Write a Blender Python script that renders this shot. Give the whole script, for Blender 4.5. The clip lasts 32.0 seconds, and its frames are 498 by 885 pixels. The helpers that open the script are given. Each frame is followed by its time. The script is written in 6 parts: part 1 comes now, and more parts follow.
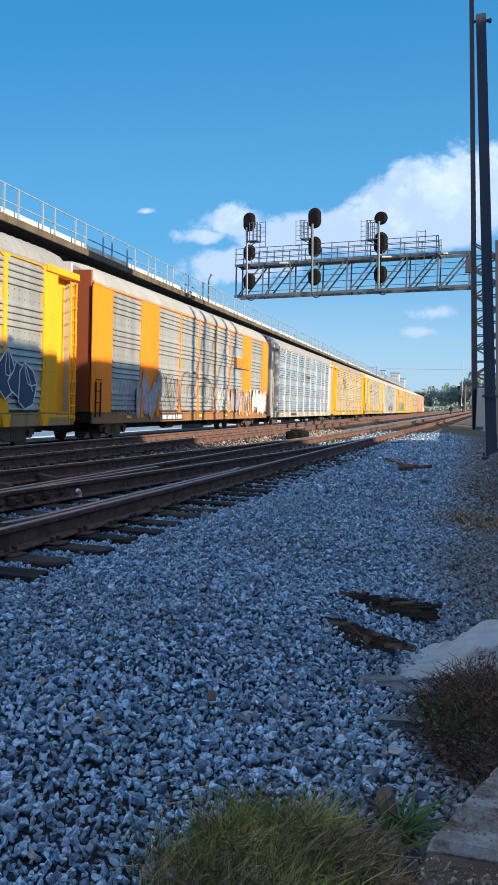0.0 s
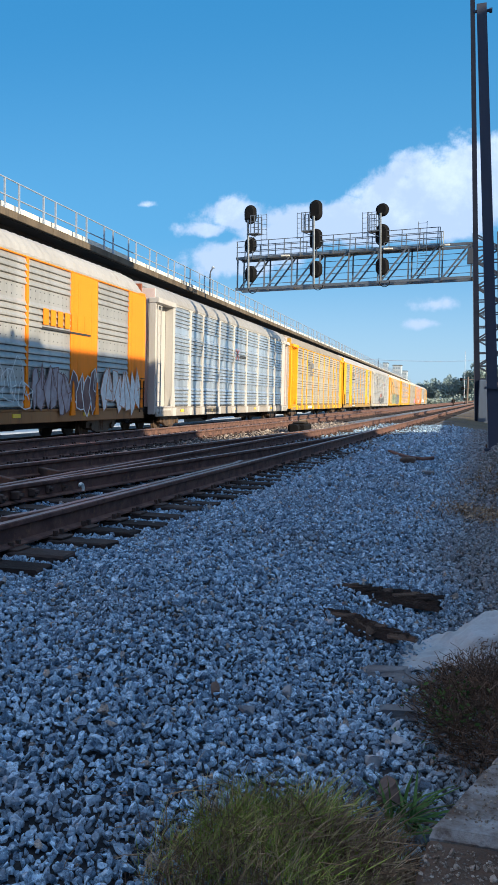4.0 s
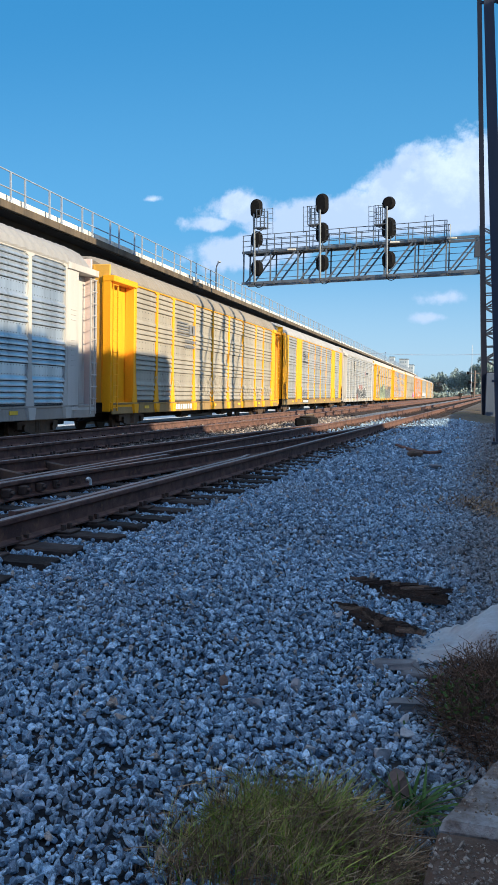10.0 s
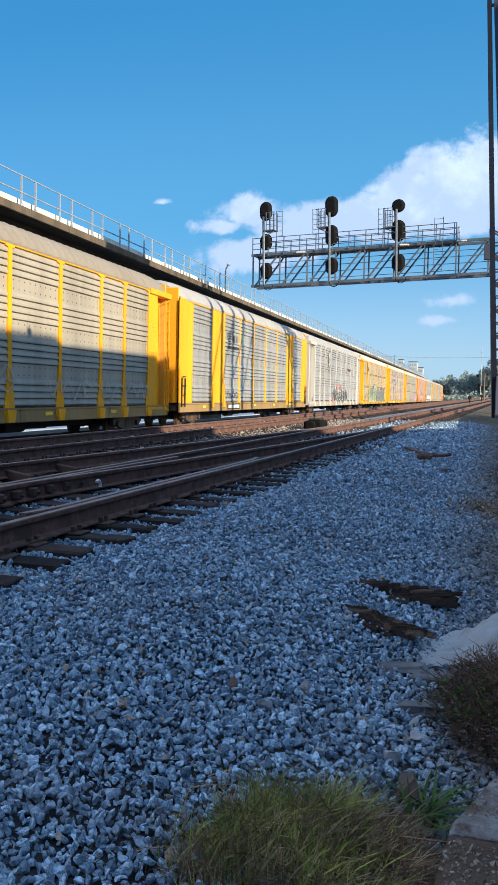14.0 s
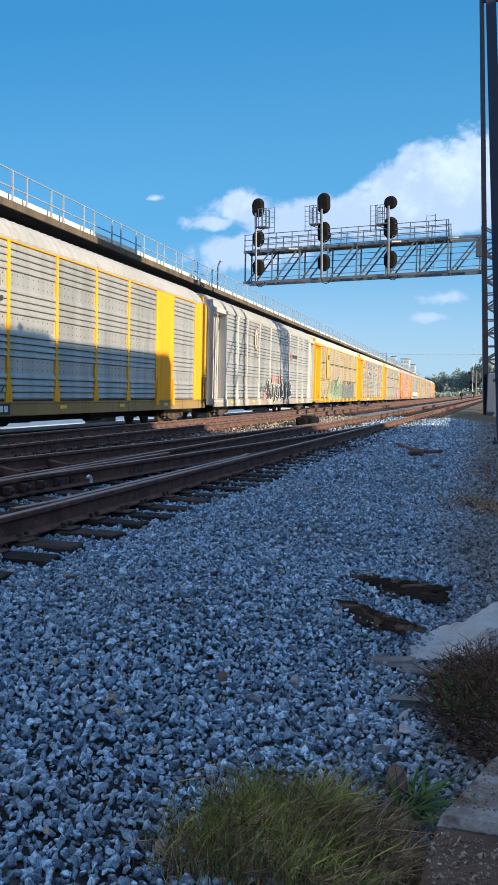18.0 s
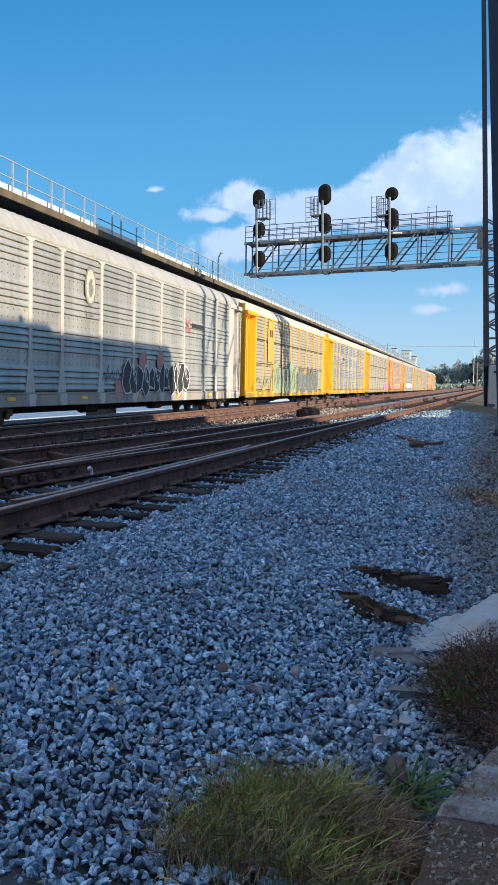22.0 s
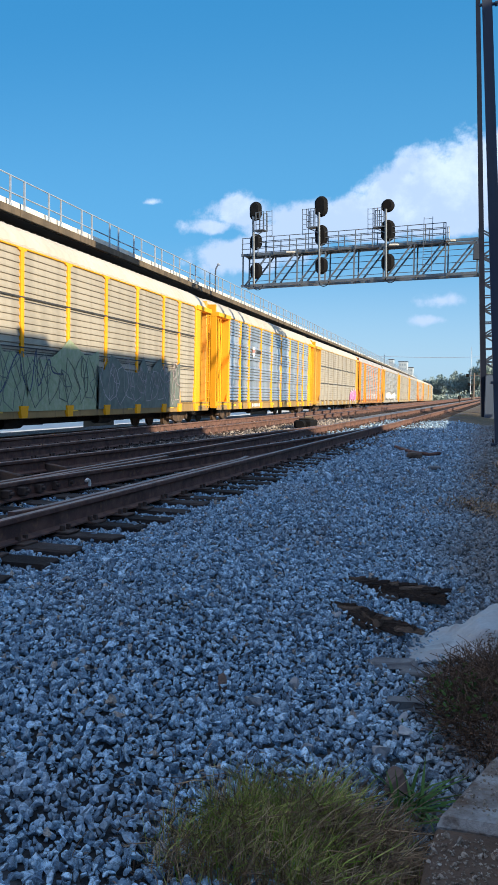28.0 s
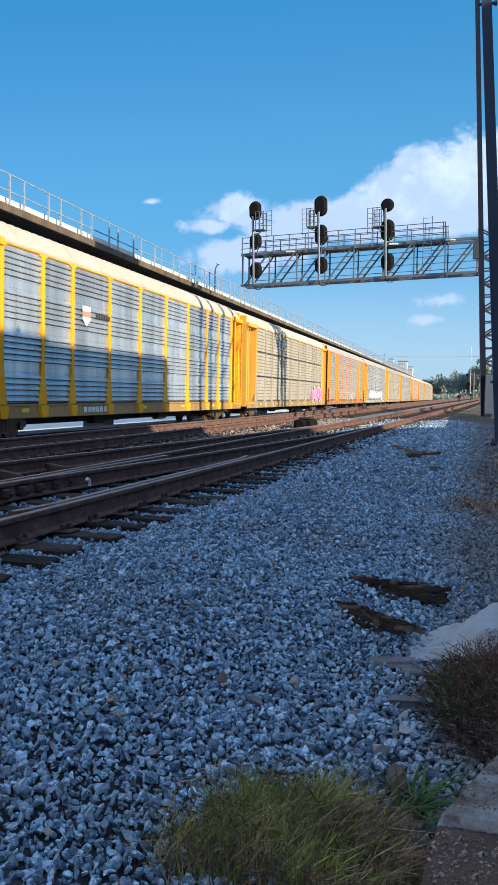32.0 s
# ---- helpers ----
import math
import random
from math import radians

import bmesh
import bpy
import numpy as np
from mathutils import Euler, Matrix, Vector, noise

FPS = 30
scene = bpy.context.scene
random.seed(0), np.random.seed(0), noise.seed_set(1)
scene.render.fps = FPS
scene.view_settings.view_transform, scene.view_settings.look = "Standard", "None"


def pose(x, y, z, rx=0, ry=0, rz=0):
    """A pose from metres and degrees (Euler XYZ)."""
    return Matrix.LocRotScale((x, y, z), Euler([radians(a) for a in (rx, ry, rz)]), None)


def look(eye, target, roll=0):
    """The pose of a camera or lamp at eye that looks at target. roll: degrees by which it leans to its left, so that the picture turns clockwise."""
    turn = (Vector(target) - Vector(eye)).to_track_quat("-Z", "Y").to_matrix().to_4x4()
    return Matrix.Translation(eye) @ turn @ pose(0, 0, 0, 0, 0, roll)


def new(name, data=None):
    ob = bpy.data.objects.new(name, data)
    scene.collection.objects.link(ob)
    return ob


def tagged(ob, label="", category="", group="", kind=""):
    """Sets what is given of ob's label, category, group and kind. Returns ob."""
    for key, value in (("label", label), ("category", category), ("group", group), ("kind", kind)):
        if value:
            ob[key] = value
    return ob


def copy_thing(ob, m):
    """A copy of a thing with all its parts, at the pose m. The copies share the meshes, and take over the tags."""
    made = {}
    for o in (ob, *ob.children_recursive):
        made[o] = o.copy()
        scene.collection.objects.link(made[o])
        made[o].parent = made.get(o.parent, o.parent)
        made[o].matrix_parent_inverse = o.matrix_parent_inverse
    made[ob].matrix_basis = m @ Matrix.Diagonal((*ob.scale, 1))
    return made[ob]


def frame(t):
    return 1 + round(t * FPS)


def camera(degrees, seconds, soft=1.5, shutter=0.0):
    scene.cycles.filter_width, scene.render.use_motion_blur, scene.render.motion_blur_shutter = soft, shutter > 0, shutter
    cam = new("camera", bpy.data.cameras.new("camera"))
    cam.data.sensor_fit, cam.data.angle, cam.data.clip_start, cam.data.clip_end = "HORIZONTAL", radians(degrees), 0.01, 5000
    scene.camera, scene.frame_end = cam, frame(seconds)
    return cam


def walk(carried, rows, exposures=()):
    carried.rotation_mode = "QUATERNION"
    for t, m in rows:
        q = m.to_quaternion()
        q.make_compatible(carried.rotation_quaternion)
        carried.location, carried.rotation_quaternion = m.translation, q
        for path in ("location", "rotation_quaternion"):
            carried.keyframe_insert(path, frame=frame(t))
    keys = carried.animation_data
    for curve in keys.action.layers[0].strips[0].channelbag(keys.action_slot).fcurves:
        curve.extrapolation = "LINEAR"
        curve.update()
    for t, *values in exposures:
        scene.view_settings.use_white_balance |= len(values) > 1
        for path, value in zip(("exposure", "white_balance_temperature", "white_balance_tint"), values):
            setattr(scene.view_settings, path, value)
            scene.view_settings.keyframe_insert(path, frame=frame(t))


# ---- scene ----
ROWS = [
    (0, pose(0.0022, 0.0130, 1.0050, 87.059, -1.565, 14.195)),
    (0.5, pose(0.0024, 0.0119, 1.0011, 86.998, -1.559, 14.309)),
    (1, pose(0.0061, 0.0071, 1.0032, 86.937, -1.554, 14.326)),
    (1.5, pose(0.0026, 0.0081, 1.0026, 86.881, -1.555, 14.326)),
    (2, pose(0.0034, 0.0159, 1.0001, 86.830, -1.551, 14.329)),
    (2.5, pose(0.0066, 0.0099, 1.0008, 86.772, -1.528, 14.334)),
    (3, pose(0.0058, 0.0074, 0.9999, 86.716, -1.543, 14.323)),
    (3.5, pose(0.0086, -0.0003, 1.0019, 86.654, -1.371, 14.316)),
    (5.5, pose(0.0031, 0.0042, 1.0039, 86.375, -0.977, 14.454)),
    (6, pose(0.0049, 0.0008, 1.0030, 86.318, -0.907, 14.468)),
    (6.5, pose(-0.0000, 0.0049, 0.9965, 86.261, -0.893, 14.464)),
    (7, pose(0.0003, -0.0004, 0.9984, 86.202, -0.889, 14.467)),
    (7.5, pose(-0.0014, -0.0007, 1.0025, 86.097, -0.918, 14.459)),
    (8, pose(0.0041, 0.0049, 0.9981, 86.075, -0.886, 14.524)),
    (8.5, pose(-0.0005, -0.0035, 1.0035, 86.093, -0.943, 14.504)),
    (9, pose(0.0000, 0.0000, 1.0000, 86.145, -0.998, 14.556)),
    (9.5, pose(-0.0004, -0.0003, 1.0014, 86.154, -1.032, 14.616)),
    (10, pose(0.0009, 0.0039, 0.9974, 86.198, -1.032, 14.783)),
    (10.5, pose(-0.0009, -0.0051, 1.0034, 86.193, -1.030, 14.836)),
    (11, pose(0.0006, -0.0035, 0.9995, 86.200, -0.994, 14.963)),
    (11.5, pose(0.0003, -0.0026, 0.9963, 86.252, -1.044, 15.115)),
    (12, pose(0.0010, 0.0002, 0.9991, 86.254, -1.013, 15.192)),
    (12.5, pose(-0.0009, -0.0046, 0.9982, 86.303, -1.057, 15.214)),
    (13, pose(0.0010, -0.0016, 0.9972, 86.347, -1.014, 15.244)),
    (13.5, pose(-0.0033, -0.0050, 0.9964, 86.372, -1.087, 15.323)),
    (14, pose(-0.0024, -0.0052, 0.9969, 86.361, -1.110, 15.399)),
    (14.5, pose(-0.0004, -0.0044, 0.9971, 86.357, -1.079, 15.474)),
    (16.5, pose(0.0138, 0.0049, 0.9883, 86.369, -1.217, 14.851)),
    (17, pose(0.0123, -0.0037, 0.9866, 86.312, -1.158, 14.877)),
    (17.5, pose(0.0116, -0.0030, 0.9902, 86.234, -1.138, 14.869)),
    (18, pose(0.0078, 0.0055, 0.9830, 86.162, -1.164, 14.877)),
    (18.5, pose(0.0118, -0.0025, 0.9895, 86.107, -1.152, 14.879)),
    (19, pose(0.0097, -0.0008, 0.9849, 86.041, -1.120, 14.904)),
    (19.5, pose(0.0085, -0.0018, 0.9852, 85.961, -1.160, 14.902)),
    (20, pose(0.0092, 0.0001, 0.9845, 85.928, -1.132, 14.907)),
    (20.5, pose(0.0114, -0.0008, 0.9856, 85.818, -1.160, 14.905)),
    (21, pose(0.0092, -0.0008, 0.9812, 85.764, -1.122, 14.904)),
    (21.5, pose(0.0078, 0.0022, 0.9857, 85.677, -1.170, 14.909)),
    (22, pose(0.0086, 0.0058, 0.9806, 85.610, -1.163, 14.924)),
    (22.5, pose(0.0080, 0.0017, 0.9841, 85.535, -0.877, 14.824)),
    (23, pose(0.0052, -0.0094, 0.9822, 85.480, -0.903, 14.690)),
    (23.5, pose(0.0043, -0.0062, 0.9851, 85.537, -0.893, 14.675)),
    (24, pose(0.0050, 0.0005, 0.9770, 85.761, -0.850, 14.693)),
    (24.5, pose(0.0053, -0.0071, 0.9861, 86.367, -0.909, 14.689)),
    (25, pose(0.0027, 0.0016, 0.9761, 86.615, -0.923, 14.699)),
    (25.5, pose(0.0024, -0.0063, 0.9819, 86.545, -0.985, 14.711)),
    (27.5, pose(0.0032, 0.0042, 0.9731, 86.335, -0.984, 14.734)),
    (28, pose(0.0075, -0.0031, 0.9807, 86.382, -0.993, 14.743)),
    (28.5, pose(0.0079, 0.0001, 0.9782, 86.407, -1.005, 14.737)),
    (29, pose(0.0059, -0.0021, 0.9784, 86.386, -0.984, 14.737)),
    (29.5, pose(0.0071, -0.0043, 0.9828, 86.389, -0.985, 14.736)),
    (30, pose(0.0055, -0.0082, 0.9809, 86.392, -1.012, 14.736)),
    (30.5, pose(0.0057, -0.0087, 0.9812, 86.448, -1.012, 14.737)),
    (31, pose(0.0070, -0.0066, 0.9789, 86.441, -0.969, 14.743)),
    (31.5, pose(0.0059, -0.0031, 0.9776, 86.427, -0.938, 14.746)),
    (32, pose(0.0062, -0.0048, 0.9778, 86.357, -0.946, 14.726)),
]
cam = camera(33.185, 32.0, soft=0.6)
walk(cam, ROWS, exposures=[(0, 1.0, 5130, 9), (32, 1.0, 5130, 9)])

# ---- light ----
SUN_EL, SUN_AWAY = radians(20.5), Vector((-0.9015, 0.4327, 0)).normalized()
SUN_DIR = Vector((SUN_AWAY.x * math.cos(SUN_EL), SUN_AWAY.y * math.cos(SUN_EL), -math.sin(SUN_EL)))
sun_data = bpy.data.lights.new("sun", "SUN")
sun_data.energy, sun_data.angle, sun_data.color = 4.7, radians(0.5), (1.0, 0.735, 0.41)
sun = new("sun", sun_data)
sun.matrix_world = look((40, -20, 40), Vector((40, -20, 40)) + SUN_DIR)


class Nodes:
    """Small helper to write node trees."""

    def __init__(self, tree):
        self.t = tree
        tree.nodes.clear()

    def n(self, kind, **kw):
        node = self.t.nodes.new(kind)
        for k, v in kw.items():
            if k == "operation":
                node.operation = v
            elif k == "blend_type":
                node.blend_type = v
            elif k == "data_type":
                node.data_type = v
            elif k == "interpolation_type":
                node.interpolation_type = v
            else:
                self.put(node, k, v)
        return node

    def put(self, node, k, v):
        key = int(k[1:]) if k[0] == "i" and k[1:].isdigit() else k.replace("_", " ")
        sock = node.inputs[key]
        if isinstance(v, bpy.types.NodeSocket):
            self.t.links.new(v, sock)
        elif isinstance(v, bpy.types.Node):
            self.t.links.new(v.outputs[0], sock)
        else:
            sock.default_value = v

    def math(self, op, a, b=0.0, c=0.0, clamp=False):
        node = self.n("ShaderNodeMath", operation=op, i0=a, i1=b)
        if op in ("MULTIPLY_ADD", "SMOOTH_MIN", "SMOOTH_MAX"):
            self.put(node, "i2", c)
        node.use_clamp = clamp
        return node.outputs[0]

    def remap(self, v, a, b, c=0.0, d=1.0):
        node = self.n("ShaderNodeMapRange", interpolation_type="SMOOTHSTEP", Value=v)
        for k, x in zip(("From Min", "From Max", "To Min", "To Max"), (a, b, c, d)):
            node.inputs[k].default_value = x
        return node.outputs[0]

    def noise(self, vec, scale, detail=4.0, rough=0.55):
        return self.n("ShaderNodeTexNoise", Vector=vec, Scale=scale, Detail=detail, Roughness=rough).outputs[0]

    def mix(self, f, a, b):
        node = self.n("ShaderNodeMix", data_type="RGBA")
        for k, v in ((0, f), (6, a), (7, b)):
            if isinstance(v, bpy.types.NodeSocket):
                self.t.links.new(v, node.inputs[k])
            else:
                node.inputs[k].default_value = v if k == 0 else (*v[:3], 1)
        return node.outputs[2]


def sky():
    world = bpy.data.worlds.new("sky")
    scene.world = world
    world.use_nodes = True
    g = Nodes(world.node_tree)
    tex = g.n("ShaderNodeTexSky")
    tex.sky_type, tex.sun_disc = "NISHITA", False
    tex.sun_elevation, tex.sun_rotation = SUN_EL, math.atan2(-SUN_AWAY.x, -SUN_AWAY.y)
    tex.air_density, tex.dust_density, tex.ozone_density = 1.0, 0.3, 2.0
    tint = g.n("ShaderNodeHueSaturation", Color=tex.outputs[0], Saturation=1.2, Value=0.86, Hue=0.496)
    vec = g.n("ShaderNodeTexCoord").outputs["Generated"]
    sep = g.n("ShaderNodeSeparateXYZ", i0=vec).outputs
    ahead = g.math("MAXIMUM", sep[1], 0.05)
    u, v = g.math("DIVIDE", sep[0], ahead), g.math("DIVIDE", sep[2], ahead)
    flat = g.n("ShaderNodeCombineXYZ", i0=u, i1=v, i2=0.3).outputs[0]
    fine = g.noise(flat, 26.0, 9.0, 0.60)
    big = g.noise(flat, 9.0, 3.0, 0.5)
    total = None
    # cloud banks: centre across, centre up, half width, half height, weight
    for cu, cv, w, h, k in ((-0.045, 0.228, 0.105, 0.055, 1.25), (0.025, 0.250, 0.08, 0.060, 1.25), (-0.12, 0.205, 0.09, 0.036, 1.15), (-0.20, 0.205, 0.09, 0.025, 0.9),
                            (0.09, 0.25, 0.10, 0.05, 1.1), (-0.285, 0.218, 0.058, 0.026, 0.86), (-0.315, 0.200, 0.050, 0.014, 0.8), (-0.275, 0.165, 0.070, 0.028, 1.1), (-0.22, 0.185, 0.07, 0.04, 0.9),
                            (-0.398, 0.233, 0.022, 0.007, 0.62), (-0.033, 0.106, 0.040, 0.014, 0.72), (-0.045, 0.085, 0.04, 0.010, 0.62)):
        du, dv = g.math("DIVIDE", g.math("SUBTRACT", u, cu), w), g.math("DIVIDE", g.math("SUBTRACT", v, cv), h)
        r = g.math("SQRT", g.math("ADD", g.math("MULTIPLY", du, du), g.math("MULTIPLY", dv, dv)))
        m = g.math("MULTIPLY", g.math("SUBTRACT", 1.25, r), k)
        total = m if total is None else g.math("MAXIMUM", total, m)
    dens = g.math("ADD", total, g.math("ADD", g.math("MULTIPLY", g.math("SUBTRACT", fine, 0.5), 1.5), g.math("MULTIPLY", g.math("SUBTRACT", big, 0.5), 0.9)))
    cover = g.math("MULTIPLY", g.remap(dens, 0.30, 0.72), 0.93)
    # cumulus added high overhead, out of view, to brighten the foreground
    round_about = g.n("ShaderNodeVectorMath", operation="MULTIPLY", i0=vec, i1=(1.0, 1.0, 1.9)).outputs[0]
    overhead_fill = g.remap(g.noise(round_about, 2.6, 8.0, 0.6), 0.40, 0.53)
    away = g.remap(sep[1], 0.62, 0.30)
    cover = g.math("MAXIMUM", cover, g.math("MULTIPLY", g.math("MULTIPLY", overhead_fill, away), g.remap(sep[2], 0.40, 0.72)))
    lit = g.remap(g.math("ADD", g.math("MULTIPLY", g.math("SUBTRACT", v, 0.225), 6.0), g.math("MULTIPLY", g.noise(flat, 21.0, 9.0, 0.62), 2.2)), 0.90, 1.75)
    cloud = g.mix(lit, (4.35, 4.65, 5.05), (6.2, 6.2, 6.25))
    clear = g.mix(g.remap(v, 0.02, 0.20), (3.1, 4.0, 4.3), (1.05, 2.66, 3.80))
    clear = g.mix(g.remap(v, 0.18, 0.50), clear, (0.52, 1.88, 3.15))
    open_sky = g.mix(g.math("MULTIPLY", g.remap(sep[1], 0.1, 0.6), 0.85), tint.outputs[0], clear)
    both = g.mix(cover, open_sky, cloud)
    back = g.n("ShaderNodeBackground", Color=both, Strength=0.080)
    out = g.n("ShaderNodeOutputWorld")
    g.t.links.new(back.outputs[0], out.inputs[0])


sky()

# ---- materials ----


def material(name, base, rough=0.7, metal=0.0, alt=None, scale=3.0, fine=40.0, bump=0.1, dirt=None, dirt_amount=0.5, bump_scale=None, spread=0.06, streak=False, dist=0.01, gloss=0.5):
    """A surface in two tones with grain, patches and an optional dirt that follows noise."""
    mat = bpy.data.materials.new(name)
    mat.use_nodes = True
    g = Nodes(mat.node_tree)
    co = g.n("ShaderNodeTexCoord").outputs["Object"]
    info = g.n("ShaderNodeObjectInfo").outputs["Random"]
    shifted = g.n("ShaderNodeVectorMath", operation="ADD", i0=co, i1=g.n("ShaderNodeCombineXYZ", i0=g.math("MULTIPLY", info, 37.0), i1=g.math("MULTIPLY", info, 11.0), i2=0.0)).outputs[0]
    if streak:
        vec = g.n("ShaderNodeVectorMath", operation="MULTIPLY", i0=shifted, i1=(1.0, 1.0, 0.12)).outputs[0]
    else:
        vec = shifted
    alt = alt or tuple(c * 0.75 for c in base)
    a = g.noise(vec, scale, 5.0)
    b = g.noise(shifted, fine, 4.0, 0.65)
    col = g.mix(g.remap(a, 0.35, 0.68), base, alt)
    dark = tuple(c * 0.72 for c in base)
    col = g.mix(g.math("MULTIPLY", g.remap(b, 0.45, 0.8), 0.45), col, dark)
    if dirt:
        d = g.math("MULTIPLY", g.remap(g.noise(vec, scale * 2.3, 8.0, 0.7), 0.52, 0.72), dirt_amount)
        col = g.mix(d, col, dirt)
    hsv = g.n("ShaderNodeHueSaturation", Color=col)
    g.put(hsv, "Value", g.math("ADD", 1.0 - spread, g.math("MULTIPLY", info, 2 * spread)))
    bs = g.n("ShaderNodeBsdfPrincipled", Roughness=g.math("ADD", rough - 0.08, g.math("MULTIPLY", a, 0.16)), Metallic=metal)
    g.put(bs, "Base Color", hsv.outputs[0])
    g.put(bs, "Specular IOR Level", gloss)
    if bump:
        bp = g.n("ShaderNodeBump", Strength=bump, Distance=dist, Height=g.noise(shifted, bump_scale or fine, 5.0, 0.6))
        g.put(bs, "Normal", bp.outputs[0])
    out = g.n("ShaderNodeOutputMaterial")
    g.t.links.new(bs.outputs[0], out.inputs[0])
    return mat


def stone_material(name, lo, hi, warm):
    """Broken stone: each piece has its own grey."""
    mat = bpy.data.materials.new(name)
    mat.use_nodes = True
    g = Nodes(mat.node_tree)
    geo = g.n("ShaderNodeNewGeometry").outputs["Random Per Island"]
    co = g.n("ShaderNodeTexCoord").outputs["Object"]
    col = g.mix(g.math("POWER", geo, 1.25), lo, hi)
    odd = g.math("GREATER_THAN", g.math("FRACT", g.math("MULTIPLY", geo, 91.7)), 0.965)
    col = g.mix(odd, col, warm)
    col = g.mix(g.math("MULTIPLY", g.remap(g.noise(co, 75.0, 6.0, 0.75), 0.44, 0.62), 0.80), col, tuple(c * 0.45 for c in lo))
    col = g.mix(g.math("MULTIPLY", g.remap(g.noise(co, 190.0, 3.0, 0.6), 0.55, 0.72), 0.45), col, tuple(min(1.0, c * 1.15) for c in hi))
    col = g.mix(g.math("MULTIPLY", g.remap(g.noise(co, 0.55, 4.0), 0.5, 0.75), 0.2), col, warm)
    sep = g.n("ShaderNodeSeparateXYZ", i0=co).outputs
    side = g.math("SUBTRACT", sep[0], g.math("MULTIPLY", sep[1], 0.012))
    dust = g.remap(g.math("ADD", side, g.math("MULTIPLY", g.math("SUBTRACT", g.noise(co, 0.9, 5.0), 0.5), 1.0)), -0.62, 0.22)
    col = g.mix(g.math("MULTIPLY", dust, 0.68), col, tuple(c * 0.50 for c in warm))
    bs = g.n("ShaderNodeBsdfPrincipled", Roughness=0.85)
    g.put(bs, "Base Color", col)
    bp = g.n("ShaderNodeBump", Strength=0.8, Distance=0.006, Height=g.noise(co, 95.0, 5.0, 0.65))
    g.put(bs, "Normal", bp.outputs[0])
    out = g.n("ShaderNodeOutputMaterial")
    g.t.links.new(bs.outputs[0], out.inputs[0])
    return mat


def ground_material():
    """Ballast grey along the tracks, brown earth with thin grass to the side, pale yard beyond the train."""
    mat = bpy.data.materials.new("ground")
    mat.use_nodes = True
    g = Nodes(mat.node_tree)
    co = g.n("ShaderNodeTexCoord").outputs["Object"]
    sep = g.n("ShaderNodeSeparateXYZ", i0=co).outputs
    cell = g.n("ShaderNodeTexVoronoi", Vector=co, Scale=19.0)
    grain = cell.outputs["Color"]
    tone = g.n("ShaderNodeSeparateColor", i0=grain).outputs[0]
    ballast = g.mix(tone, (0.07, 0.075, 0.08), (0.26, 0.28, 0.31))
    # near-black where loose stones lie: the shade of their gaps is in this colour
    unshaded = g.math("MAXIMUM", g.remap(sep[1], 11.0, 19.0), g.remap(sep[1], 2.1, 1.6))
    ballast = g.mix(unshaded, (0.012, 0.014, 0.018), ballast)
    ballast = g.mix(g.math("MULTIPLY", g.remap(g.noise(co, 0.6, 5.0), 0.5, 0.7), 0.4), ballast, (0.22, 0.19, 0.16))
    earth = g.mix(g.noise(co, 3.0, 6.0), (0.045, 0.032, 0.022), (0.11, 0.08, 0.055))
    grass = g.mix(g.noise(co, 1.2, 6.0), (0.075, 0.065, 0.025), (0.15, 0.115, 0.06))
    n = g.noise(co, 0.45, 5.0)
    patchy = g.mix(g.remap(n, 0.45, 0.62), earth, grass)
    wob = g.math("MULTIPLY", g.math("SUBTRACT", n, 0.5), 2.6)
    side = g.remap(g.math("ADD", g.math("SUBTRACT", sep[0], g.math("MULTIPLY", sep[1], 0.0285)), wob), -0.15, 0.95)
    beyond = g.math("MULTIPLY", g.remap(sep[1], 30.0, 42.0), g.remap(g.math("ADD", g.math("SUBTRACT", sep[0], g.math("MULTIPLY", sep[1], 0.043)), wob), -3.6, -2.4))
    side = g.math("MAXIMUM", side, beyond)
    near = g.remap(sep[1], 9.0, 17.0)
    col = g.mix(g.math("MULTIPLY", side, near), ballast, patchy)
    yard = g.mix(g.noise(co, 0.8, 6.0), (0.58, 0.57, 0.54), (0.70, 0.69, 0.66))
    col = g.mix(g.remap(sep[0], -19.6, -20.4), col, yard)
    far = g.remap(sep[1], 130.0, 330.0)
    col = g.mix(g.math("MULTIPLY", far, 0.75), col, g.mix(n, (0.30, 0.25, 0.14), (0.40, 0.36, 0.26)))
    bs = g.n("ShaderNodeBsdfPrincipled", Roughness=0.92)
    g.put(bs, "Base Color", col)
    bp = g.n("ShaderNodeBump", Strength=0.7, Distance=0.03, Height=g.math("ADD", cell.outputs["Distance"], g.math("MULTIPLY", g.noise(co, 50.0, 5.0), 0.4)))
    g.put(bs, "Normal", bp.outputs[0])
    out = g.n("ShaderNodeOutputMaterial")
    g.t.links.new(bs.outputs[0], out.inputs[0])
    return mat


M = {}
M["ground"] = ground_material()
M["stone"] = stone_material("ballast_stone", (0.110, 0.172, 0.262), (0.57, 0.77, 0.98), (0.36, 0.31, 0.26))
M["stone_dusty"] = stone_material("rust_dusted_ballast_stone", (0.115, 0.105, 0.105), (0.56, 0.47, 0.38), (0.34, 0.25, 0.15))
M["pebble"] = stone_material("kerb_pebble", (0.14, 0.11, 0.085), (0.80, 0.74, 0.66), (0.26, 0.19, 0.13))
M["rail"] = material("rail_rust", (0.165, 0.094, 0.074), 0.85, 0.0, (0.086, 0.053, 0.048), 6, 60, 0.4, (0.42, 0.24, 0.11), 0.36, gloss=0.25)
M["rail_top"] = material("rail_polished", (0.25, 0.20, 0.195), 0.48, 0.55, (0.16, 0.125, 0.12), 4, 40, 0.08)
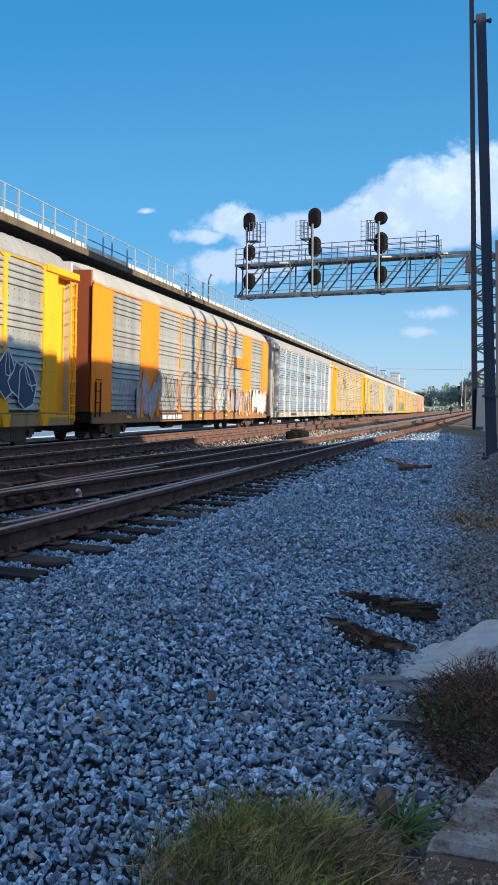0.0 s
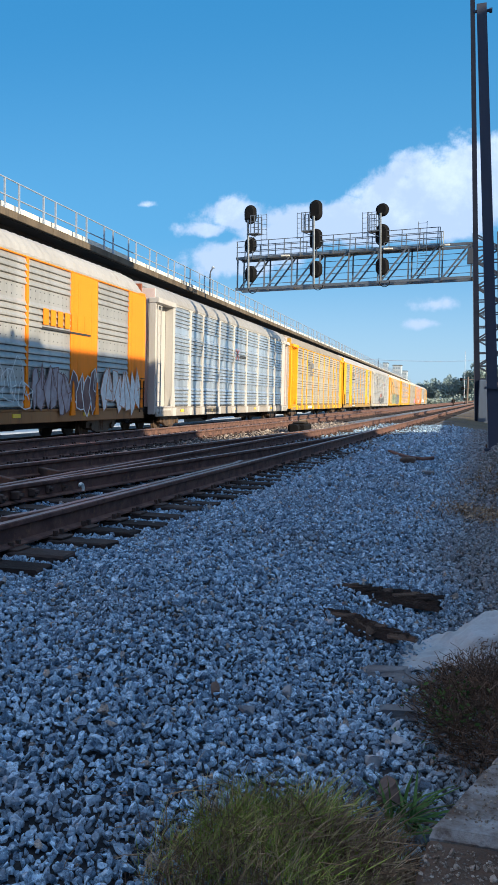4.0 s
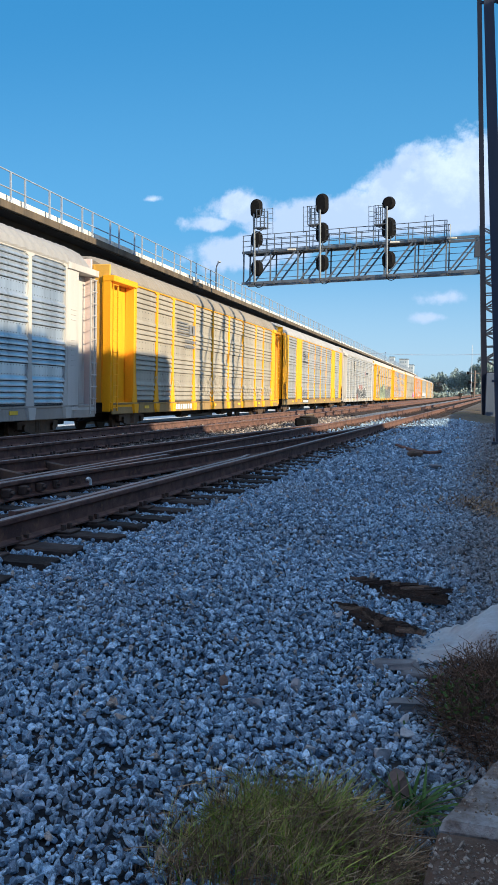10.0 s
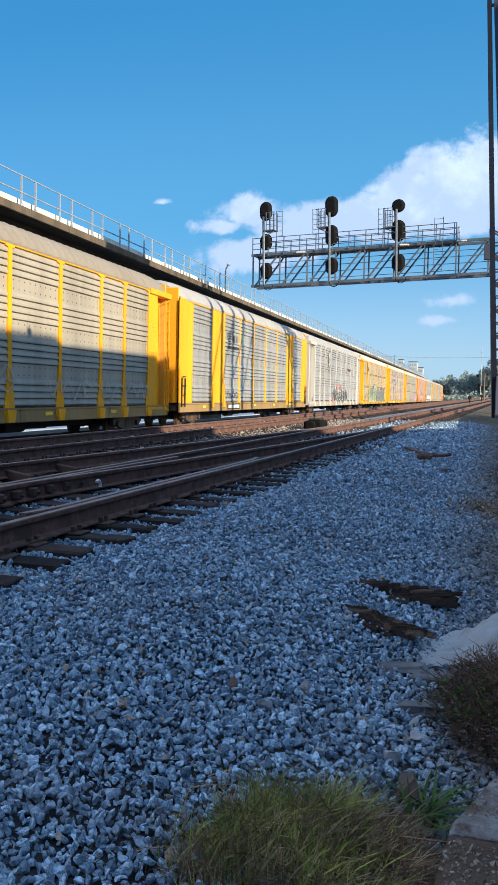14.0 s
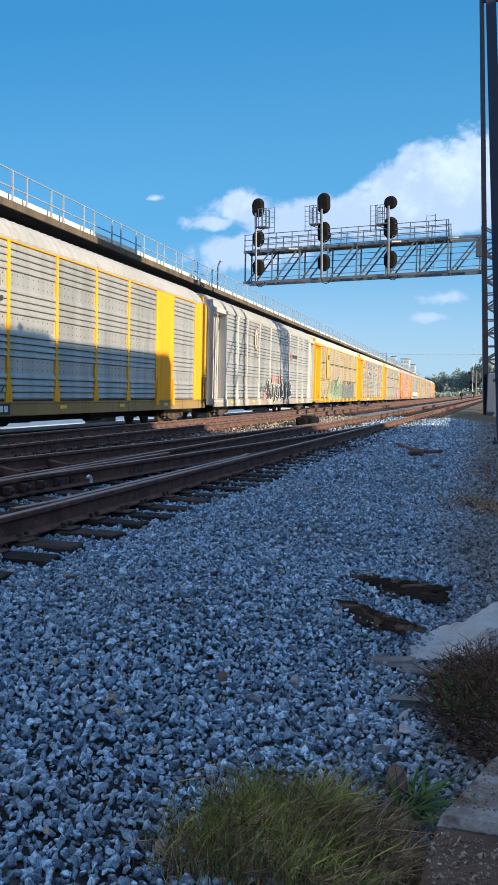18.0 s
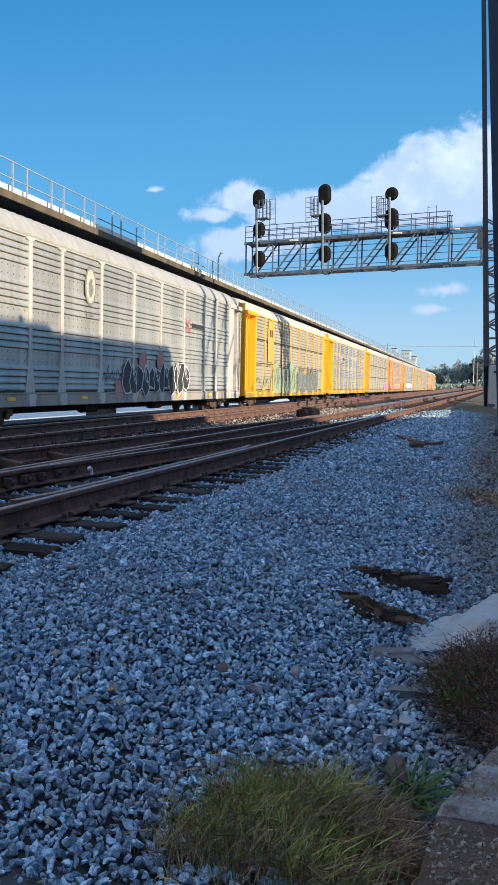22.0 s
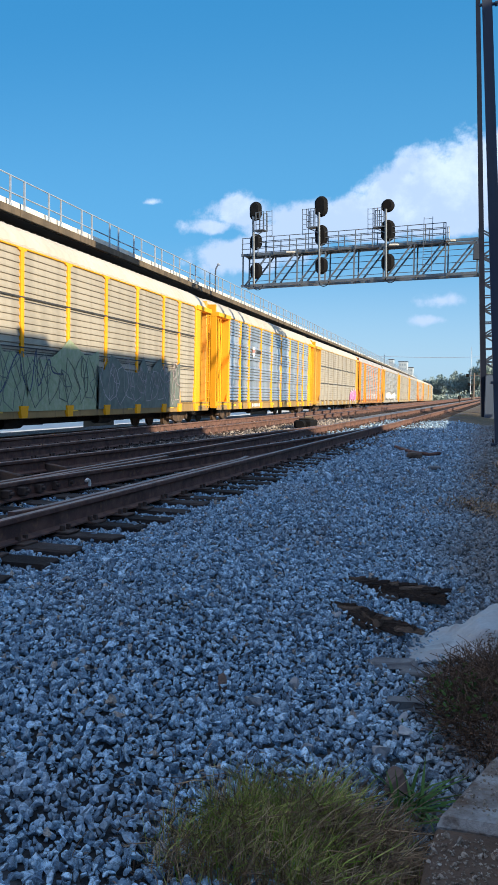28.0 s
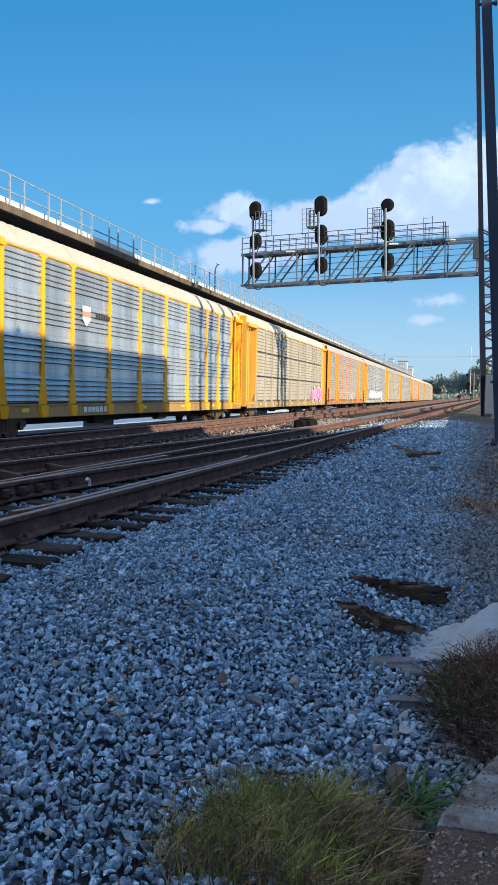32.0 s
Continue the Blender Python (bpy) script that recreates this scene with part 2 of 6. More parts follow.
M["tie"] = material("creosoted_wood", (0.030, 0.023, 0.021), 0.92, 0, (0.055, 0.044, 0.040), 5, 45, 0.9, (0.15, 0.13, 0.12), 0.35, spread=0.4, gloss=0.2)
M["plate"] = material("rusty_plate", (0.055, 0.035, 0.029), 0.85, 0.0, (0.08, 0.05, 0.037), 9, 60, 0.3)
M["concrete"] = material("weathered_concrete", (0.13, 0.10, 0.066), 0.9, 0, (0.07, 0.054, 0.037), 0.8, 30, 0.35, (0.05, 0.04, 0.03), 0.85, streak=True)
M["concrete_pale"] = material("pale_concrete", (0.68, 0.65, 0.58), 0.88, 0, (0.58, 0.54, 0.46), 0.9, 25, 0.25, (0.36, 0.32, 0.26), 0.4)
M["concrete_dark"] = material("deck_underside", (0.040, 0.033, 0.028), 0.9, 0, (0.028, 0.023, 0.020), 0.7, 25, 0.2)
M["galv"] = material("galvanised_rail", (0.40, 0.45, 0.52), 0.5, 0.3, (0.30, 0.34, 0.40), 3, 40, 0.05)
M["steel_blue"] = material("grey_blue_steel_paint", (0.060, 0.072, 0.10), 0.6, 0.0, (0.045, 0.055, 0.078), 1.5, 30, 0.06, (0.10, 0.08, 0.06), 0.25, streak=True, gloss=0.2)
M["casing"] = material("dark_blue_steel_casing", (0.085, 0.112, 0.165), 0.6, 0.0, (0.070, 0.092, 0.140), 1.5, 25, 0.06, (0.09, 0.08, 0.07), 0.3, streak=True)
M["gantry"] = material("galvanised_truss", (0.17, 0.19, 0.22), 0.5, 0.5, (0.12, 0.135, 0.155), 2.5, 30, 0.05)
M["pole"] = material("dark_painted_pole", (0.060, 0.070, 0.105), 0.6, 0.0, (0.045, 0.054, 0.082), 1.5, 25, 0.06, (0.05, 0.045, 0.04), 0.3, streak=True, gloss=0.15)
M["pole_dark"] = material("dark_navy_pole", (0.016, 0.020, 0.036), 0.7, 0.0, (0.012, 0.015, 0.027), 1.5, 25, 0.06, gloss=0.08)
M["black"] = material("black_signal_paint", (0.008, 0.008, 0.009), 0.9, 0, (0.012, 0.012, 0.013), 4, 30, 0.04, gloss=0.08)
M["under"] = material("grimy_underframe", (0.020, 0.018, 0.017), 0.85, 0.0, (0.035, 0.029, 0.024), 4, 30, 0.25, (0.08, 0.055, 0.035), 0.35, gloss=0.2)
M["wheel"] = material("wheel_steel", (0.10, 0.07, 0.05), 0.6, 0.5, (0.15, 0.10, 0.065), 5, 30, 0.15)
M["ink_black"] = material("faded_black_lettering", (0.03, 0.03, 0.032), 0.7, 0, (0.05, 0.05, 0.05), 8, 50, 0)
M["ink_white"] = material("white_paint_marks", (0.75, 0.75, 0.72), 0.65, 0, (0.6, 0.6, 0.58), 6, 50, 0)
M["ink_pink"] = material("pink_spray_paint", (0.62, 0.12, 0.32), 0.6, 0, (0.55, 0.18, 0.38), 5, 40, 0)
M["ink_green"] = material("green_spray_paint", (0.27, 0.33, 0.19), 0.65, 0, (0.36, 0.39, 0.27), 5, 40, 0)
M["ink_blue"] = material("dark_blue_spray_paint", (0.03, 0.045, 0.10), 0.6, 0, (0.05, 0.06, 0.13), 5, 40, 0)
M["ink_rust"] = material("brown_orange_spray_paint", (0.42, 0.20, 0.11), 0.65, 0, (0.5, 0.28, 0.17), 5, 40, 0)
M["decal_yellow"] = material("yellow_reflector", (0.80, 0.55, 0.02), 0.45, 0, (0.7, 0.45, 0.02), 5, 40, 0)

# ---- mesh helpers ----


class Shape:
    """Collects corners and faces for one mesh."""

    def __init__(self):
        self.v, self.f, self.k = [], [], []

    def add(self, verts, faces, k=0):
        o = len(self.v)
        self.v += [tuple(p) for p in verts]
        self.f += [tuple(o + i for i in face) for face in faces]
        self.k += [k] * len(faces)
        return self

    def box(self, x0, x1, y0, y1, z0, z1, k=0, c=0.0):
        """A box; c: the width of its chamfered upright and level edges."""
        if not c:
            v = [(x, y, z) for z in (z0, z1) for x, y in ((x0, y0), (x1, y0), (x1, y1), (x0, y1))]
            return self.add(v, [(3, 2, 1, 0), (4, 5, 6, 7), (0, 1, 5, 4), (1, 2, 6, 5), (2, 3, 7, 6), (3, 0, 4, 7)], k)

        def ring(z, i):
            a, b, d, e = x0 + i, x1 - i, y0 + i, y1 - i
            return [(a + c, d, z), (b - c, d, z), (b, d + c, z), (b, e - c, z), (b - c, e, z), (a + c, e, z), (a, e - c, z), (a, d + c, z)]

        v = ring(z0, c) + ring(z0 + c, 0) + ring(z1 - c, 0) + ring(z1, c)
        f = [tuple(range(7, -1, -1)), tuple(range(24, 32))]
        for r in range(3):
            f += [(8 * r + i, 8 * r + (i + 1) % 8, 8 * r + 8 + (i + 1) % 8, 8 * r + 8 + i) for i in range(8)]
        return self.add(v, f, k)

    def tube(self, p, q, r, n=6, r2=None, k=0, turn=0.0):
        """A bar from p to q with n sides."""
        p, q = Vector(p), Vector(q)
        d = (q - p).normalized()
        a = d.cross(Vector((0, 0, 1)) if abs(d.z) < 0.95 else Vector((1, 0, 0))).normalized()
        b = d.cross(a)
        r2 = r if r2 is None else r2
        v = []
        for o, rad in ((p, r), (q, r2)):
            v += [o + rad * (math.cos(turn + 2 * math.pi * i / n) * a + math.sin(turn + 2 * math.pi * i / n) * b) for i in range(n)]
        f = [(i, (i + 1) % n, n + (i + 1) % n, n + i) for i in range(n)] + [tuple(range(n - 1, -1, -1)), tuple(range(n, 2 * n))]
        return self.add(v, f, k)

    def bar(self, p, q, w):
        """A square bar of width w."""
        return self.tube(p, q, w * 0.7071, 4, turn=math.pi / 4)

    def pipe(self, pts, r, n=6):
        """A round bar along a bent line, in one piece."""
        o, m = len(self.v), len(pts)
        pts = [Vector(p) for p in pts]
        for i, p in enumerate(pts):
            d = (pts[min(i + 1, m - 1)] - pts[max(i - 1, 0)]).normalized()
            a = d.cross(Vector((0.3, 0.2, 0.93))).normalized()
            b = d.cross(a)
            self.v += [tuple(p + r * (math.cos(2 * math.pi * k / n) * a + math.sin(2 * math.pi * k / n) * b)) for k in range(n)]
        f = [(o + i * n + k, o + i * n + (k + 1) % n, o + (i + 1) * n + (k + 1) % n, o + (i + 1) * n + k) for i in range(m - 1) for k in range(n)]
        f += [tuple(o + k for k in range(n - 1, -1, -1)), tuple(o + (m - 1) * n + k for k in range(n))]
        self.f += f
        self.k += [0] * len(f)
        return self

    def sweep(self, profile, path, closed=True, ups=None, k=0, kinds=None):
        """A flat outline (across, up) drawn along a path of points."""
        n, o = len(profile), len(self.v)
        for i, p in enumerate(path):
            a, b = Vector(path[max(i - 1, 0)]), Vector(path[min(i + 1, len(path) - 1)])
            d = (b - a).normalized()
            side = Vector((d.y, -d.x, 0)).normalized()
            self.v += [tuple(Vector(p) + side * s + Vector((0, 0, h))) for s, h in profile]
        m = n if closed else n - 1
        for i in range(len(path) - 1):
            for j in range(m):
                self.f.append((o + i * n + j, o + i * n + (j + 1) % n, o + (i + 1) * n + (j + 1) % n, o + (i + 1) * n + j))
                self.k.append(kinds[j] if kinds else k)
        if closed:
            self.f += [tuple(o + j for j in range(n - 1, -1, -1)), tuple(o + (len(path) - 1) * n + j for j in range(n))]
            self.k += [k, k]
        return self

    def mesh(self, name, *mats, smooth=False):
        me = bpy.data.meshes.new(name)
        me.from_pydata(self.v, [], self.f)
        for m in mats:
            me.materials.append(m)
        if len(mats) > 1:
            me.polygons.foreach_set("material_index", self.k)
        bm = bmesh.new()
        bm.from_mesh(me)
        bmesh.ops.recalc_face_normals(bm, faces=bm.faces)
        bm.to_mesh(me)
        bm.free()
        if smooth:
            me.shade_smooth()
        return me


def thing(name, label, category, group="", kind="", at=(0, 0, 0), shape=None, mats=()):
    ob = new(name, shape.mesh(name, *mats) if shape else None)
    ob.location = at
    return tagged(ob, label, category, group, kind)


def part(name, shape, mat, parent, label="", at=(0, 0, 0), smooth=False):
    """Links one mesh under a thing or under a part."""
    me = shape if isinstance(shape, bpy.types.Mesh) else shape.mesh(name, *(mat if isinstance(mat, tuple) else (mat,)), smooth=smooth)
    ob = new(name, me)
    ob.parent = parent
    ob.location = at
    return tagged(ob, label)


# ---- plan: +y runs along the train's track, the near tracks bear off to the right ----
BEAR = 0.043
TRAIN_X, TRAIN_Z, GRADE = -14.0, -0.54, -0.0062
FAR_Y, BEND = 275.0, 1250.0


def line_z(y):
    """Height of the train's rails, which fall gently away from the camera."""
    return TRAIN_Z + GRADE * min(max(y, -60.0), 520.0)


def bear(y):
    return BEAR * y if y > 0 else 0.0


def smooth(a, b, x):
    t = min(max((x - a) / (b - a), 0.0), 1.0)
    return t * t * (3 - 2 * t)


def ground_z(x, y):
    """Height of the ground: the near tracks lie on a low bank."""
    u = x - bear(y)
    if u > -9.6:
        z = -0.262 + 0.027 * smooth(-3.0, -2.6, u) - 0.28 * smooth(-2.6, 0.6, u)
    else:
        k = smooth(-9.6, -11.3, u)
        z = -0.262 * (1 - k) + (line_z(y) - 0.285) * k
    z -= 0.12 * smooth(0.5, 3.0, u)
    if x < -19.0 and y < 240:
        z -= 2.1 * smooth(-19.0, -24.5, x) * (1 - smooth(150, 235, y))
    if 8 < y < 23 and 0 < x < 6:
        z += 0.69 * smooth(-0.1, 0.75, x) * (1 - smooth(1.6, 4.0, x)) * math.exp(-((y - 15.6) / 2.6) ** 2)
    if y < 90 and abs(x) < 30:
        z += 0.022 * noise.noise((x * 1.1, y * 1.1, 0.3)) * smooth(-2.9, -1.5, u) + 0.014 * noise.noise((x * 3.1, y * 3.1, 4))
    return z


def ground():
    xs = sorted({*[-3000, -1200, -500, -250, -120, -70, -45, -34], *np.round(np.arange(-26, -12.2, 1.0), 2).tolist(), *np.round(np.arange(-12.2, 3.01, 0.2), 2).tolist(),
                 *[3.5, 4, 5, 6, 8, 10, 14, 20, 30, 50, 90, 160, 300, 600, 1400, 3000]})
    ys = sorted({*[-3000, -1000, -400, -200, -100, -50, -25, -10, -5, -2], *np.round(np.arange(0, 16, 0.2), 2).tolist(), *np.round(np.arange(16, 40, 0.5), 2).tolist(),
                 *np.round(np.arange(40, 90, 2), 2).tolist(), *[95, 105, 120, 140, 170, 200, 240, 290, 350, 430, 520, 650, 900, 1500, 3000]})
    s = Shape()
    s.v = [(x, y, ground_z(x, y)) for y in ys for x in xs]
    n = len(xs)
    s.f = [(j * n + i, j * n + i + 1, (j + 1) * n + i + 1, (j + 1) * n + i) for j in range(len(ys) - 1) for i in range(n - 1)]
    s.k = [0] * len(s.f)
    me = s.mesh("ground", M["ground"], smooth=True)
    return tagged(new("ground", me), "grey ballast and bare earth beside railway tracks", "ground", kind="structure")


ground()

# ---- tracks ----
RAIL = [(-0.075, -0.186), (0.075, -0.186), (0.075, -0.172), (0.012, -0.155), (0.009, -0.055), (0.036, -0.038), (0.037, -0.008), (0.03, 0.0), (-0.03, 0.0), (-0.037, -0.008),
        (-0.036, -0.038), (-0.009, -0.055), (-0.012, -0.155), (-0.075, -0.172)]
RAIL_KINDS = [0, 0, 0, 0, 0, 0, 0, 1, 0, 0, 0, 0, 0, 0]


def rail(name, path, parent, label=""):
    s = Shape().sweep(RAIL, path, kinds=RAIL_KINDS)
    return part(name, s, (M["rail"], M["rail_top"]), parent, label)


def tie_mesh(length, seed):
    rnd = random.Random(seed)
    s = Shape().box(-length / 2, length / 2, -0.115, 0.115, -0.17, 0, c=0.012)
    s.v = [(x + rnd.uniform(-0.012, 0.012), y + rnd.uniform(-0.01, 0.01), z + rnd.uniform(-0.008, 0.006)) for x, y, z in s.v]
    return s.mesh("tie", M["tie"])


def plate_mesh():
    s = Shape()
    for x in (-0.7175, 0.7175):
        s.box(x - 0.19, x + 0.19, -0.095, 0.095, 0, 0.018, c=0.004)
        for dx in (-0.105, 0.105):
            for dy in (-0.05, 0.05):
                s.box(x + dx - 0.016, x + dx + 0.016, dy - 0.014, dy + 0.014, 0.016, 0.062)
    return s.mesh("tie_plate", M["plate"])


TIES = [tie_mesh(2.6, i) for i in range(7)]
LONG_TIES = [tie_mesh(4.3, 20 + i) for i in range(5)]
PLATES = plate_mesh()


def track(name, label, u0, y0, y1, near, long_from=None):
    """A track whose centre runs at u0 from the bearing line; ties up to near are parts, the rest are one mesh."""
    holder = tagged(new(name), label, "railway track", kind="structure")
    ys = [y0, 0] + list(range(10, int(y1) + 1, 10)) if y0 < 0 else list(range(int(y0), int(y1) + 1, 10))
    for du in (-0.7175, 0.7175):
        rail("rail", [(u0 + du + bear(y), y, 0) for y in ys], holder)
    y, i, rest = max(y0, -6.0), 0, Shape()
    rnd = random.Random(name)
    while y < y1 - 1:
        turn = -BEAR + rnd.uniform(-0.02, 0.02)
        x, z = u0 + bear(y) + rnd.uniform(-0.05, 0.05), -0.206 + rnd.uniform(-0.008, 0.006)
        if y < near:
            long = long_from and long_from[0] < y < long_from[1]
            t = part("tie", (LONG_TIES if long else TIES)[i % 5], M["tie"], holder)
            t.location, t.rotation_euler = (x - (0.85 if long else 0), y, z), (0, 0, turn)
            p = part("tie_plate", PLATES, M["plate"], t)
            p.location = (0.85 if long else 0, 0, 0.001)
        else:
            rest.box(x - 1.3, x + 1.3, y - 0.115, y + 0.115, z - 0.15, z)
        y += 0.53 + rnd.uniform(-0.03, 0.03)
        i += 1
    tagged(part("far_ties", rest, M["tie"], holder), kind="stuff")
    return holder


T1, T2 = -4.2175, -8.12
track_near = track("track_near", "rusty steel rails on weathered wooden ties in grey ballast", T1, -30, 330, 62, (3, 30))
track_middle = track("track_middle", "dark steel rails on old wooden ties in grey ballast", T2, -30, 330, 62)


def train_track():
    holder = tagged(new("track_train"), "steel rails on wooden ties under the passing train", "railway track", kind="structure")
    ys = [-260, 0, 100, 200, 275] + list(range(285, 520, 15))
    for du in (-0.7175, 0.7175):
        rail("rail", [(along(y, du)[0], along(y, du)[1], line_z(y)) for y in ys], holder)
    s = Shape()
    for i in range(-20, 480):
        y = i * 0.55
        s.box(TRAIN_X - 1.3, TRAIN_X + 1.3, y - 0.115, y + 0.115, line_z(y) - 0.36, line_z(y) - 0.205)
    tagged(part("ties", s, M["tie"], holder), kind="stuff")


def along(d, off=0.0):
    """Place and heading on the train's track at d metres, off metres to its right."""
    if d <= FAR_Y:
        return TRAIN_X + off, d, 0.0
    a = (d - FAR_Y) / BEND
    return TRAIN_X - BEND * (1 - math.cos(a)) + off * math.cos(a), FAR_Y + BEND * math.sin(a) + off * math.sin(a), a


train_track()


def turnout():
    """The branch that leaves the near track and crosses its far rail, with a guard rail opposite the crossing."""
    holder = tagged(new("track_turnout"), "rusty diverging switch rails with bolted crossing", "railway switch", kind="structure")
    near_u, far_u = T1 + 0.7175, T1 - 0.7175

    def branch(u, lo, hi):
        out = []
        for i in range(23):
            y = lo + (hi - lo) * i / 22
            t = max((26.0 - y) / 19.5, 0.0)
            out.append((u + bear(y) - 1.435 * t ** 1.45, y, -0.002))
        return out

    rail("switch_rail", branch(near_u, 3.0, 25.0), holder, "worn closure rail with polished head")
    rail("switch_rail", branch(far_u - 0.10, -4.0, 24.0), holder)
    g = rail("guard_rail", [(near_u - 0.115 + bear(y) - (0.06 if y in (5.8, 12.0) else 0), y, -0.004) for y in (5.8, 6.3, 8, 11.5, 12.0)], holder, "short guard rail beside the running rail")
    rail("wing_rail", [(far_u + 0.12 + bear(y) + (0.07 if y > 11 else 0), y, -0.003) for y in (4.5, 6.5, 9.0, 11.5)], holder)
    for y in np.arange(5.0, 14.0, 0.30):
        b = Shape().box(-0.05, 0.05, -0.035, 0.035, -0.15, -0.06, c=0.01).tube((0.05, 0, -0.1), (0.085, 0, -0.1), 0.022, 6)
        part("bolt_block", b, M["plate"], holder, at=(far_u + 0.19 + bear(y), y, 0))


turnout()


def rail_brace():
    """Cross braces between the middle rails."""
    for y in (9.2, 10.3):
        s = Shape().box(-0.03, 0.03, -0.5, 0.5, -0.18, -0.06, c=0.01)
        ob = thing("rail_brace", "rusty steel brace between the rails", "rail brace", "rail braces", at=(-5.9 + bear(y), y, -0.02), shape=s, mats=(M["plate"],))
        ob.rotation_euler = (0, 0, 0.9)


rail_brace()

# ---- viaduct ----
VX = -18.2


VZ, VGRADE = 0.40, -0.0078


def vpath(off, z, y0=-60, y1=420):
    ys = [y0] + [k for k in (0, 60, 120, 180, 230, 275) if k > y0] + list(range(285, y1, 12))
    out = []
    for y in ys:
        a = max(y - 275, 0) / 1040.0
        out.append((VX - 1040 * (1 - math.cos(a)) + off * math.cos(a), 275 + 1040 * math.sin(a) + off * math.sin(a) if y > 275 else y, z + VZ + VGRADE * y))
    return out


def viaduct():
    v = tagged(new("viaduct"), "weathered concrete viaduct deck with steel pipe railing behind the train", "viaduct", kind="structure")
    # slab and girders take a near-black concrete that holds the underside's shade
    part("deck_slab", Shape().sweep([(-0.10, -0.30), (-0.10, 0.0), (-11, 0.0), (-11, -0.9), (-0.9, -0.9), (-0.9, -0.30)], vpath(0, 8.03)), M["concrete_dark"], v, "underside of the concrete deck with its shade in the dark colour")
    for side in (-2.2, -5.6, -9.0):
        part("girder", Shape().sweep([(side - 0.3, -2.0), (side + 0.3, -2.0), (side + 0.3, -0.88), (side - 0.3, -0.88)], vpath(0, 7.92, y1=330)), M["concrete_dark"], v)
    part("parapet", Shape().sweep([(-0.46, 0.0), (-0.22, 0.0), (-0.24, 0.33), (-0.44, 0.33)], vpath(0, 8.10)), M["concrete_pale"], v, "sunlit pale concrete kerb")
    # edge beam in separate castings
    y = 8.0
    n = 0
    while y < 150:
        s = Shape().box(-0.098, 0.10, 0.012, 3.32, -0.27, 0.05, c=0.02)
        part("edge_beam", s, M["concrete"], v, at=(VX, y, 8.03 + VZ + VGRADE * y)).rotation_euler = (math.atan(VGRADE), 0, 0)
        y += 3.34
        n += 1
    part("far_edge_beam", Shape().sweep([(-0.098, -0.27), (0.10, -0.27), (0.10, 0.05), (-0.098, 0.05)], vpath(0, 8.03, y0=y)), M["concrete"], v)
    # railing
    r = tagged(new("viaduct_railing"), "galvanised two-rail pipe railing along the viaduct edge", "railing", kind="structure")
    for z in (8.62, 9.30):
        part("handrail", Shape().pipe(vpath(0.02, z), 0.032), M["galv"], r)
    post = Shape().bar((0, 0, 0), (0, 0, 1.36), 0.07)
    post.box(-0.05, 0.06, -0.05, 0.05, -0.02, 0.25, c=0.01)
    post = post.mesh("railing_post", M["galv"])
    y, k = 11.37, 0
    while y < 270:
        part("railing_post", post, M["galv"], r, at=(VX + 0.02, y, 7.95 + VZ + VGRADE * y))
        y += 2.10 if k % 2 else 1.12
        k += 1
    y = 275
    rest = Shape()
    for p in vpath(0.02, 7.95, y0=272):
        rest.bar(p, (p[0], p[1], p[2] + 1.35), 0.07)
    tagged(part("far_railing_posts", rest, M["galv"], r), kind="stuff")
    for y in range(-40, 260, 24):
        s = Shape().box(-1.0, 1.0, -0.5, 0.5, -3.4, 6.0, c=0.06)
        thing("viaduct_pier", "rectangular concrete pier under the deck", "pier", "viaduct piers", "structure", (-26.0, y, 0), s, (M["concrete"],))
    for y, h in ((59.0, 0.75), (185.0, 0.8)):
        lamp = thing("deck_lamp", "small bent steel lamp arm on the viaduct railing", "lamp post", "deck lamps", at=(VX, y, 7.95 + VZ + VGRADE * y))
        part("pole", Shape().pipe([(0, 0, 0), (0, 0, 1.7), (0.01, 0.1, 1.9), (0.05, 0.5, 2.25)], 0.055, 8), M["steel_blue"], lamp)
        part("lamp_head", Shape().box(-0.09, 0.09, -0.1, 0.3, -0.06, 0.05, c=0.02), M["galv"], lamp, at=(0.05, 0.5, 2.27))


viaduct()

# ---- signal bridge ----
GL, GR = Vector((-14.1, 51.6, 0)), Vector((0.2, 49.9, 0))
GDIR = (GR - GL).normalized()
CAMBER = 0.024
GACROSS = Vector((-GDIR.y, GDIR.x, 0))


def on_bridge(d, across, z):
    """A place d metres from the bridge's free end, across metres behind its front face."""
    return GL + GDIR * d + GACROSS * across + Vector((0, 0, z + CAMBER * d))


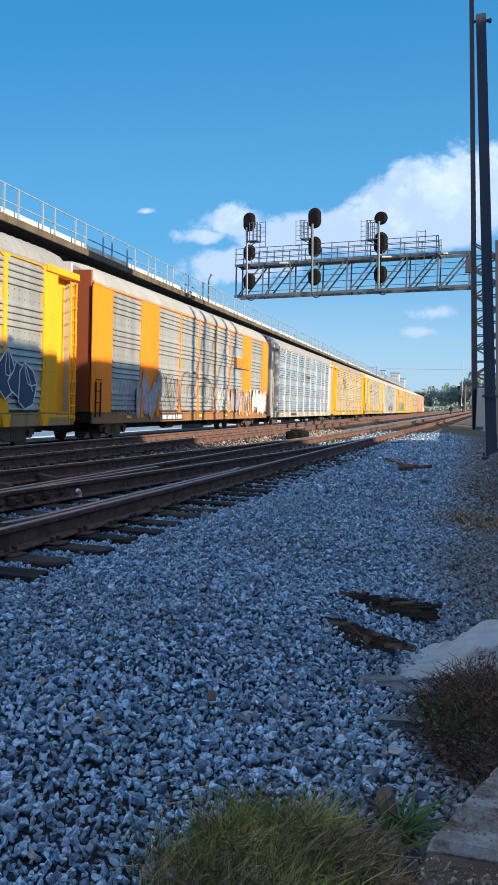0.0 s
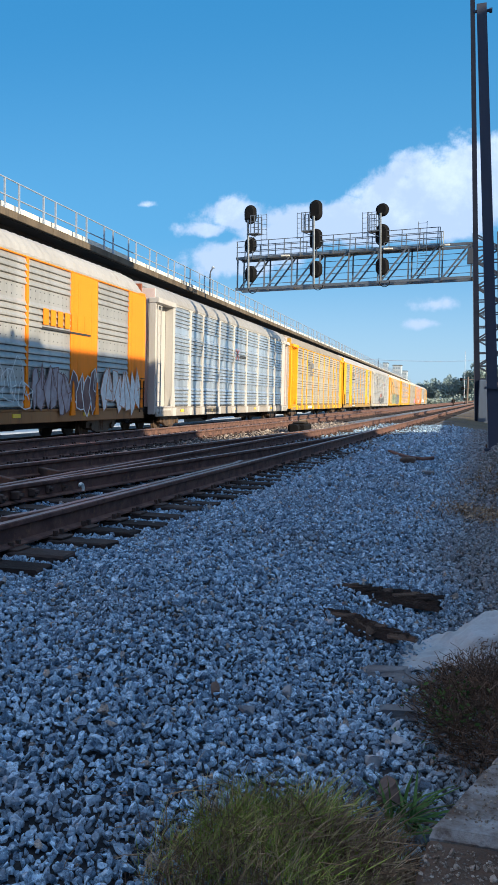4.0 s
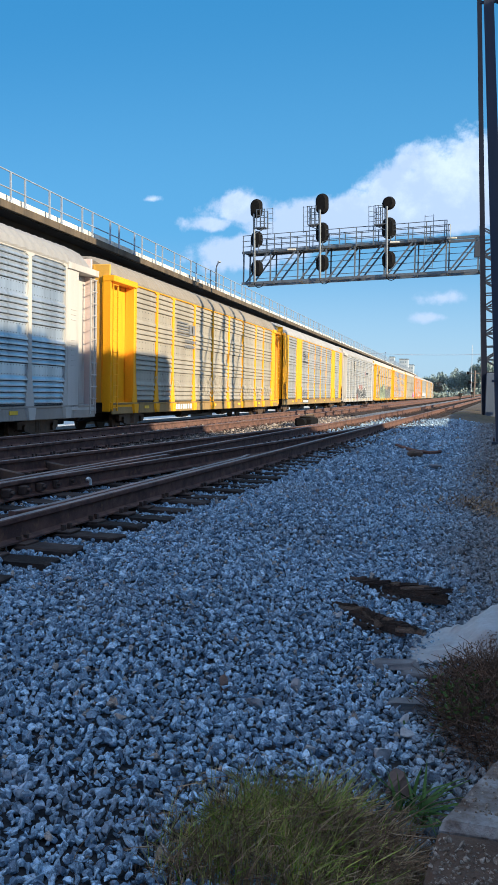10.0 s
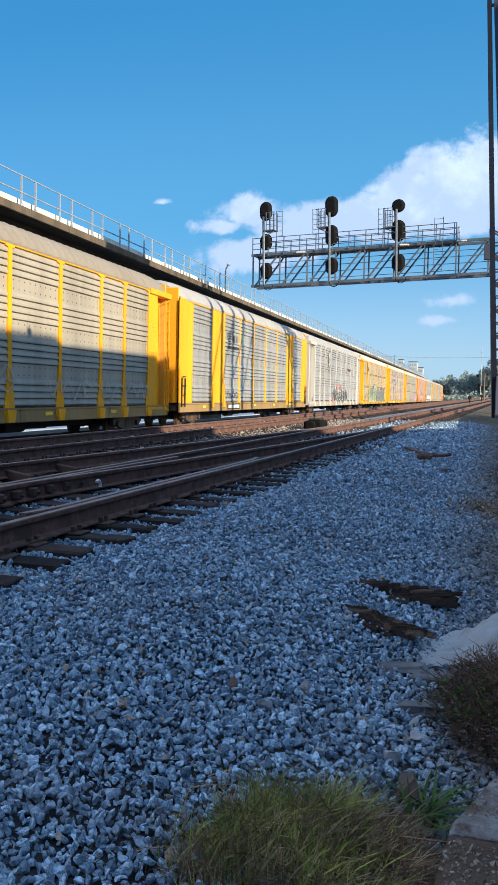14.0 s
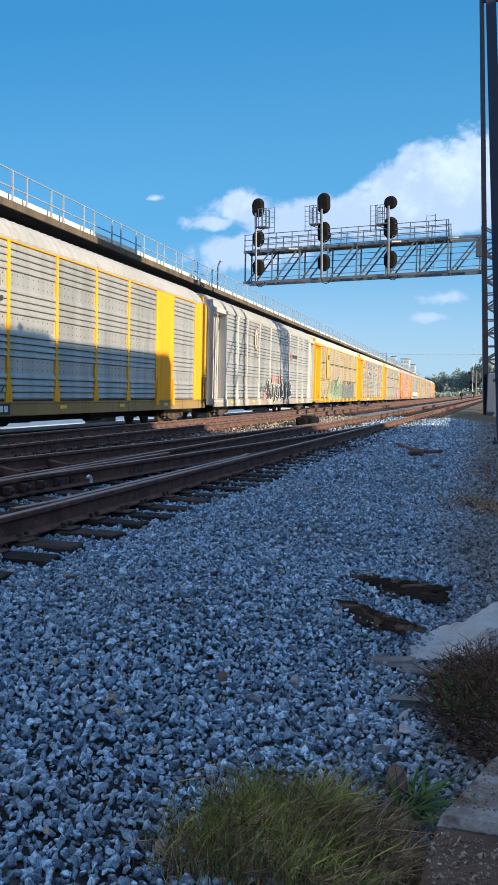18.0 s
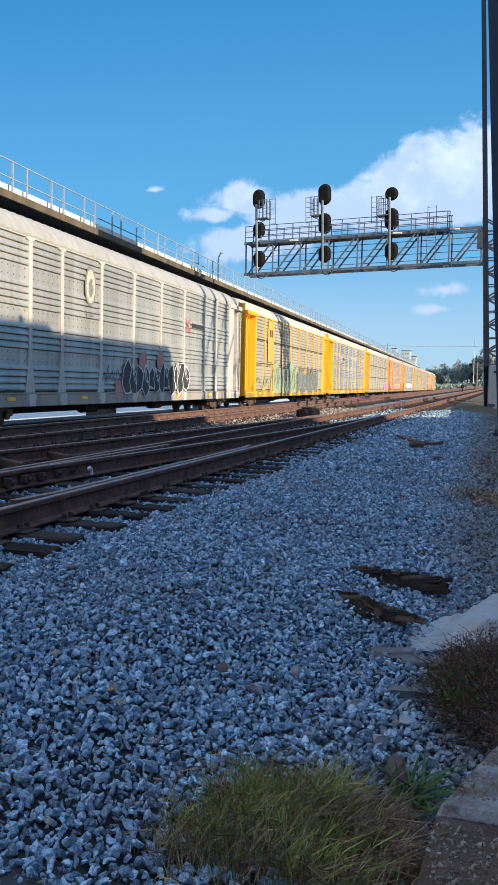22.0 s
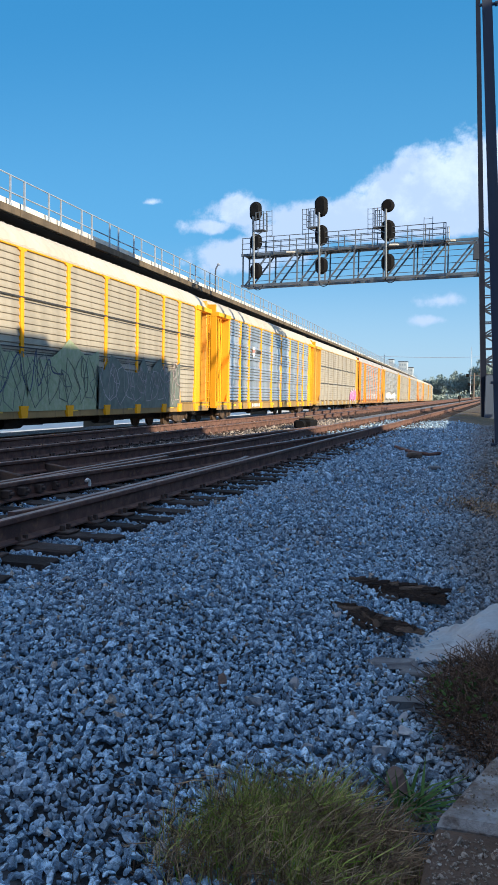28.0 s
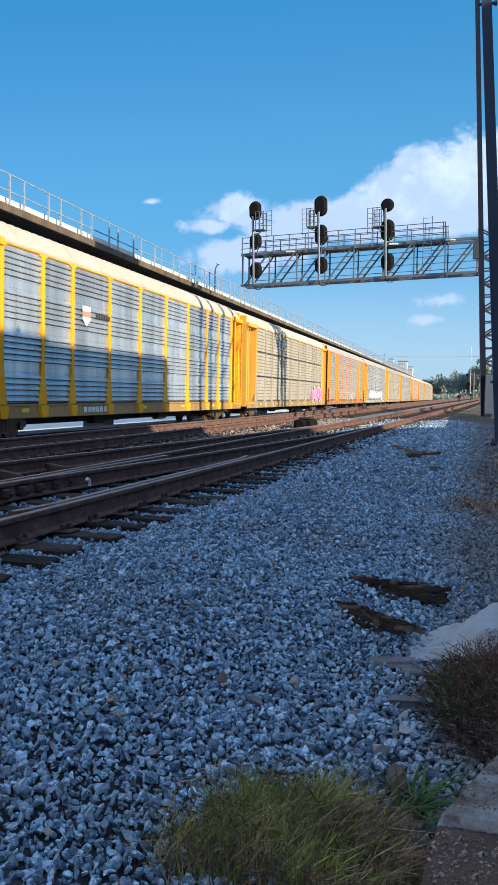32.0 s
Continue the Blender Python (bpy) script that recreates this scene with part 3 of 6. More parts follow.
def signal_bridge():
    b = thing("signal_bridge", "galvanised steel cantilever signal bridge with lattice truss and mast", "signal bridge")
    span, z0, z1, deep = 14.40, 7.52, 9.44, 1.1
    for z in (z0, z1):
        for a in (0, deep):
            part("chord", Shape().bar(on_bridge(-0.1, a, z), on_bridge(span, a, z), 0.15), M["gantry"], b)
    n = 8
    for i in range(n + 1):
        d = span * i / n
        for a in (0, deep):
            part("upright", Shape().bar(on_bridge(d, a, z0), on_bridge(d, a, z1), 0.085), M["gantry"], b)
            if i < n:
                part("diagonal", Shape().bar(on_bridge(d + 0.15, a, z0), on_bridge(span * (i + 1) / n - 0.1, a, z1), 0.085), M["gantry"], b)
        for z in (z0, z1):
            part("cross_member", Shape().bar(on_bridge(d, 0, z), on_bridge(d, deep, z), 0.08), M["gantry"], b)
    part("walkway", Shape().add([on_bridge(d, a, z) for z in (9.46, 9.50) for d, a in ((0, 0.1), (12.6, 0.1), (12.6, 1.0), (0, 1.0))],
                                [(0, 1, 2, 3), (4, 5, 6, 7), (0, 1, 5, 4), (1, 2, 6, 5), (2, 3, 7, 6), (3, 0, 4, 7)]), M["gantry"], b)
    for a in (-0.12, deep + 0.12):
        for z in (9.79, 10.13, 10.47):
            part("handrail", Shape().tube(on_bridge(-0.05, a, z), on_bridge(12.6, a, z), 0.024, 6), M["gantry"], b)
        for i in range(13):
            part("railing_post", Shape().bar(on_bridge(0.0 + i * 1.04, a, 9.35), on_bridge(0.0 + i * 1.04, a, 10.49), 0.055), M["gantry"], b)
    for z in (7.95, 8.35, 8.75, 9.1):
        part("side_rail", Shape().tube(on_bridge(0, deep + 0.05, z), on_bridge(span, deep + 0.05, z), 0.02, 6), M["gantry"], b)
    for a, z in ((-0.12, 10.48), (deep + 0.12, 10.48)):
        part("end_rail", Shape().tube(on_bridge(12.6, a, z), on_bridge(12.6, a, 9.4), 0.03, 6), M["gantry"], b)
    lad = part("ladder", Shape().bar(on_bridge(11.35, -0.2, 7.7), on_bridge(11.35, -0.2, 10.85), 0.035).bar(on_bridge(11.85, -0.2, 7.7), on_bridge(11.85, -0.2, 10.85), 0.035), M["gantry"], b)
    for i in range(11):
        part("rung", Shape().tube(on_bridge(11.35, -0.2, 7.85 + 0.29 * i), on_bridge(11.85, -0.2, 7.85 + 0.29 * i), 0.013, 5), M["gantry"], lad)
    # mast of two columns with lattice between, out of plumb
    def lean(z):
        return 0.045 * (10.0 - z)

    for d in (14.50, 15.85):
        for a in (0.05, 1.05):
            part("mast_column", Shape().bar(on_bridge(d + lean(-1.1), a, -1.1), on_bridge(d, a, 10.0), 0.2), M["steel_blue"], b)
    for k in range(13):
        z = 0.2 + 0.75 * k
        for a in (0.0, 1.1):
            s = (14.55, 15.8) if k % 2 else (15.8, 14.55)
            part("lattice_brace", Shape().bar(on_bridge(s[0] + lean(z), a, z), on_bridge(s[1] + lean(z + 0.75), a, z + 0.75), 0.085), M["steel_blue"], b)
            part("lattice_strut", Shape().bar(on_bridge(14.55 + lean(z), a, z), on_bridge(15.8 + lean(z), a, z), 0.07), M["steel_blue"], b)
    part("base_plate", Shape().box(-0.95, 0.95, -0.85, 0.85, -0.75, -0.45, c=0.04), M["concrete_dark"], b, "concrete footing", at=tuple(on_bridge(15.65, 0.55, -0.50)))
    part("junction_box", Shape().box(-0.18, 0.18, -0.12, 0.12, -0.45, 0.45, c=0.02), M["steel_blue"], b, at=tuple(on_bridge(14.35, -0.05, 8.7)))
    for d in (3.2, 9.6, 12.9):
        part("walkway_light", Shape().box(-0.28, 0.28, -0.06, 0.06, -0.05, 0.05, c=0.02), M["concrete_pale"], b, "white light fitting", at=tuple(on_bridge(d, -0.12, 9.42)))
    return b


signal_bridge()


def head(parent, z, tall, wide, x=0.0):
    """A black oval backboard with hooded lamps on its far side."""
    s = Shape()
    n, h = 28, tall / 2 - wide / 2
    ring = []
    for i in range(n):
        a = 2 * math.pi * i / n
        ring.append((wide / 2 * math.cos(a), wide / 2 * math.sin(a) + (h if math.sin(a) > 0 else -h)))
    v = [(x0, 0.0, y0) for x0, y0 in ring] + [(x0, 0.05, y0) for x0, y0 in ring] + [(x0 * 0.62, -0.20, y0 * 0.8) for x0, y0 in ring]
    f = [tuple(range(2 * n - 1, n - 1, -1)), tuple(range(2 * n, 3 * n))]
    for i in range(n):
        j = (i + 1) % n
        f += [(i, j, n + j, n + i), (2 * n + i, 2 * n + j, j, i)]
    s.add(v, f)
    ob = part("signal_head", s, M["black"], parent, "black oval signal head seen from behind", at=(x, 0.24, z))
    count = 3 if tall > wide * 1.45 else 2 if tall > wide * 1.15 else 1
    for i in range(count):
        zz = (i - (count - 1) / 2) * (tall - 0.3) / max(count, 1)
        vis = Shape()
        r, m = 0.12, 10
        for k in range(m):
            a, c = math.pi * (-0.1 + 1.2 * k / m), math.pi * (-0.1 + 1.2 * (k + 1) / m)
            vis.add([(r * math.cos(a), 0.05, r * math.sin(a)), (r * math.cos(c), 0.05, r * math.sin(c)), (r * math.cos(c), 0.36, r * math.sin(c)), (r * math.cos(a), 0.36, r * math.sin(a))], [(0, 1, 2, 3)])
        part("visor", vis, M["black"], ob, at=(0, 0, zz))
    return ob


def railway_signal(d, top_z, heads, flip):
    sig = thing("railway_signal", "black three-head railway signal on a grey post with service ladder", "railway signal", "signals on the bridge", at=tuple(on_bridge(d, -0.25, 0)))
    sig.rotation_euler = (0, -0.028, math.atan2(GDIR.y, GDIR.x))
    part("post", Shape().tube((0, 0, 7.55), (0, 0, top_z), 0.075, 10), M["gantry"], sig)
    for z, tall, wide in heads:
        head(sig, z, tall, wide, 0.07)
    s = 1 if flip else -1
    z0 = heads[0][0] - 1.28
    plat = part("platform", Shape().box(min(s * 0.05, s * 0.74), max(s * 0.05, s * 0.74), -0.12, 0.55, z0, z0 + 0.06), M["gantry"], sig)
    for py in (-0.1, 0.5):
        for z in (0.38, 0.74, 1.12):
            part("platform_rail", Shape().tube((s * 0.22, py, z0 + z), (s * 0.74, py, z0 + z), 0.02, 5), M["gantry"], plat)
        for px in (0.22, 0.48, 0.74):
            part("platform_post", Shape().bar((s * px, py, z0), (s * px, py, z0 + 1.14), 0.045), M["gantry"], plat)
    part("bracket", Shape().bar((0, 0, z0 - 0.35), (s * 0.7, 0.1, z0), 0.05), M["gantry"], plat)
    lx, lw = s * 0.76, s * 0.38
    lad = part("ladder", Shape().bar((lx, 0.3, 9.45), (lx, 0.3, z0 + 1.25), 0.032).bar((lx + lw, 0.3, z0 - 0.35), (lx + lw, 0.3, z0 + 1.25), 0.032), M["gantry"], sig)
    for i in range(6):
        part("rung", Shape().tube((lx, 0.3, z0 - 0.3 + 0.3 * i), (lx + lw, 0.3, z0 - 0.3 + 0.3 * i), 0.014, 5), M["gantry"], lad)
    loop = Shape().pipe([(0.25 + 0.3 * math.cos(math.pi * (1 + i / 10)), 0.1, 7.5 + 0.3 * math.sin(math.pi * (1 + i / 10))) for i in range(11)], 0.025, 5)
    part("cable_loop", loop, M["black"], sig)


railway_signal(1.06, 11.75, ((12.13, 1.18, 0.81), (10.22, 1.02, 0.80), (8.43, 1.02, 0.80)), True)
railway_signal(5.33, 11.65, ((12.05, 1.25, 0.82), (10.31, 1.26, 0.80), (8.48, 1.04, 0.80)), False)
railway_signal(9.42, 11.50, ((11.74, 0.78, 0.80), (10.28, 1.28, 0.84), (8.42, 1.06, 0.80)), False)

# ---- tall poles ----


def tall_poles():
    p = thing("steel_pole", "tall dark square steel pole on a bolted base plate", "steel pole", "tall poles", at=(0.575, 15.5, 0.11))
    s = Shape()
    top = Vector((-0.495, 0, 7.72))
    s.tube((0, 0, -0.02), top, 0.135, 4, 0.118, turn=math.pi / 4)
    part("shaft", s, M["pole"], p)
    part("base_plate", Shape().box(-0.17, 0.17, -0.17, 0.17, -0.05, 0.0, c=0.008), M["pole"], p)
    for dx in (-0.13, 0.13):
        for dy in (-0.13, 0.13):
            part("anchor_bolt", Shape().tube((dx, dy, 0.0), (dx, dy, 0.06), 0.014, 6), M["plate"], p)
    part("cap_bracket", Shape().bar((-0.63, 0, 7.62), (-0.33, 0, 7.62), 0.04).tube((-0.36, 0, 7.62), (-0.31, 0, 7.62), 0.045, 8), M["pole"], p, at=(0, 0, 0))
    part("conduit_band", Shape().box(-0.15, 0.11, -0.145, 0.145, 1.05, 1.09), M["pole"], p, at=(-0.055, 0, 0))
    q = thing("steel_pole", "very tall slender dark steel pole with a broad boxed foot", "steel pole", "tall poles", at=(0.87, 48.9, 0))
    part("shaft", Shape().tube((0, 0, -0.5), (-1.25, 0, 25.5), 0.21, 4, 0.17, turn=math.pi / 4), M["pole_dark"], q)
    part("foot_casing", Shape().box(-0.02, 0.70, -0.3, 0.3, -0.6, 2.0, c=0.04), M["casing"], q, "grey-blue steel foot casing")


tall_poles()


def lattice_tower():
    """Stands out of view beside the line; its legs and braces throw stripes onto the train."""
    t = thing("lattice_tower", "steel lattice structure beside the line", "lattice tower", at=(7.0, 28.9, 0))
    for i, y in enumerate((0.0, 1.7, 3.7, 5.6, 7.6)):
        part("leg", Shape().bar((0, y, -0.6), (0, y, 17.0), 0.26), M["pole"], t)
    for y, e, z0, z1 in ((0.0, 1.7, 9.0, 12.6), (1.7, 3.7, 9.0, 12.8), (3.7, 5.6, 9.5, 12.0), (5.6, 7.6, 8.6, 12.4)):
        part("brace", Shape().bar((0, y, z0), (0, e, z1), 0.10), M["pole"], t)
    # unseen panel added only to drop a shadow on the viaduct's kerb
    part("head_panel", Shape().box(-0.2, 0.2, -2.4, 3.2, 18.1, 19.5, c=0.03), M["pole"], t)
    for y in (0.0, 1.7):
        part("leg", Shape().bar((0, y, 16.9), (0, y, 18.2), 0.26), M["pole"], t)


lattice_tower()

# ---- unseen buildings added beside the camera to shade the foreground ----


def side_buildings():
    b = tagged(new("building_beside"), "plain tall unseen brick building shaped to throw the foreground's shade", "building", kind="structure")
    # invented outline, stepped so that its shadow ends where wanted
    side = [(-90, -0.8), (22.3, -0.8), (21.9, 6.15), (19.4, 6.85), (17.1, 7.05), (15.75, 7.3), (10.6, 8.2), (9.2, 9.0), (8.0, 10.6), (-90, 10.6)]
    n = len(side)
    w = Shape().add([(x, y, z) for x in (15.0, 32.0) for y, z in side], [tuple(range(n)), tuple(range(n, 2 * n))] + [(i, (i + 1) % n, n + (i + 1) % n, n + i) for i in range(n)])
    part("wall", w, M["brick"], b)
    # thin unseen block, sized to shade the lower half of the train's side
    part("upper_gallery", Shape().box(15.0, 16.0, -90.0, 20.25, 10.61, 13.66), M["brick"], b)
    # added strip: lifts the shade so it swallows the near pole's shadow tip
    part("parapet", Shape().box(15.0, 16.0, -90.0, 9.9, 13.661, 13.90), M["brick"], b)
    # low unseen block whose height and ends bound the sunlit wedge of ground
    c = tagged(new("building_low"), "plain low unseen block added to shade the ground beside the tracks", "building", kind="structure")
    part("wall", Shape().box(4.6, 6.4, 27.0, 46.0, -0.8, 1.85), M["brick"], c)
    part("roof", Shape().box(4.5, 6.5, 26.9, 46.1, 1.85, 2.0), M["concrete_dark"], c)


M["brick"] = material("brown_brick", (0.22, 0.13, 0.09), 0.9, 0, (0.17, 0.10, 0.07), 2, 20, 0.3)
side_buildings()

# ---- train ----
PITCH, SPEED, JOINT_CD = 28.48, 5.605, 83.2
HALF, LENGTH = 1.55, 27.25
SILL0, SILL1, EAVE, RIDGE = 0.70, 1.12, 5.62, 6.48


def paint(name, base, dirt=(0.20, 0.15, 0.10), amount=0.35, metal=0.0, rough=0.55):
    return material(name, base, rough, metal, tuple(c * 0.86 for c in base), 0.9, 22, 0.05, dirt, amount, streak=True, spread=0.03, gloss=0.14)


M["yellow"] = paint("yellow_car_paint", (0.84, 0.40, 0.002), (0.36, 0.19, 0.04), 0.35)
M["yellow_old"] = paint("faded_yellow_paint", (0.60, 0.355, 0.055), amount=0.45)
M["orange"] = paint("orange_car_paint", (0.90, 0.25, 0.001), (0.42, 0.13, 0.015), 0.3)
M["white"] = paint("white_car_paint", (0.50, 0.48, 0.45))
M["cream"] = paint("cream_roof_paint", (0.50, 0.455, 0.38), amount=0.35)
M["roof_silver"] = paint("silver_roof", (0.40, 0.38, 0.35), amount=0.25, metal=0.3, rough=0.5)
M["roof_tan"] = paint("dusty_tan_roof", (0.27, 0.235, 0.185), (0.14, 0.11, 0.08), 0.5)
M["roof_white"] = paint("white_roof", (0.37, 0.36, 0.345), amount=0.35)
M["tan_panel"] = material("tan_dusted_side_panel", (0.40, 0.36, 0.285), 0.6, 0.15, (0.30, 0.27, 0.215), 1.3, 30, 0.06, (0.22, 0.18, 0.125), 0.45, spread=0.06, streak=True)
M["grey_panel"] = material("pale_grey_side_panel", (0.50, 0.485, 0.45), 0.45, 0.45, (0.36, 0.35, 0.325), 1.3, 30, 0.06, (0.26, 0.23, 0.18), 0.45, spread=0.06, streak=True)
M["silver_panel"] = material("bright_silver_side_panel", (0.70, 0.74, 0.78), 0.34, 0.7, (0.43, 0.47, 0.51), 1.3, 30, 0.06, (0.24, 0.255, 0.27), 0.5, spread=0.08, streak=True)
M["slot"] = material("panel_holes_and_rib_shade", (0.05, 0.05, 0.054), 0.9, 0, None, 3, 20, 0)
M["yellow_grime"] = paint("grimy_yellow_sill", (0.32, 0.215, 0.085), (0.085, 0.065, 0.05), 0.85)
M["white_grime"] = paint("grimy_white_sill", (0.33, 0.30, 0.265), (0.11, 0.09, 0.075), 0.75)
M["orange_grime"] = paint("grimy_orange_sill", (0.30, 0.15, 0.055), (0.085, 0.065, 0.05), 0.85)
M["brown_end"] = paint("red_brown_end", (0.24, 0.07, 0.03))
M["pink_end"] = paint("faded_pink_white_end", (0.62, 0.50, 0.47))

PANELS = {}


def panel_mesh(width, mat, style):
    """A ribbed side panel of a car, facing +x, from its lower left corner."""
    key = (round(width, 2), mat.name, style)
    if key in PANELS:
        return PANELS[key]
    h, s = EAVE - SILL1 - 0.05, Shape()
    # groups of louvre ribs with flat perforated bands between them
    groups, ribs, band = {"wide": (4, 4, 0.42), "slat": (4, 5, 0.34), "fine": (3, 7, 0.10)}[style]
    deep, gap = {"wide": (0.050, 0.10), "slat": (0.055, 0.15), "fine": (0.026, 0.06)}[style]
    pitch = (h - 0.10 - band * (groups - 1)) / (groups * ribs)
    prof, bands, rib_shade, z = [(0.0, 0.0)], [], [], 0.04
    for k in range(groups):
        for _ in range(ribs):
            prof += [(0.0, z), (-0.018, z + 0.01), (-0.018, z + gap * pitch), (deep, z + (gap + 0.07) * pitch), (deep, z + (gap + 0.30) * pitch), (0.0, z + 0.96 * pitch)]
            rib_shade.append(len(prof) - 5)
            z += pitch
        if k < groups - 1:
            bands.append((z, z + band))
            z += band
    prof.append((0.0, h))
    m = len(prof)
    s.add([(x, y, z) for y in (0.03, width - 0.03) for x, z in prof], [(i, m + i, m + i + 1, i + 1) for i in range(m - 1)])
    # recessed face below each rib goes near-black: the rib's shade is coloured in
    for i in rib_shade:
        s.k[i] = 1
    # frame edges and back sheet give the panel its thickness
    s.box(-0.05, -0.02, 0.0, width, 0.0, h)
    s.box(-0.03, 0.016, 0.0, 0.035, 0.0, h)
    s.box(-0.03, 0.016, width - 0.035, width, 0.0, h)
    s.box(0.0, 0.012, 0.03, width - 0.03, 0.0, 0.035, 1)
    for a, b in bands:
        if style == "fine":
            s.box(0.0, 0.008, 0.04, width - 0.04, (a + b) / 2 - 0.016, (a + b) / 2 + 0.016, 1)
            continue
        for row in ((0.22, 0.78) if style == "wide" else (0.12, 0.88)):
            z, step, r = a + (b - a) * row, 0.29 if style == "wide" else 0.15, 0.017 if style == "wide" else 0.012
            k = int((width - 0.2) / step)
            for q in range(k):
                y = 0.1 + (width - 0.2) * (q + 0.5) / k
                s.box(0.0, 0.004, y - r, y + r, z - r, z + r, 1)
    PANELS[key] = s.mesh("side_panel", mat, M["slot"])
    return PANELS[key]


SHARED = {}


def shared(key, make):
    if key not in SHARED:
        SHARED[key] = make()
    return SHARED[key]


def post_shape():
    """A side post with a T head and a flared foot in a shoe that laps the sill, from its middle, facing +x."""
    s = Shape()
    w = 0.095
    s.add([(x, y, z) for x in (0.0, 0.060) for y, z in ((-0.25, SILL1 - 0.06), (0.25, SILL1 - 0.06), (0.25, SILL1 + 0.10), (w, SILL1 + 1.0), (w, EAVE - 0.14), (0.23, EAVE - 0.10), (0.23, EAVE + 0.02), (-0.23, EAVE + 0.02), (-0.23, EAVE - 0.10), (-w, EAVE - 0.14), (-w, SILL1 + 1.0), (-0.25, SILL1 + 0.10))],
          [tuple(range(11, -1, -1)), tuple(range(12, 24))] + [(i, (i + 1) % 12, 12 + (i + 1) % 12, 12 + i) for i in range(12)])
    s.add([(x, y, z) for x, k in ((0.0, 1.0), (0.14, 0.8)) for y, z in ((-0.20 * k, SILL0 + 0.02), (0.20 * k, SILL0 + 0.02), (0.29 * k, SILL1 - 0.05), (-0.29 * k, SILL1 - 0.05))],
          [(3, 2, 1, 0), (4, 5, 6, 7), (0, 1, 5, 4), (1, 2, 6, 5), (2, 3, 7, 6), (3, 0, 4, 7)])
    return s


def slim_post_shape():
    s = Shape().box(0.0, 0.05, -0.07, 0.07, SILL1 - 0.05, EAVE)
    s.add([(x, y, z) for x in (0.0, 0.07) for y, z in ((-0.19, SILL1 - 0.02), (0.19, SILL1 - 0.02), (0.07, SILL1 + 0.7), (-0.07, SILL1 + 0.7))], [(3, 2, 1, 0), (4, 5, 6, 7), (0, 1, 5, 4), (1, 2, 6, 5), (2, 3, 7, 6), (3, 0, 4, 7)])
    return s


def roof_shape():
    """An arched roof with shallow crosswise ribs and rounded ends."""
    prof = [(HALF + 0.02, EAVE - 0.03), (HALF + 0.03, EAVE + 0.05), (HALF - 0.10, EAVE + 0.30), (HALF - 0.34, EAVE + 0.56), (HALF - 0.70, EAVE + 0.74), (0.45, RIDGE - 0.02), (0, RIDGE)]
    prof = prof + [(-x, z) for x, z in prof[-2::-1]]
    s, n = Shape(), 116
    rows = []
    for i in range(n + 1):
        y = 0.15 + (LENGTH - 0.3) * i / n
        end = min(i, n - i)
        drop = 0.10 * max(0, 3 - end) ** 2 / 9 * 1.6
        rib = 0.035 * (i % 2)
        rows.append([(x * (1 - 0.012 * max(0, 3 - end)), y, max(z - (drop if z > EAVE + 0.2 else 0) - (rib if 0 < k < len(prof) - 1 else 0), EAVE - 0.03)) for k, (x, z) in enumerate(prof)])
    m = len(prof)
    s.v = [p for r in rows for p in r]
    s.f = [(i * m + j, i * m + j + 1, (i + 1) * m + j + 1, (i + 1) * m + j) for i in range(n) for j in range(m - 1)]
    s.f += [tuple(range(m)), tuple(n * m + j for j in range(m - 1, -1, -1))]
    s.k = [0] * len(s.f)
    return s


def truck(parent, y, mats):
    """A two-axle bogie with turning wheelsets."""
    t = part("truck", shared("bolster", lambda: Shape().box(-0.95, 0.95, -0.25, 0.25, 0.35, 0.62, c=0.03).mesh("truck", M["under"])), None, parent, at=(0, y, 0))

    def frame_shape():
        s = Shape()
        pts = [(-1.25, 0.42), (-1.25, 0.62), (-0.85, 0.66), (-0.45, 0.80), (0.45, 0.80), (0.85, 0.66), (1.25, 0.62), (1.25, 0.42), (0.95, 0.40), (0.4, 0.24), (-0.4, 0.24), (-0.95, 0.40)]
        s.add([(x, p, z) for x in (0, 0.14) for p, z in pts], [tuple(range(11, -1, -1)), tuple(range(12, 24))] + [(i, (i + 1) % 12, 12 + (i + 1) % 12, 12 + i) for i in range(12)])
        for p in (-0.875, 0.875):
            s.tube((0.0, p, 0.44), (0.22, p, 0.44), 0.12, 10)
        for p in (-0.14, 0.0, 0.14):
            s.tube((0.10, p, 0.30), (0.10, p, 0.66), 0.07, 8)
        return s.mesh("side_frame", M["wheel"])

    for side in (1, -1):
        f = part("side_frame", shared("frame", frame_shape), None, t, at=(side * 0.93, 0, 0))
        if side < 0:
            f.rotation_euler = (0, 0, math.pi)

    def wheels():
        s = Shape().tube((-0.9, 0, 0), (0.9, 0, 0), 0.085, 8)
        for x in (-0.79, 0.66):
            s.tube((x, 0, 0), (x + 0.13, 0, 0), 0.42, 20).tube((x + (0.0 if x > 0 else 0.10), 0, 0), (x + (0.03 if x > 0 else 0.13), 0, 0), 0.455, 20)
            s.tube((x - 0.015, 0, 0), (x + 0.145, 0, 0), 0.12, 10)
        for x in (-0.81, 0.795):
            for a in range(5):
                c, d = 0.25 * math.cos(a * 1.2566), 0.25 * math.sin(a * 1.2566)
                s.tube((x, c, d), (x + 0.012, c, d), 0.05, 6)
        return s.mesh("wheelset", M["wheel"])

    return [part("wheelset", shared("wheels", wheels), None, t, at=(0, p, 0.42)) for p in (-0.875, 0.875)]


def ladder_shape(h):
    s = Shape()
    for y in (-0.2, 0.2):
        s.bar((0.0, y, 0), (0.0, y, h), 0.045)
    for i in range(int(h / 0.4) + 1):
        s.tube((0.03, -0.22, 0.12 + 0.4 * i), (0.03, 0.22, 0.12 + 0.4 * i), 0.017, 5)
    return s


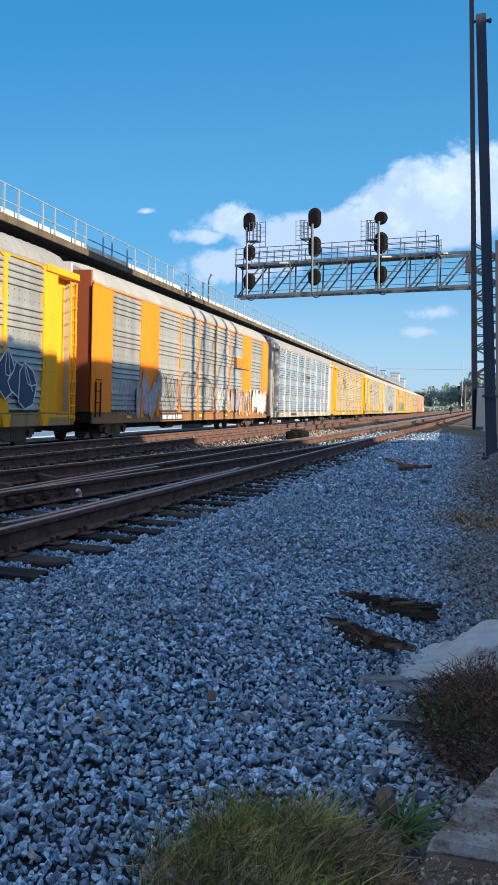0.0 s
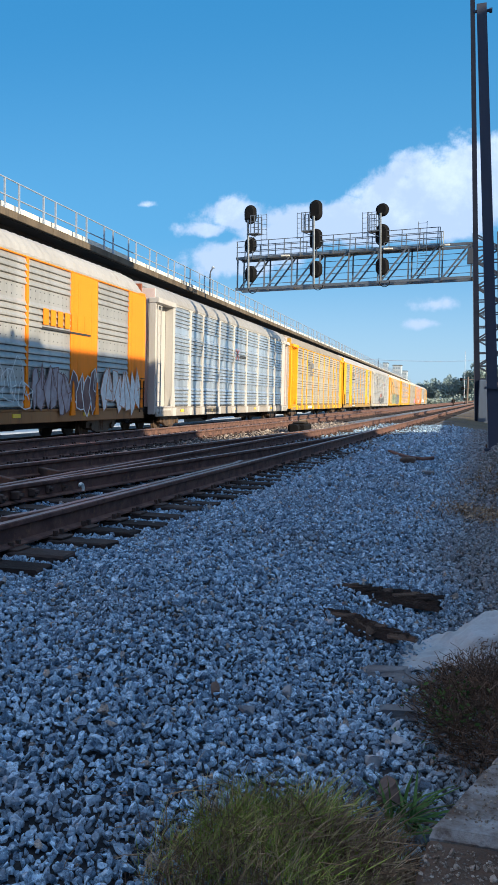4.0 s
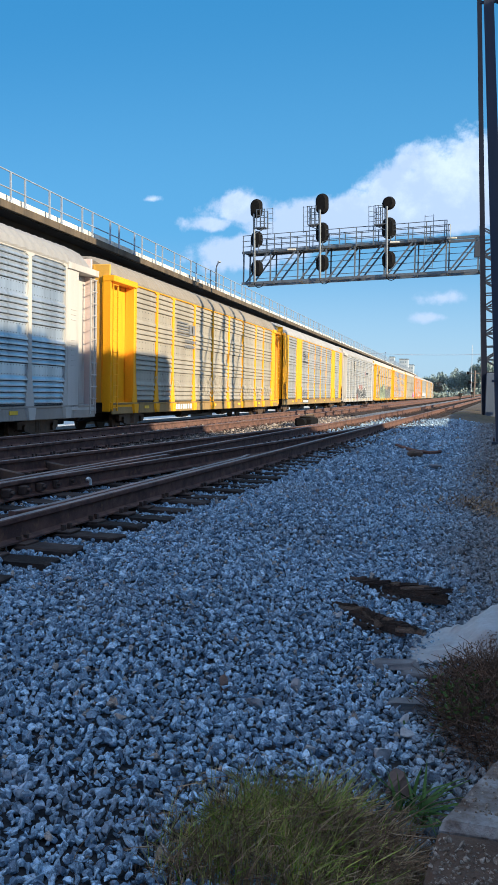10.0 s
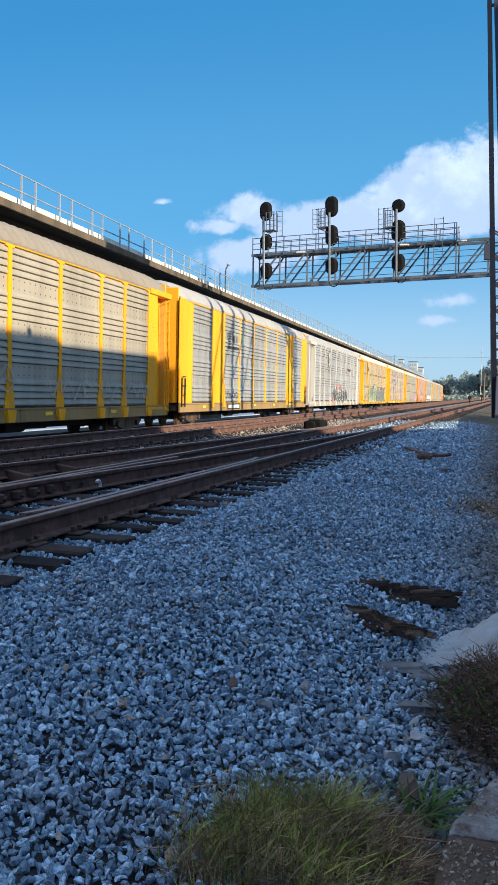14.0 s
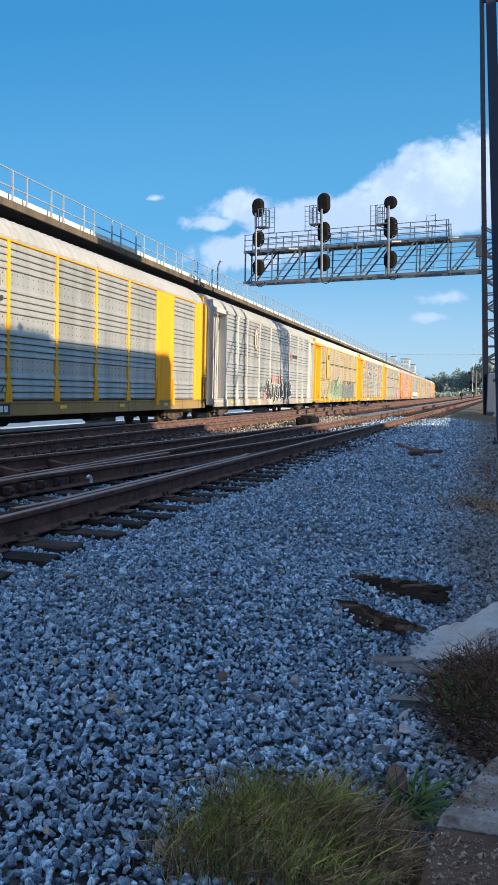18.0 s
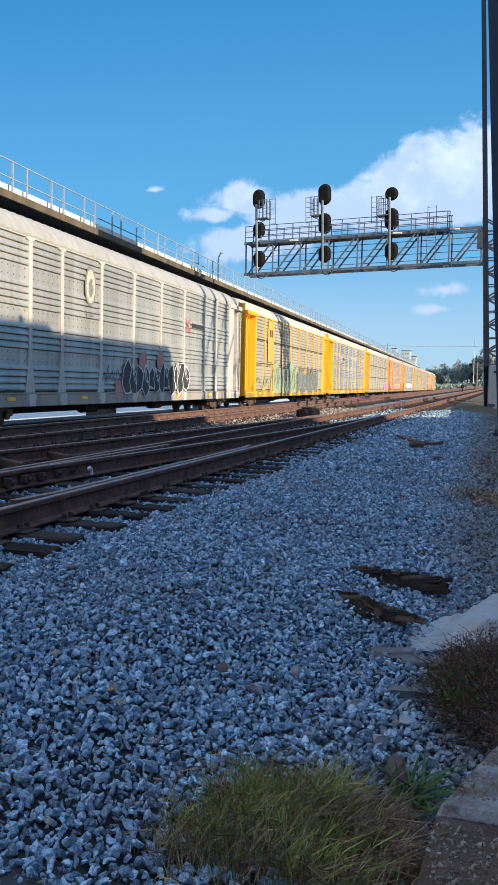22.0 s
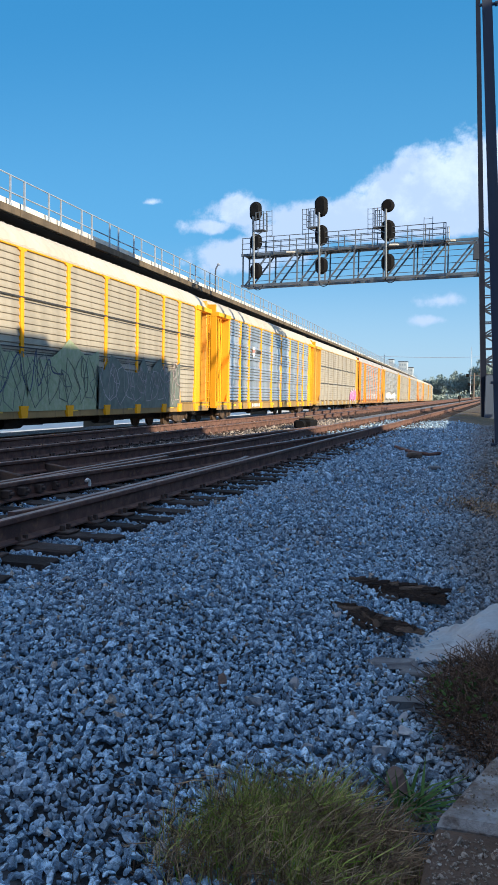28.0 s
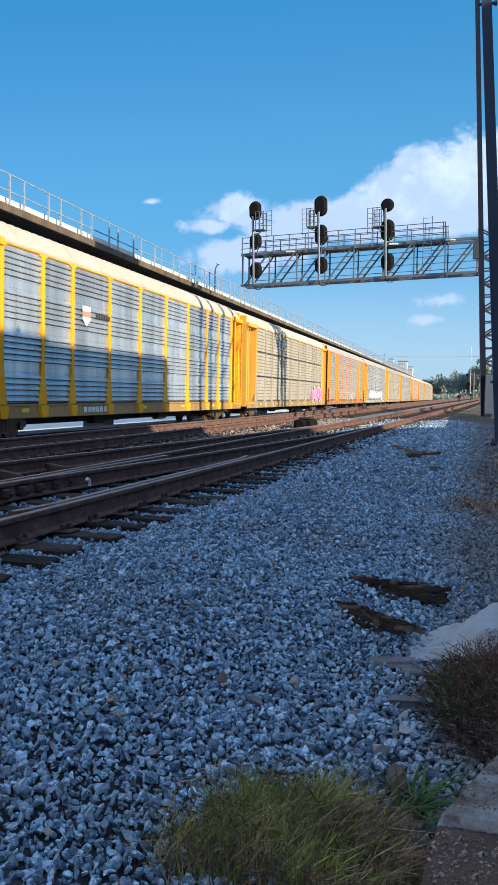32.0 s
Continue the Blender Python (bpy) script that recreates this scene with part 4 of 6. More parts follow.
def railcar(label, frame_mat, panel_mat, roof_mat, style, kind, end_mat, sill_mat, post_mat):
    """An enclosed car carrier. Its origin is on the rail at the end that leads; the body runs along +y."""
    car = thing("autorack_car", label, "railcar", "autorack train")
    wheelsets = []
    part("floor", shared("floor", lambda: Shape().box(-HALF + 0.06, HALF - 0.06, 0.2, LENGTH - 0.2, SILL0 + 0.05, SILL1, c=0.02).mesh("floor", M["under"])), None, car)
    part("roof", shared(("roof", roof_mat.name), lambda: roof_shape().mesh("roof", roof_mat)), None, car)
    part("centre_sill", shared("centre", lambda: Shape().box(-0.3, 0.3, -0.1, LENGTH + 0.1, 0.42, SILL0 + 0.06, c=0.02).mesh("centre_sill", M["under"])), None, car)
    part("inner_wall", shared("inner", lambda: Shape().box(-HALF + 0.07, HALF - 0.07, 2.25, LENGTH - 2.25, SILL1, EAVE).box(-HALF + 0.40, HALF - 0.40, 0.25, LENGTH - 0.25, SILL1, EAVE + 0.3).mesh("inner_wall", M["under"])), None, car)
    for y in (3.1, LENGTH - 3.1):
        wheelsets += truck(car, y, None)
    for y in (9.0, 15.5):
        part("brake_gear", shared("brake", lambda: Shape().box(-0.55, 0.55, -0.7, 0.7, 0.45, 0.72, c=0.04).tube((0.75, -2.5, 0.5), (0.75, 3.0, 0.46), 0.03, 6).tube((0.75, 0.4, 0.55), (0.75, 1.5, 0.55), 0.19, 12).mesh("brake_gear", M["under"])), None, car, at=(0, y, 0))
    for y, turn in ((0, 0), (LENGTH, math.pi)):
        def coupler():
            s = Shape().box(-0.09, 0.09, -0.45, 0.4, 0.72, 0.95, c=0.02).box(-0.17, 0.17, -0.52, -0.25, 0.68, 1.0, c=0.04)
            return s.mesh("coupler", M["under"])

        def hose():
            s = Shape()
            pts = [(0.5, 0.1, 0.75), (0.46, -0.1, 0.5), (0.42, -0.3, 0.42), (0.4, -0.5, 0.47)]
            for a, b in zip(pts, pts[1:]):
                s.tube(a, b, 0.025, 6)
            return s.mesh("air_hose", M["black"])
        part("air_hose", shared("air_hose", hose), None, car, at=(0, y, 0)).rotation_euler = (0, 0, turn)
        c = part("coupler", shared("coupler", coupler), None, car, at=(0, y, 0))
        c.rotation_euler = (0, 0, turn)
        # end doors, folded in panels, set back from the corner posts
        e = part("end_door", shared(("end", end_mat.name), lambda: Shape().box(-HALF + 0.12, HALF - 0.12, 0.10, 0.2, SILL1, EAVE + 0.45, c=0.02).box(-0.05, 0.05, 0.06, 0.12, SILL1, EAVE + 0.4).box(-0.85, -0.78, 0.06, 0.12, SILL1, EAVE + 0.4).box(0.78, 0.85, 0.06, 0.12, SILL1, EAVE + 0.4).mesh("end_door", end_mat)), None, car, at=(0, y, 0))
        e.rotation_euler = (0, 0, turn)
    vest = 2.20 if kind == 1 else 1.75
    spans, solids, y = [], [], vest
    bays = [(2.3, 0), (1.95, 0)] + [(2.87, 0)] * 5 + [(1.95, 0), (2.3, 0)] if kind == 1 else [(2.8, 0), (2.05, 1)] + [(2.81, 0)] * 5 + [(2.05, 1), (2.8, 0)]
    for w, solid in bays:
        (solids if solid else spans).append((y, w))
        y += w
    for side in (1, -1):
        flip = (0, 0, 0 if side > 0 else math.pi)

        def place(ob, y, w=0.0):
            ob.location = (side * (HALF - 0.045), y if side > 0 else y + w, 0)
            ob.rotation_euler = flip
            return ob

        s = part("side_sill", shared(("sill", sill_mat.name), lambda: Shape().add([(x, y, z) for y in (0.12, LENGTH - 0.12) for x, z in ((0, SILL0 + 0.04), (0.03, SILL0), (0.065, SILL0 + 0.02), (0.045, SILL1 - 0.08), (0.07, SILL1 - 0.05), (0.07, SILL1), (0, SILL1))],
                 [tuple(range(6, -1, -1)), tuple(range(7, 14))] + [(i, (i + 1) % 7, 7 + (i + 1) % 7, 7 + i) for i in range(7)]).mesh("side_sill", sill_mat)), None, car)
        place(s, 0, LENGTH)
        rail_top = part("top_rail", shared(("top", frame_mat.name), lambda: Shape().box(0, 0.06, 0.1, LENGTH - 0.1, EAVE - 0.07, EAVE + 0.03, c=0.012).mesh("top_rail", frame_mat)), None, car)
        place(rail_top, 0, LENGTH)
        for y, w in spans:
            place(part("side_panel", panel_mesh(w, panel_mat, style), None, car, at=(0, 0, 0)), y, w).location.z = SILL1 + 0.01
        for y, w in solids:
            def solid():
                q = Shape().box(0, 0.052, 0.0, w, SILL1, EAVE - 0.07, c=0.006)
                for yy in (0.25, 0.75):
                    q.box(0.05, 0.056, w * yy - 0.008, w * yy + 0.008, SILL1 + 0.3, EAVE - 0.3)
                for yy in (0.1, w - 0.1):
                    q.add([(x, yy + d, z) for x in (0.05, 0.12) for d, z in ((-0.16, SILL0 + 0.2), (0.16, SILL0 + 0.2), (0.03, SILL1 + 0.9), (-0.03, SILL1 + 0.9))], [(3, 2, 1, 0), (4, 5, 6, 7), (0, 1, 5, 4), (1, 2, 6, 5), (2, 3, 7, 6), (3, 0, 4, 7)])
                return q.mesh("solid_panel", frame_mat)
            place(part("solid_panel", shared(("solid", frame_mat.name, round(w, 2)), solid), None, car), y, w)
        if kind == 1:
            posts = [spans[0][0]] + [y + w for y, w in spans]
            mesh = shared(("post", post_mat.name), lambda: post_shape().mesh("side_post", post_mat))
        else:
            posts = [spans[i][0] + spans[i][1] for i in (1, 2, 3, 4)]
            mesh = shared(("slim", post_mat.name), lambda: slim_post_shape().mesh("side_post", post_mat))
        for y in posts:
            place(part("side_post", mesh, None, car), y)
        for y, near_end in ((0.0, 0), (LENGTH - vest, 1)):
            if kind == 1:
                # open vestibule: corner post, door column, inner wall and header
                # with a full-height ladder on the corner; the end that trails has a broad door column
                inner = vest - 0.80 if near_end else vest - 0.18
                pieces = (("corner_post", (-0.30, 0.0, 0.02, 0.10, SILL0 + 0.1, EAVE + 0.02)), ("door_column", (-0.30, 0.07, inner, vest - 0.05, SILL0 + 0.25, EAVE - 0.05)),
                          ("recess_wall", (-0.352, -0.312, 0.04, inner + 0.05, SILL1, EAVE - 0.02)), ("header", (-0.30, 0.13, 0.0, vest, EAVE - 0.16, EAVE + 0.05)),
                          ("step", (-0.28, 0.05, 0.05, inner, SILL0 + 0.18, SILL1 + 0.01)))
                for name, (x0, x1, y0, y1, z0, z1) in pieces:
                    if near_end:
                        y0, y1 = LENGTH - y1, LENGTH - y0
                    if side < 0:
                        y0, y1 = -y1, -y0
                    q = part(name, shared((name, frame_mat.name, near_end, side), lambda: Shape().box(x0, x1, y0, y1, z0, z1, c=0.01).mesh(name, frame_mat)), None, car)
                    place(q, 0, 0)
                lad = part("ladder", shared(("ladder", frame_mat.name), lambda: ladder_shape(4.55).mesh("ladder", frame_mat)), None, car)
                lad.location, lad.rotation_euler = (side * (HALF + 0.02), 0.30 if not near_end else LENGTH - 0.30, SILL0 + 0.12), flip
                if near_end:
                    for k in range(9):
                        place(part("louvre", shared(("louvre", frame_mat.name), lambda: Shape().box(0.068, 0.084, -0.16, 0.16, 0, 0.03, c=0.004).mesh("louvre", frame_mat)), None, car), LENGTH - vest + 0.42).location.z = 2.4 + 0.16 * k + (0.5 if k > 5 else 0)
            else:
                place(part("end_panel", shared(("endp", frame_mat.name), lambda: Shape().box(0, 0.055, 0.02, vest - 0.02, SILL1, EAVE - 0.07, c=0.01).box(0.05, 0.06, 0.30, 0.32, SILL1 + 0.3, EAVE - 0.2).mesh("end_panel", frame_mat)), None, car), y, vest)
                lad = part("ladder", shared("short_ladder", lambda: ladder_shape(1.25).mesh("ladder", M["under"])), None, car)
                lad.location, lad.rotation_euler = (side * (HALF + 0.06), 0.45 if not near_end else LENGTH - 0.45, SILL0 + 0.25), flip
        for i in range(5):
            r = part("reflector", shared("reflector", lambda: Shape().box(0.062, 0.078, 0, 0.45, SILL0 + 0.18, SILL0 + 0.29).mesh("reflector", M["decal_yellow"])), None, car)
            place(r, 3.2 + 4.6 * i, 0.45)
    return car, wheelsets


CARS = [  # label, frame, panel, roof, style, kind, end, sill
    ("silver and yellow autorack railcar with dark graffiti along its foot", "yellow", "grey_panel", "roof_silver", "wide", 1, "white", "yellow_old"),
    ("orange-framed autorack railcar with silver panels and graffiti", "orange", "grey_panel", "roof_white", "wide", 2, "brown_end", "orange"),
    ("white-posted autorack railcar with bright galvanised panels", "white", "silver_panel", "roof_silver", "slat", 1, "pink_end", "white"),
    ("dusty tan autorack railcar with yellow posts and faint graffiti", "yellow", "tan_panel", "roof_tan", "wide", 1, "yellow_old", "yellow_old"),
    ("yellow-framed autorack railcar with silver panels and solid yellow bays", "yellow", "grey_panel", "roof_white", "wide", 2, "yellow", "yellow"),
    ("pale grey autorack railcar with white posts and black graffiti", "white", "grey_panel", "roof_white", "wide", 1, "white", "white"),
    ("tan autorack railcar with yellow posts, large graffiti and cream roof", "yellow", "tan_panel", "cream", "fine", 1, "yellow_old", "yellow"),
    ("yellow-posted autorack railcar with bright silver panels", "yellow", "silver_panel", "cream", "slat", 1, "yellow", "yellow"),
    ("pale yellow autorack railcar with cream roof and pink graffiti", "yellow_old", "tan_panel", "cream", "fine", 1, "yellow", "yellow"),
    ("orange-framed autorack railcar with grey panels and cream roof", "orange", "grey_panel", "roof_white", "wide", 2, "brown_end", "orange"),
    ("pale grey autorack railcar with white graffiti", "yellow_old", "grey_panel", "roof_white", "wide", 1, "white", "white"),
    ("tan autorack railcar with yellow corner posts", "yellow", "tan_panel", "roof_silver", "fine", 1, "yellow_old", "yellow_old"),
    ("grey autorack railcar with silver panels", "yellow_old", "grey_panel", "roof_white", "wide", 1, "yellow", "yellow_old"),
    ("orange and grey autorack railcar", "orange", "tan_panel", "cream", "wide", 2, "brown_end", "orange"),
    ("tan autorack railcar with faded yellow posts", "yellow_old", "tan_panel", "cream", "fine", 1, "yellow", "yellow_old"),
    ("pale tan autorack railcar", "yellow_old", "tan_panel", "roof_white", "wide", 1, "yellow", "yellow_old"),
    ("dusty grey autorack railcar", "white", "grey_panel", "roof_white", "slat", 1, "white", "white"),
    ("tan autorack railcar with cream roof", "yellow", "tan_panel", "cream", "fine", 1, "yellow", "yellow_old"),
    ("silver autorack railcar with yellow posts", "yellow", "silver_panel", "roof_silver", "slat", 1, "yellow", "yellow"),
]
TRAIN = []
for label, fr, pa, ro, style, kind, en, si in CARS:
    TRAIN.append(railcar(label, M[fr], M[pa], M[ro], style, kind, M[en], M[si.split("_")[0] + "_grime"], M[pa if len(TRAIN) == 8 or len(TRAIN) > 9 else fr]))

# ---- ballast stones ----


def rock_set(count, rounds, seed):
    """Broken stones: a ball cut by random planes. Returns corner arrays and one face array."""
    rng = np.random.default_rng(seed)
    bm = bmesh.new()
    bmesh.ops.create_icosphere(bm, subdivisions=rounds, radius=1.0)
    base = np.array([v.co[:] for v in bm.verts])
    faces = np.array([[v.index for v in f.verts] for f in bm.faces])
    bm.free()
    out = []
    for _ in range(count):
        p = base * rng.uniform(0.9, 1.1, (len(base), 1))
        for _ in range(9):
            n = rng.normal(size=3)
            n /= np.linalg.norm(n)
            over = np.maximum(p @ n - rng.uniform(0.28, 0.66), 0)
            p = p - over[:, None] * n
        p *= rng.uniform([0.75, 0.6, 0.45], [1.25, 1.0, 0.8])
        out.append(p / np.abs(p).max())
    return out, faces


def scatter(name, places, sizes, shapes, faces, seed, mat, label="", parent=None):
    """Joins many stones into one mesh."""
    rng = np.random.default_rng(seed)
    n, m = len(places), len(shapes[0])
    pick = rng.integers(0, len(shapes), n)
    v = np.array(shapes)[pick]
    q = rng.normal(size=(n, 4))
    q[:, 1:3] *= 0.7
    q /= np.linalg.norm(q, axis=1)[:, None]
    w, x, y, z = q.T
    rot = np.stack([1 - 2 * (y * y + z * z), 2 * (x * y - z * w), 2 * (x * z + y * w), 2 * (x * y + z * w), 1 - 2 * (x * x + z * z), 2 * (y * z - x * w),
                    2 * (x * z - y * w), 2 * (y * z + x * w), 1 - 2 * (x * x + y * y)], 1).reshape(n, 3, 3)
    v = np.einsum("nij,nkj->nki", rot, v) * sizes[:, None, None] + places[:, None, :]
    f = (faces[None] + (np.arange(n) * m)[:, None, None]).reshape(-1, 3)
    me = bpy.data.meshes.new(name)
    me.vertices.add(n * m)
    me.vertices.foreach_set("co", v.astype(np.float32).ravel())
    me.loops.add(f.size)
    me.loops.foreach_set("vertex_index", f.astype(np.int32).ravel())
    me.polygons.add(len(f))
    me.polygons.foreach_set("loop_start", np.arange(0, f.size, 3, dtype=np.int32))
    me.update(calc_edges=True)
    me.shade_flat()
    me.materials.append(mat)
    ob = new(name, me)
    if parent:
        ob.parent = parent
    if label:
        tagged(ob, label, "ballast", kind="stuff")
    return ob


def stones():
    rng = np.random.default_rng(5)

    def field(y0, y1, step, jit=0.5):
        ys = np.arange(y0, y1, step)
        pts = []
        for y in ys:
            xs = np.arange(-0.66 * y - 0.35, 0.075 * y + 0.75, step)
            pts.append(np.stack([xs, np.full_like(xs, y)], 1))
        p = np.concatenate(pts)
        return p + rng.uniform(-jit, jit, p.shape) * step

    def lift(p, size, deep):
        z = np.array([ground_z(x, y) for x, y in p])
        u = p[:, 0] - BEAR * p[:, 1]
        bed = (u < -2.85) & (u > -9.7)
        return np.column_stack([p, z + size * deep - np.where(bed, -0.004, 0.0)])

    fine, ff = rock_set(26, 2, 1)
    rough, rf = rock_set(22, 1, 2)
    runs = ((1.9, 2.8, 0.0222, 0.009, 0.0225, fine, ff), (2.8, 3.5, 0.0225, 0.009, 0.0225, rough, rf), (3.5, 6.5, 0.0235, 0.008, 0.0220, rough, rf), (6.5, 11.0, 0.0290, 0.0095, 0.0235, rough, rf),
            (11.0, 18.0, 0.050, 0.0165, 0.033, rough, rf), (18.0, 36.0, 0.088, 0.026, 0.046, rough, rf))
    for i, (y0, y1, step, lo, hi, shapes, faces) in enumerate(runs):
        p = field(y0, y1, step)
        if y0 > 10:
            u = p[:, 0] - 0.0285 * p[:, 1]
            p = p[(u < 0.35 + 0.5 * rng.random(len(p))) & (u > -9.5)]
        s = rng.uniform(lo, hi, len(p)) * np.where(rng.random(len(p)) < 0.07, 1.5, 1)
        place = lift(p, s, rng.uniform(-0.1, 1.45, len(p)))
        single = np.zeros(len(p), bool)
        if i == 0:
            single[np.flatnonzero((p[:, 1] > 2.2) & (p[:, 1] < 2.7) & (p[:, 0] > -1.45) & (p[:, 0] < -0.85))[:300]] = True
        # between the rails the stones carry rust and brake dust
        dusty = (p[:, 0] - BEAR * p[:, 1] < -5.2 + 0.6 * rng.random(len(p))) & (y0 > 6)
        if dusty.any():
            scatter("track_ballast_stones", place[dusty], s[dusty], shapes, faces, 71 + i, M["stone_dusty"], "rust-dusted crushed stone ballast between the tracks")
        single |= dusty
        bed = scatter("ballast_stones", place[~single], s[~single], shapes, faces, 11 + i, M["stone"], "grey crushed stone ballast lying loose along the track")
        if i == 0:
            kinds = []
            for q in shapes:
                me = bpy.data.meshes.new("stone")
                me.from_pydata(q.tolist(), [], faces.tolist())
                me.materials.append(M["stone_single"])
                kinds.append(me)
            for n, (o, r) in enumerate(zip(place[single], s[single])):
                st = new("stone", kinds[n % len(kinds)])
                st.parent, st.location, st.scale = bed, tuple(o), (r, r, r)
                st.rotation_euler = tuple(rng.uniform(-3, 3, 3))
    # thinner cover round the place where the camera stands
    p = rng.uniform((-2.9, -3.0), (1.6, 1.95), (9000, 2))
    s = rng.uniform(0.012, 0.026, len(p))
    scatter("ballast_stones", lift(p, s, rng.uniform(0.0, 1.0, len(p))), s, rough, rf, 31, M["stone"], "grey crushed stone ballast lying loose along the track")
    # looser cover to either side of it
    p = np.concatenate([rng.uniform((-4.2, 1.9), (-1.6, 6.0), (5200, 2)), rng.uniform((1.7, 1.9), (5.0, 11.5), (9000, 2))])
    p = p[(p[:, 0] > 0) | ((p[:, 0] < -0.66 * p[:, 1] - 0.36) & (p[:, 0] > -2.9))]
    s = rng.uniform(0.018, 0.036, len(p))
    scatter("ballast_stones", lift(p, s, rng.uniform(0.0, 1.0, len(p))), s, rough, rf, 32, M["stone"], "grey crushed stone ballast lying loose along the track")
    # a few single stones that stand out
    big = [(-1.01, 3.50, 0.042), (-0.85, 3.40, 0.04), (-0.72, 3.7, 0.04), (-0.22, 3.62, 0.045), (-0.20, 3.45, 0.045), (-0.72, 4.9, 0.035), (-0.28, 3.2, 0.04), (-0.20, 2.95, 0.075), (-0.55, 3.1, 0.04)]
    for i, (x, y, r) in enumerate(big):
        o = scatter("stone", np.zeros((1, 3)), np.array([r]), fine[i:i + 1], ff, 40 + i, M["stone_warm"] if i in (0, 7) else M["stone_one"])
        o.location = (x, y, ground_z(x, y) + r * 0.55 + 0.01)
        tagged(o, "large broken stone lying on the ballast", "stone", "large stones")


M["stone_single"] = material("single_ballast_stone", (0.37, 0.48, 0.61), 0.85, 0, (0.155, 0.21, 0.285), 1.6, 3.5, 0.6, (0.06, 0.08, 0.115), 0.7, spread=0.5)
M["stone_one"] = material("grey_stone", (0.36, 0.37, 0.39), 0.85, 0, (0.25, 0.26, 0.28), 14, 90, 0.4, spread=0.15)
M["stone_warm"] = material("brown_stone", (0.12, 0.085, 0.07), 0.85, 0, (0.08, 0.06, 0.055), 14, 90, 0.4, spread=0.1)
stones()

# ---- grass, bush ----


def blade_material(name, colours):
    """Each blade takes one of several tones."""
    mat = bpy.data.materials.new(name)
    mat.use_nodes = True
    g = Nodes(mat.node_tree)
    isl = g.n("ShaderNodeNewGeometry").outputs["Random Per Island"]
    ramp = g.n("ShaderNodeValToRGB")
    g.t.links.new(isl, ramp.inputs[0])
    while len(ramp.color_ramp.elements) < len(colours):
        ramp.color_ramp.elements.new(0.5)
    for i, (e, c) in enumerate(zip(ramp.color_ramp.elements, colours)):
        e.position, e.color = i / (len(colours) - 1), (*c, 1)
    co = g.n("ShaderNodeTexCoord").outputs["Object"]
    col = g.mix(g.math("MULTIPLY", g.remap(g.noise(co, 5.0, 3.0), 0.42, 0.62), 0.55), ramp.outputs[0], colours[-1])
    bs = g.n("ShaderNodeBsdfPrincipled", Roughness=0.75)
    g.put(bs, "Base Color", col)
    g.put(bs, "Specular IOR Level", 0.2)
    out = g.n("ShaderNodeOutputMaterial")
    g.t.links.new(bs.outputs[0], out.inputs[0])
    return mat


M["grass"] = blade_material("grass_blades", ((0.117, 0.207, 0.021), (0.247, 0.366, 0.037), (0.546, 0.598, 0.138), (0.572, 0.464, 0.213), (0.117, 0.159, 0.027)))
M["straw"] = blade_material("straw", ((0.32, 0.21, 0.125), (0.12, 0.08, 0.055), (0.62, 0.47, 0.30), (0.20, 0.14, 0.075), (0.075, 0.05, 0.035)))
M["grass_green"] = blade_material("fresh_leaves", ((0.025, 0.06, 0.012), (0.045, 0.095, 0.018), (0.075, 0.13, 0.03)))
M["dry"] = blade_material("dry_twigs", ((0.10, 0.064, 0.044), (0.15, 0.098, 0.068), (0.27, 0.18, 0.125), (0.045, 0.03, 0.022), (0.045, 0.03, 0.022)))


def blades(s, spots, rnd, height, lean, width):
    """Curved, tapering blades with two sides."""
    for x, y in spots:
        h, w = height * rnd.uniform(0.45, 1.15), width * rnd.uniform(0.6, 1.3)
        a, k = rnd.uniform(0, 6.283), lean * rnd.uniform(0.2, 1.6)
        z0 = ground_z(x, y) - 0.01
        dx, dy = math.cos(a), math.sin(a)
        b = a + rnd.uniform(0.8, 2.2)
        wx, wy = math.cos(b) * w, math.sin(b) * w
        pts = []
        for t in (0.0, 0.35, 0.7, 1.0):
            r = k * t * t * h
            pts.append((x + dx * r, y + dy * r, z0 + h * t * (1 - 0.28 * k * t)))
        v = []
        for (px, py, pz), t in zip(pts, (1.0, 0.9, 0.6, 0.08)):
            v += [(px - wx * t, py - wy * t, pz), (px + wx * t, py + wy * t, pz + 0.002)]
        s.add(v, [(0, 1, 3, 2), (2, 3, 5, 4), (4, 5, 7, 6)])


def raw(s, name, mat):
    """A mesh with no welding or turning, for very many small leaves."""
    me = bpy.data.meshes.new(name)
    me.from_pydata(s.v, [], s.f)
    me.materials.append(mat)
    return me


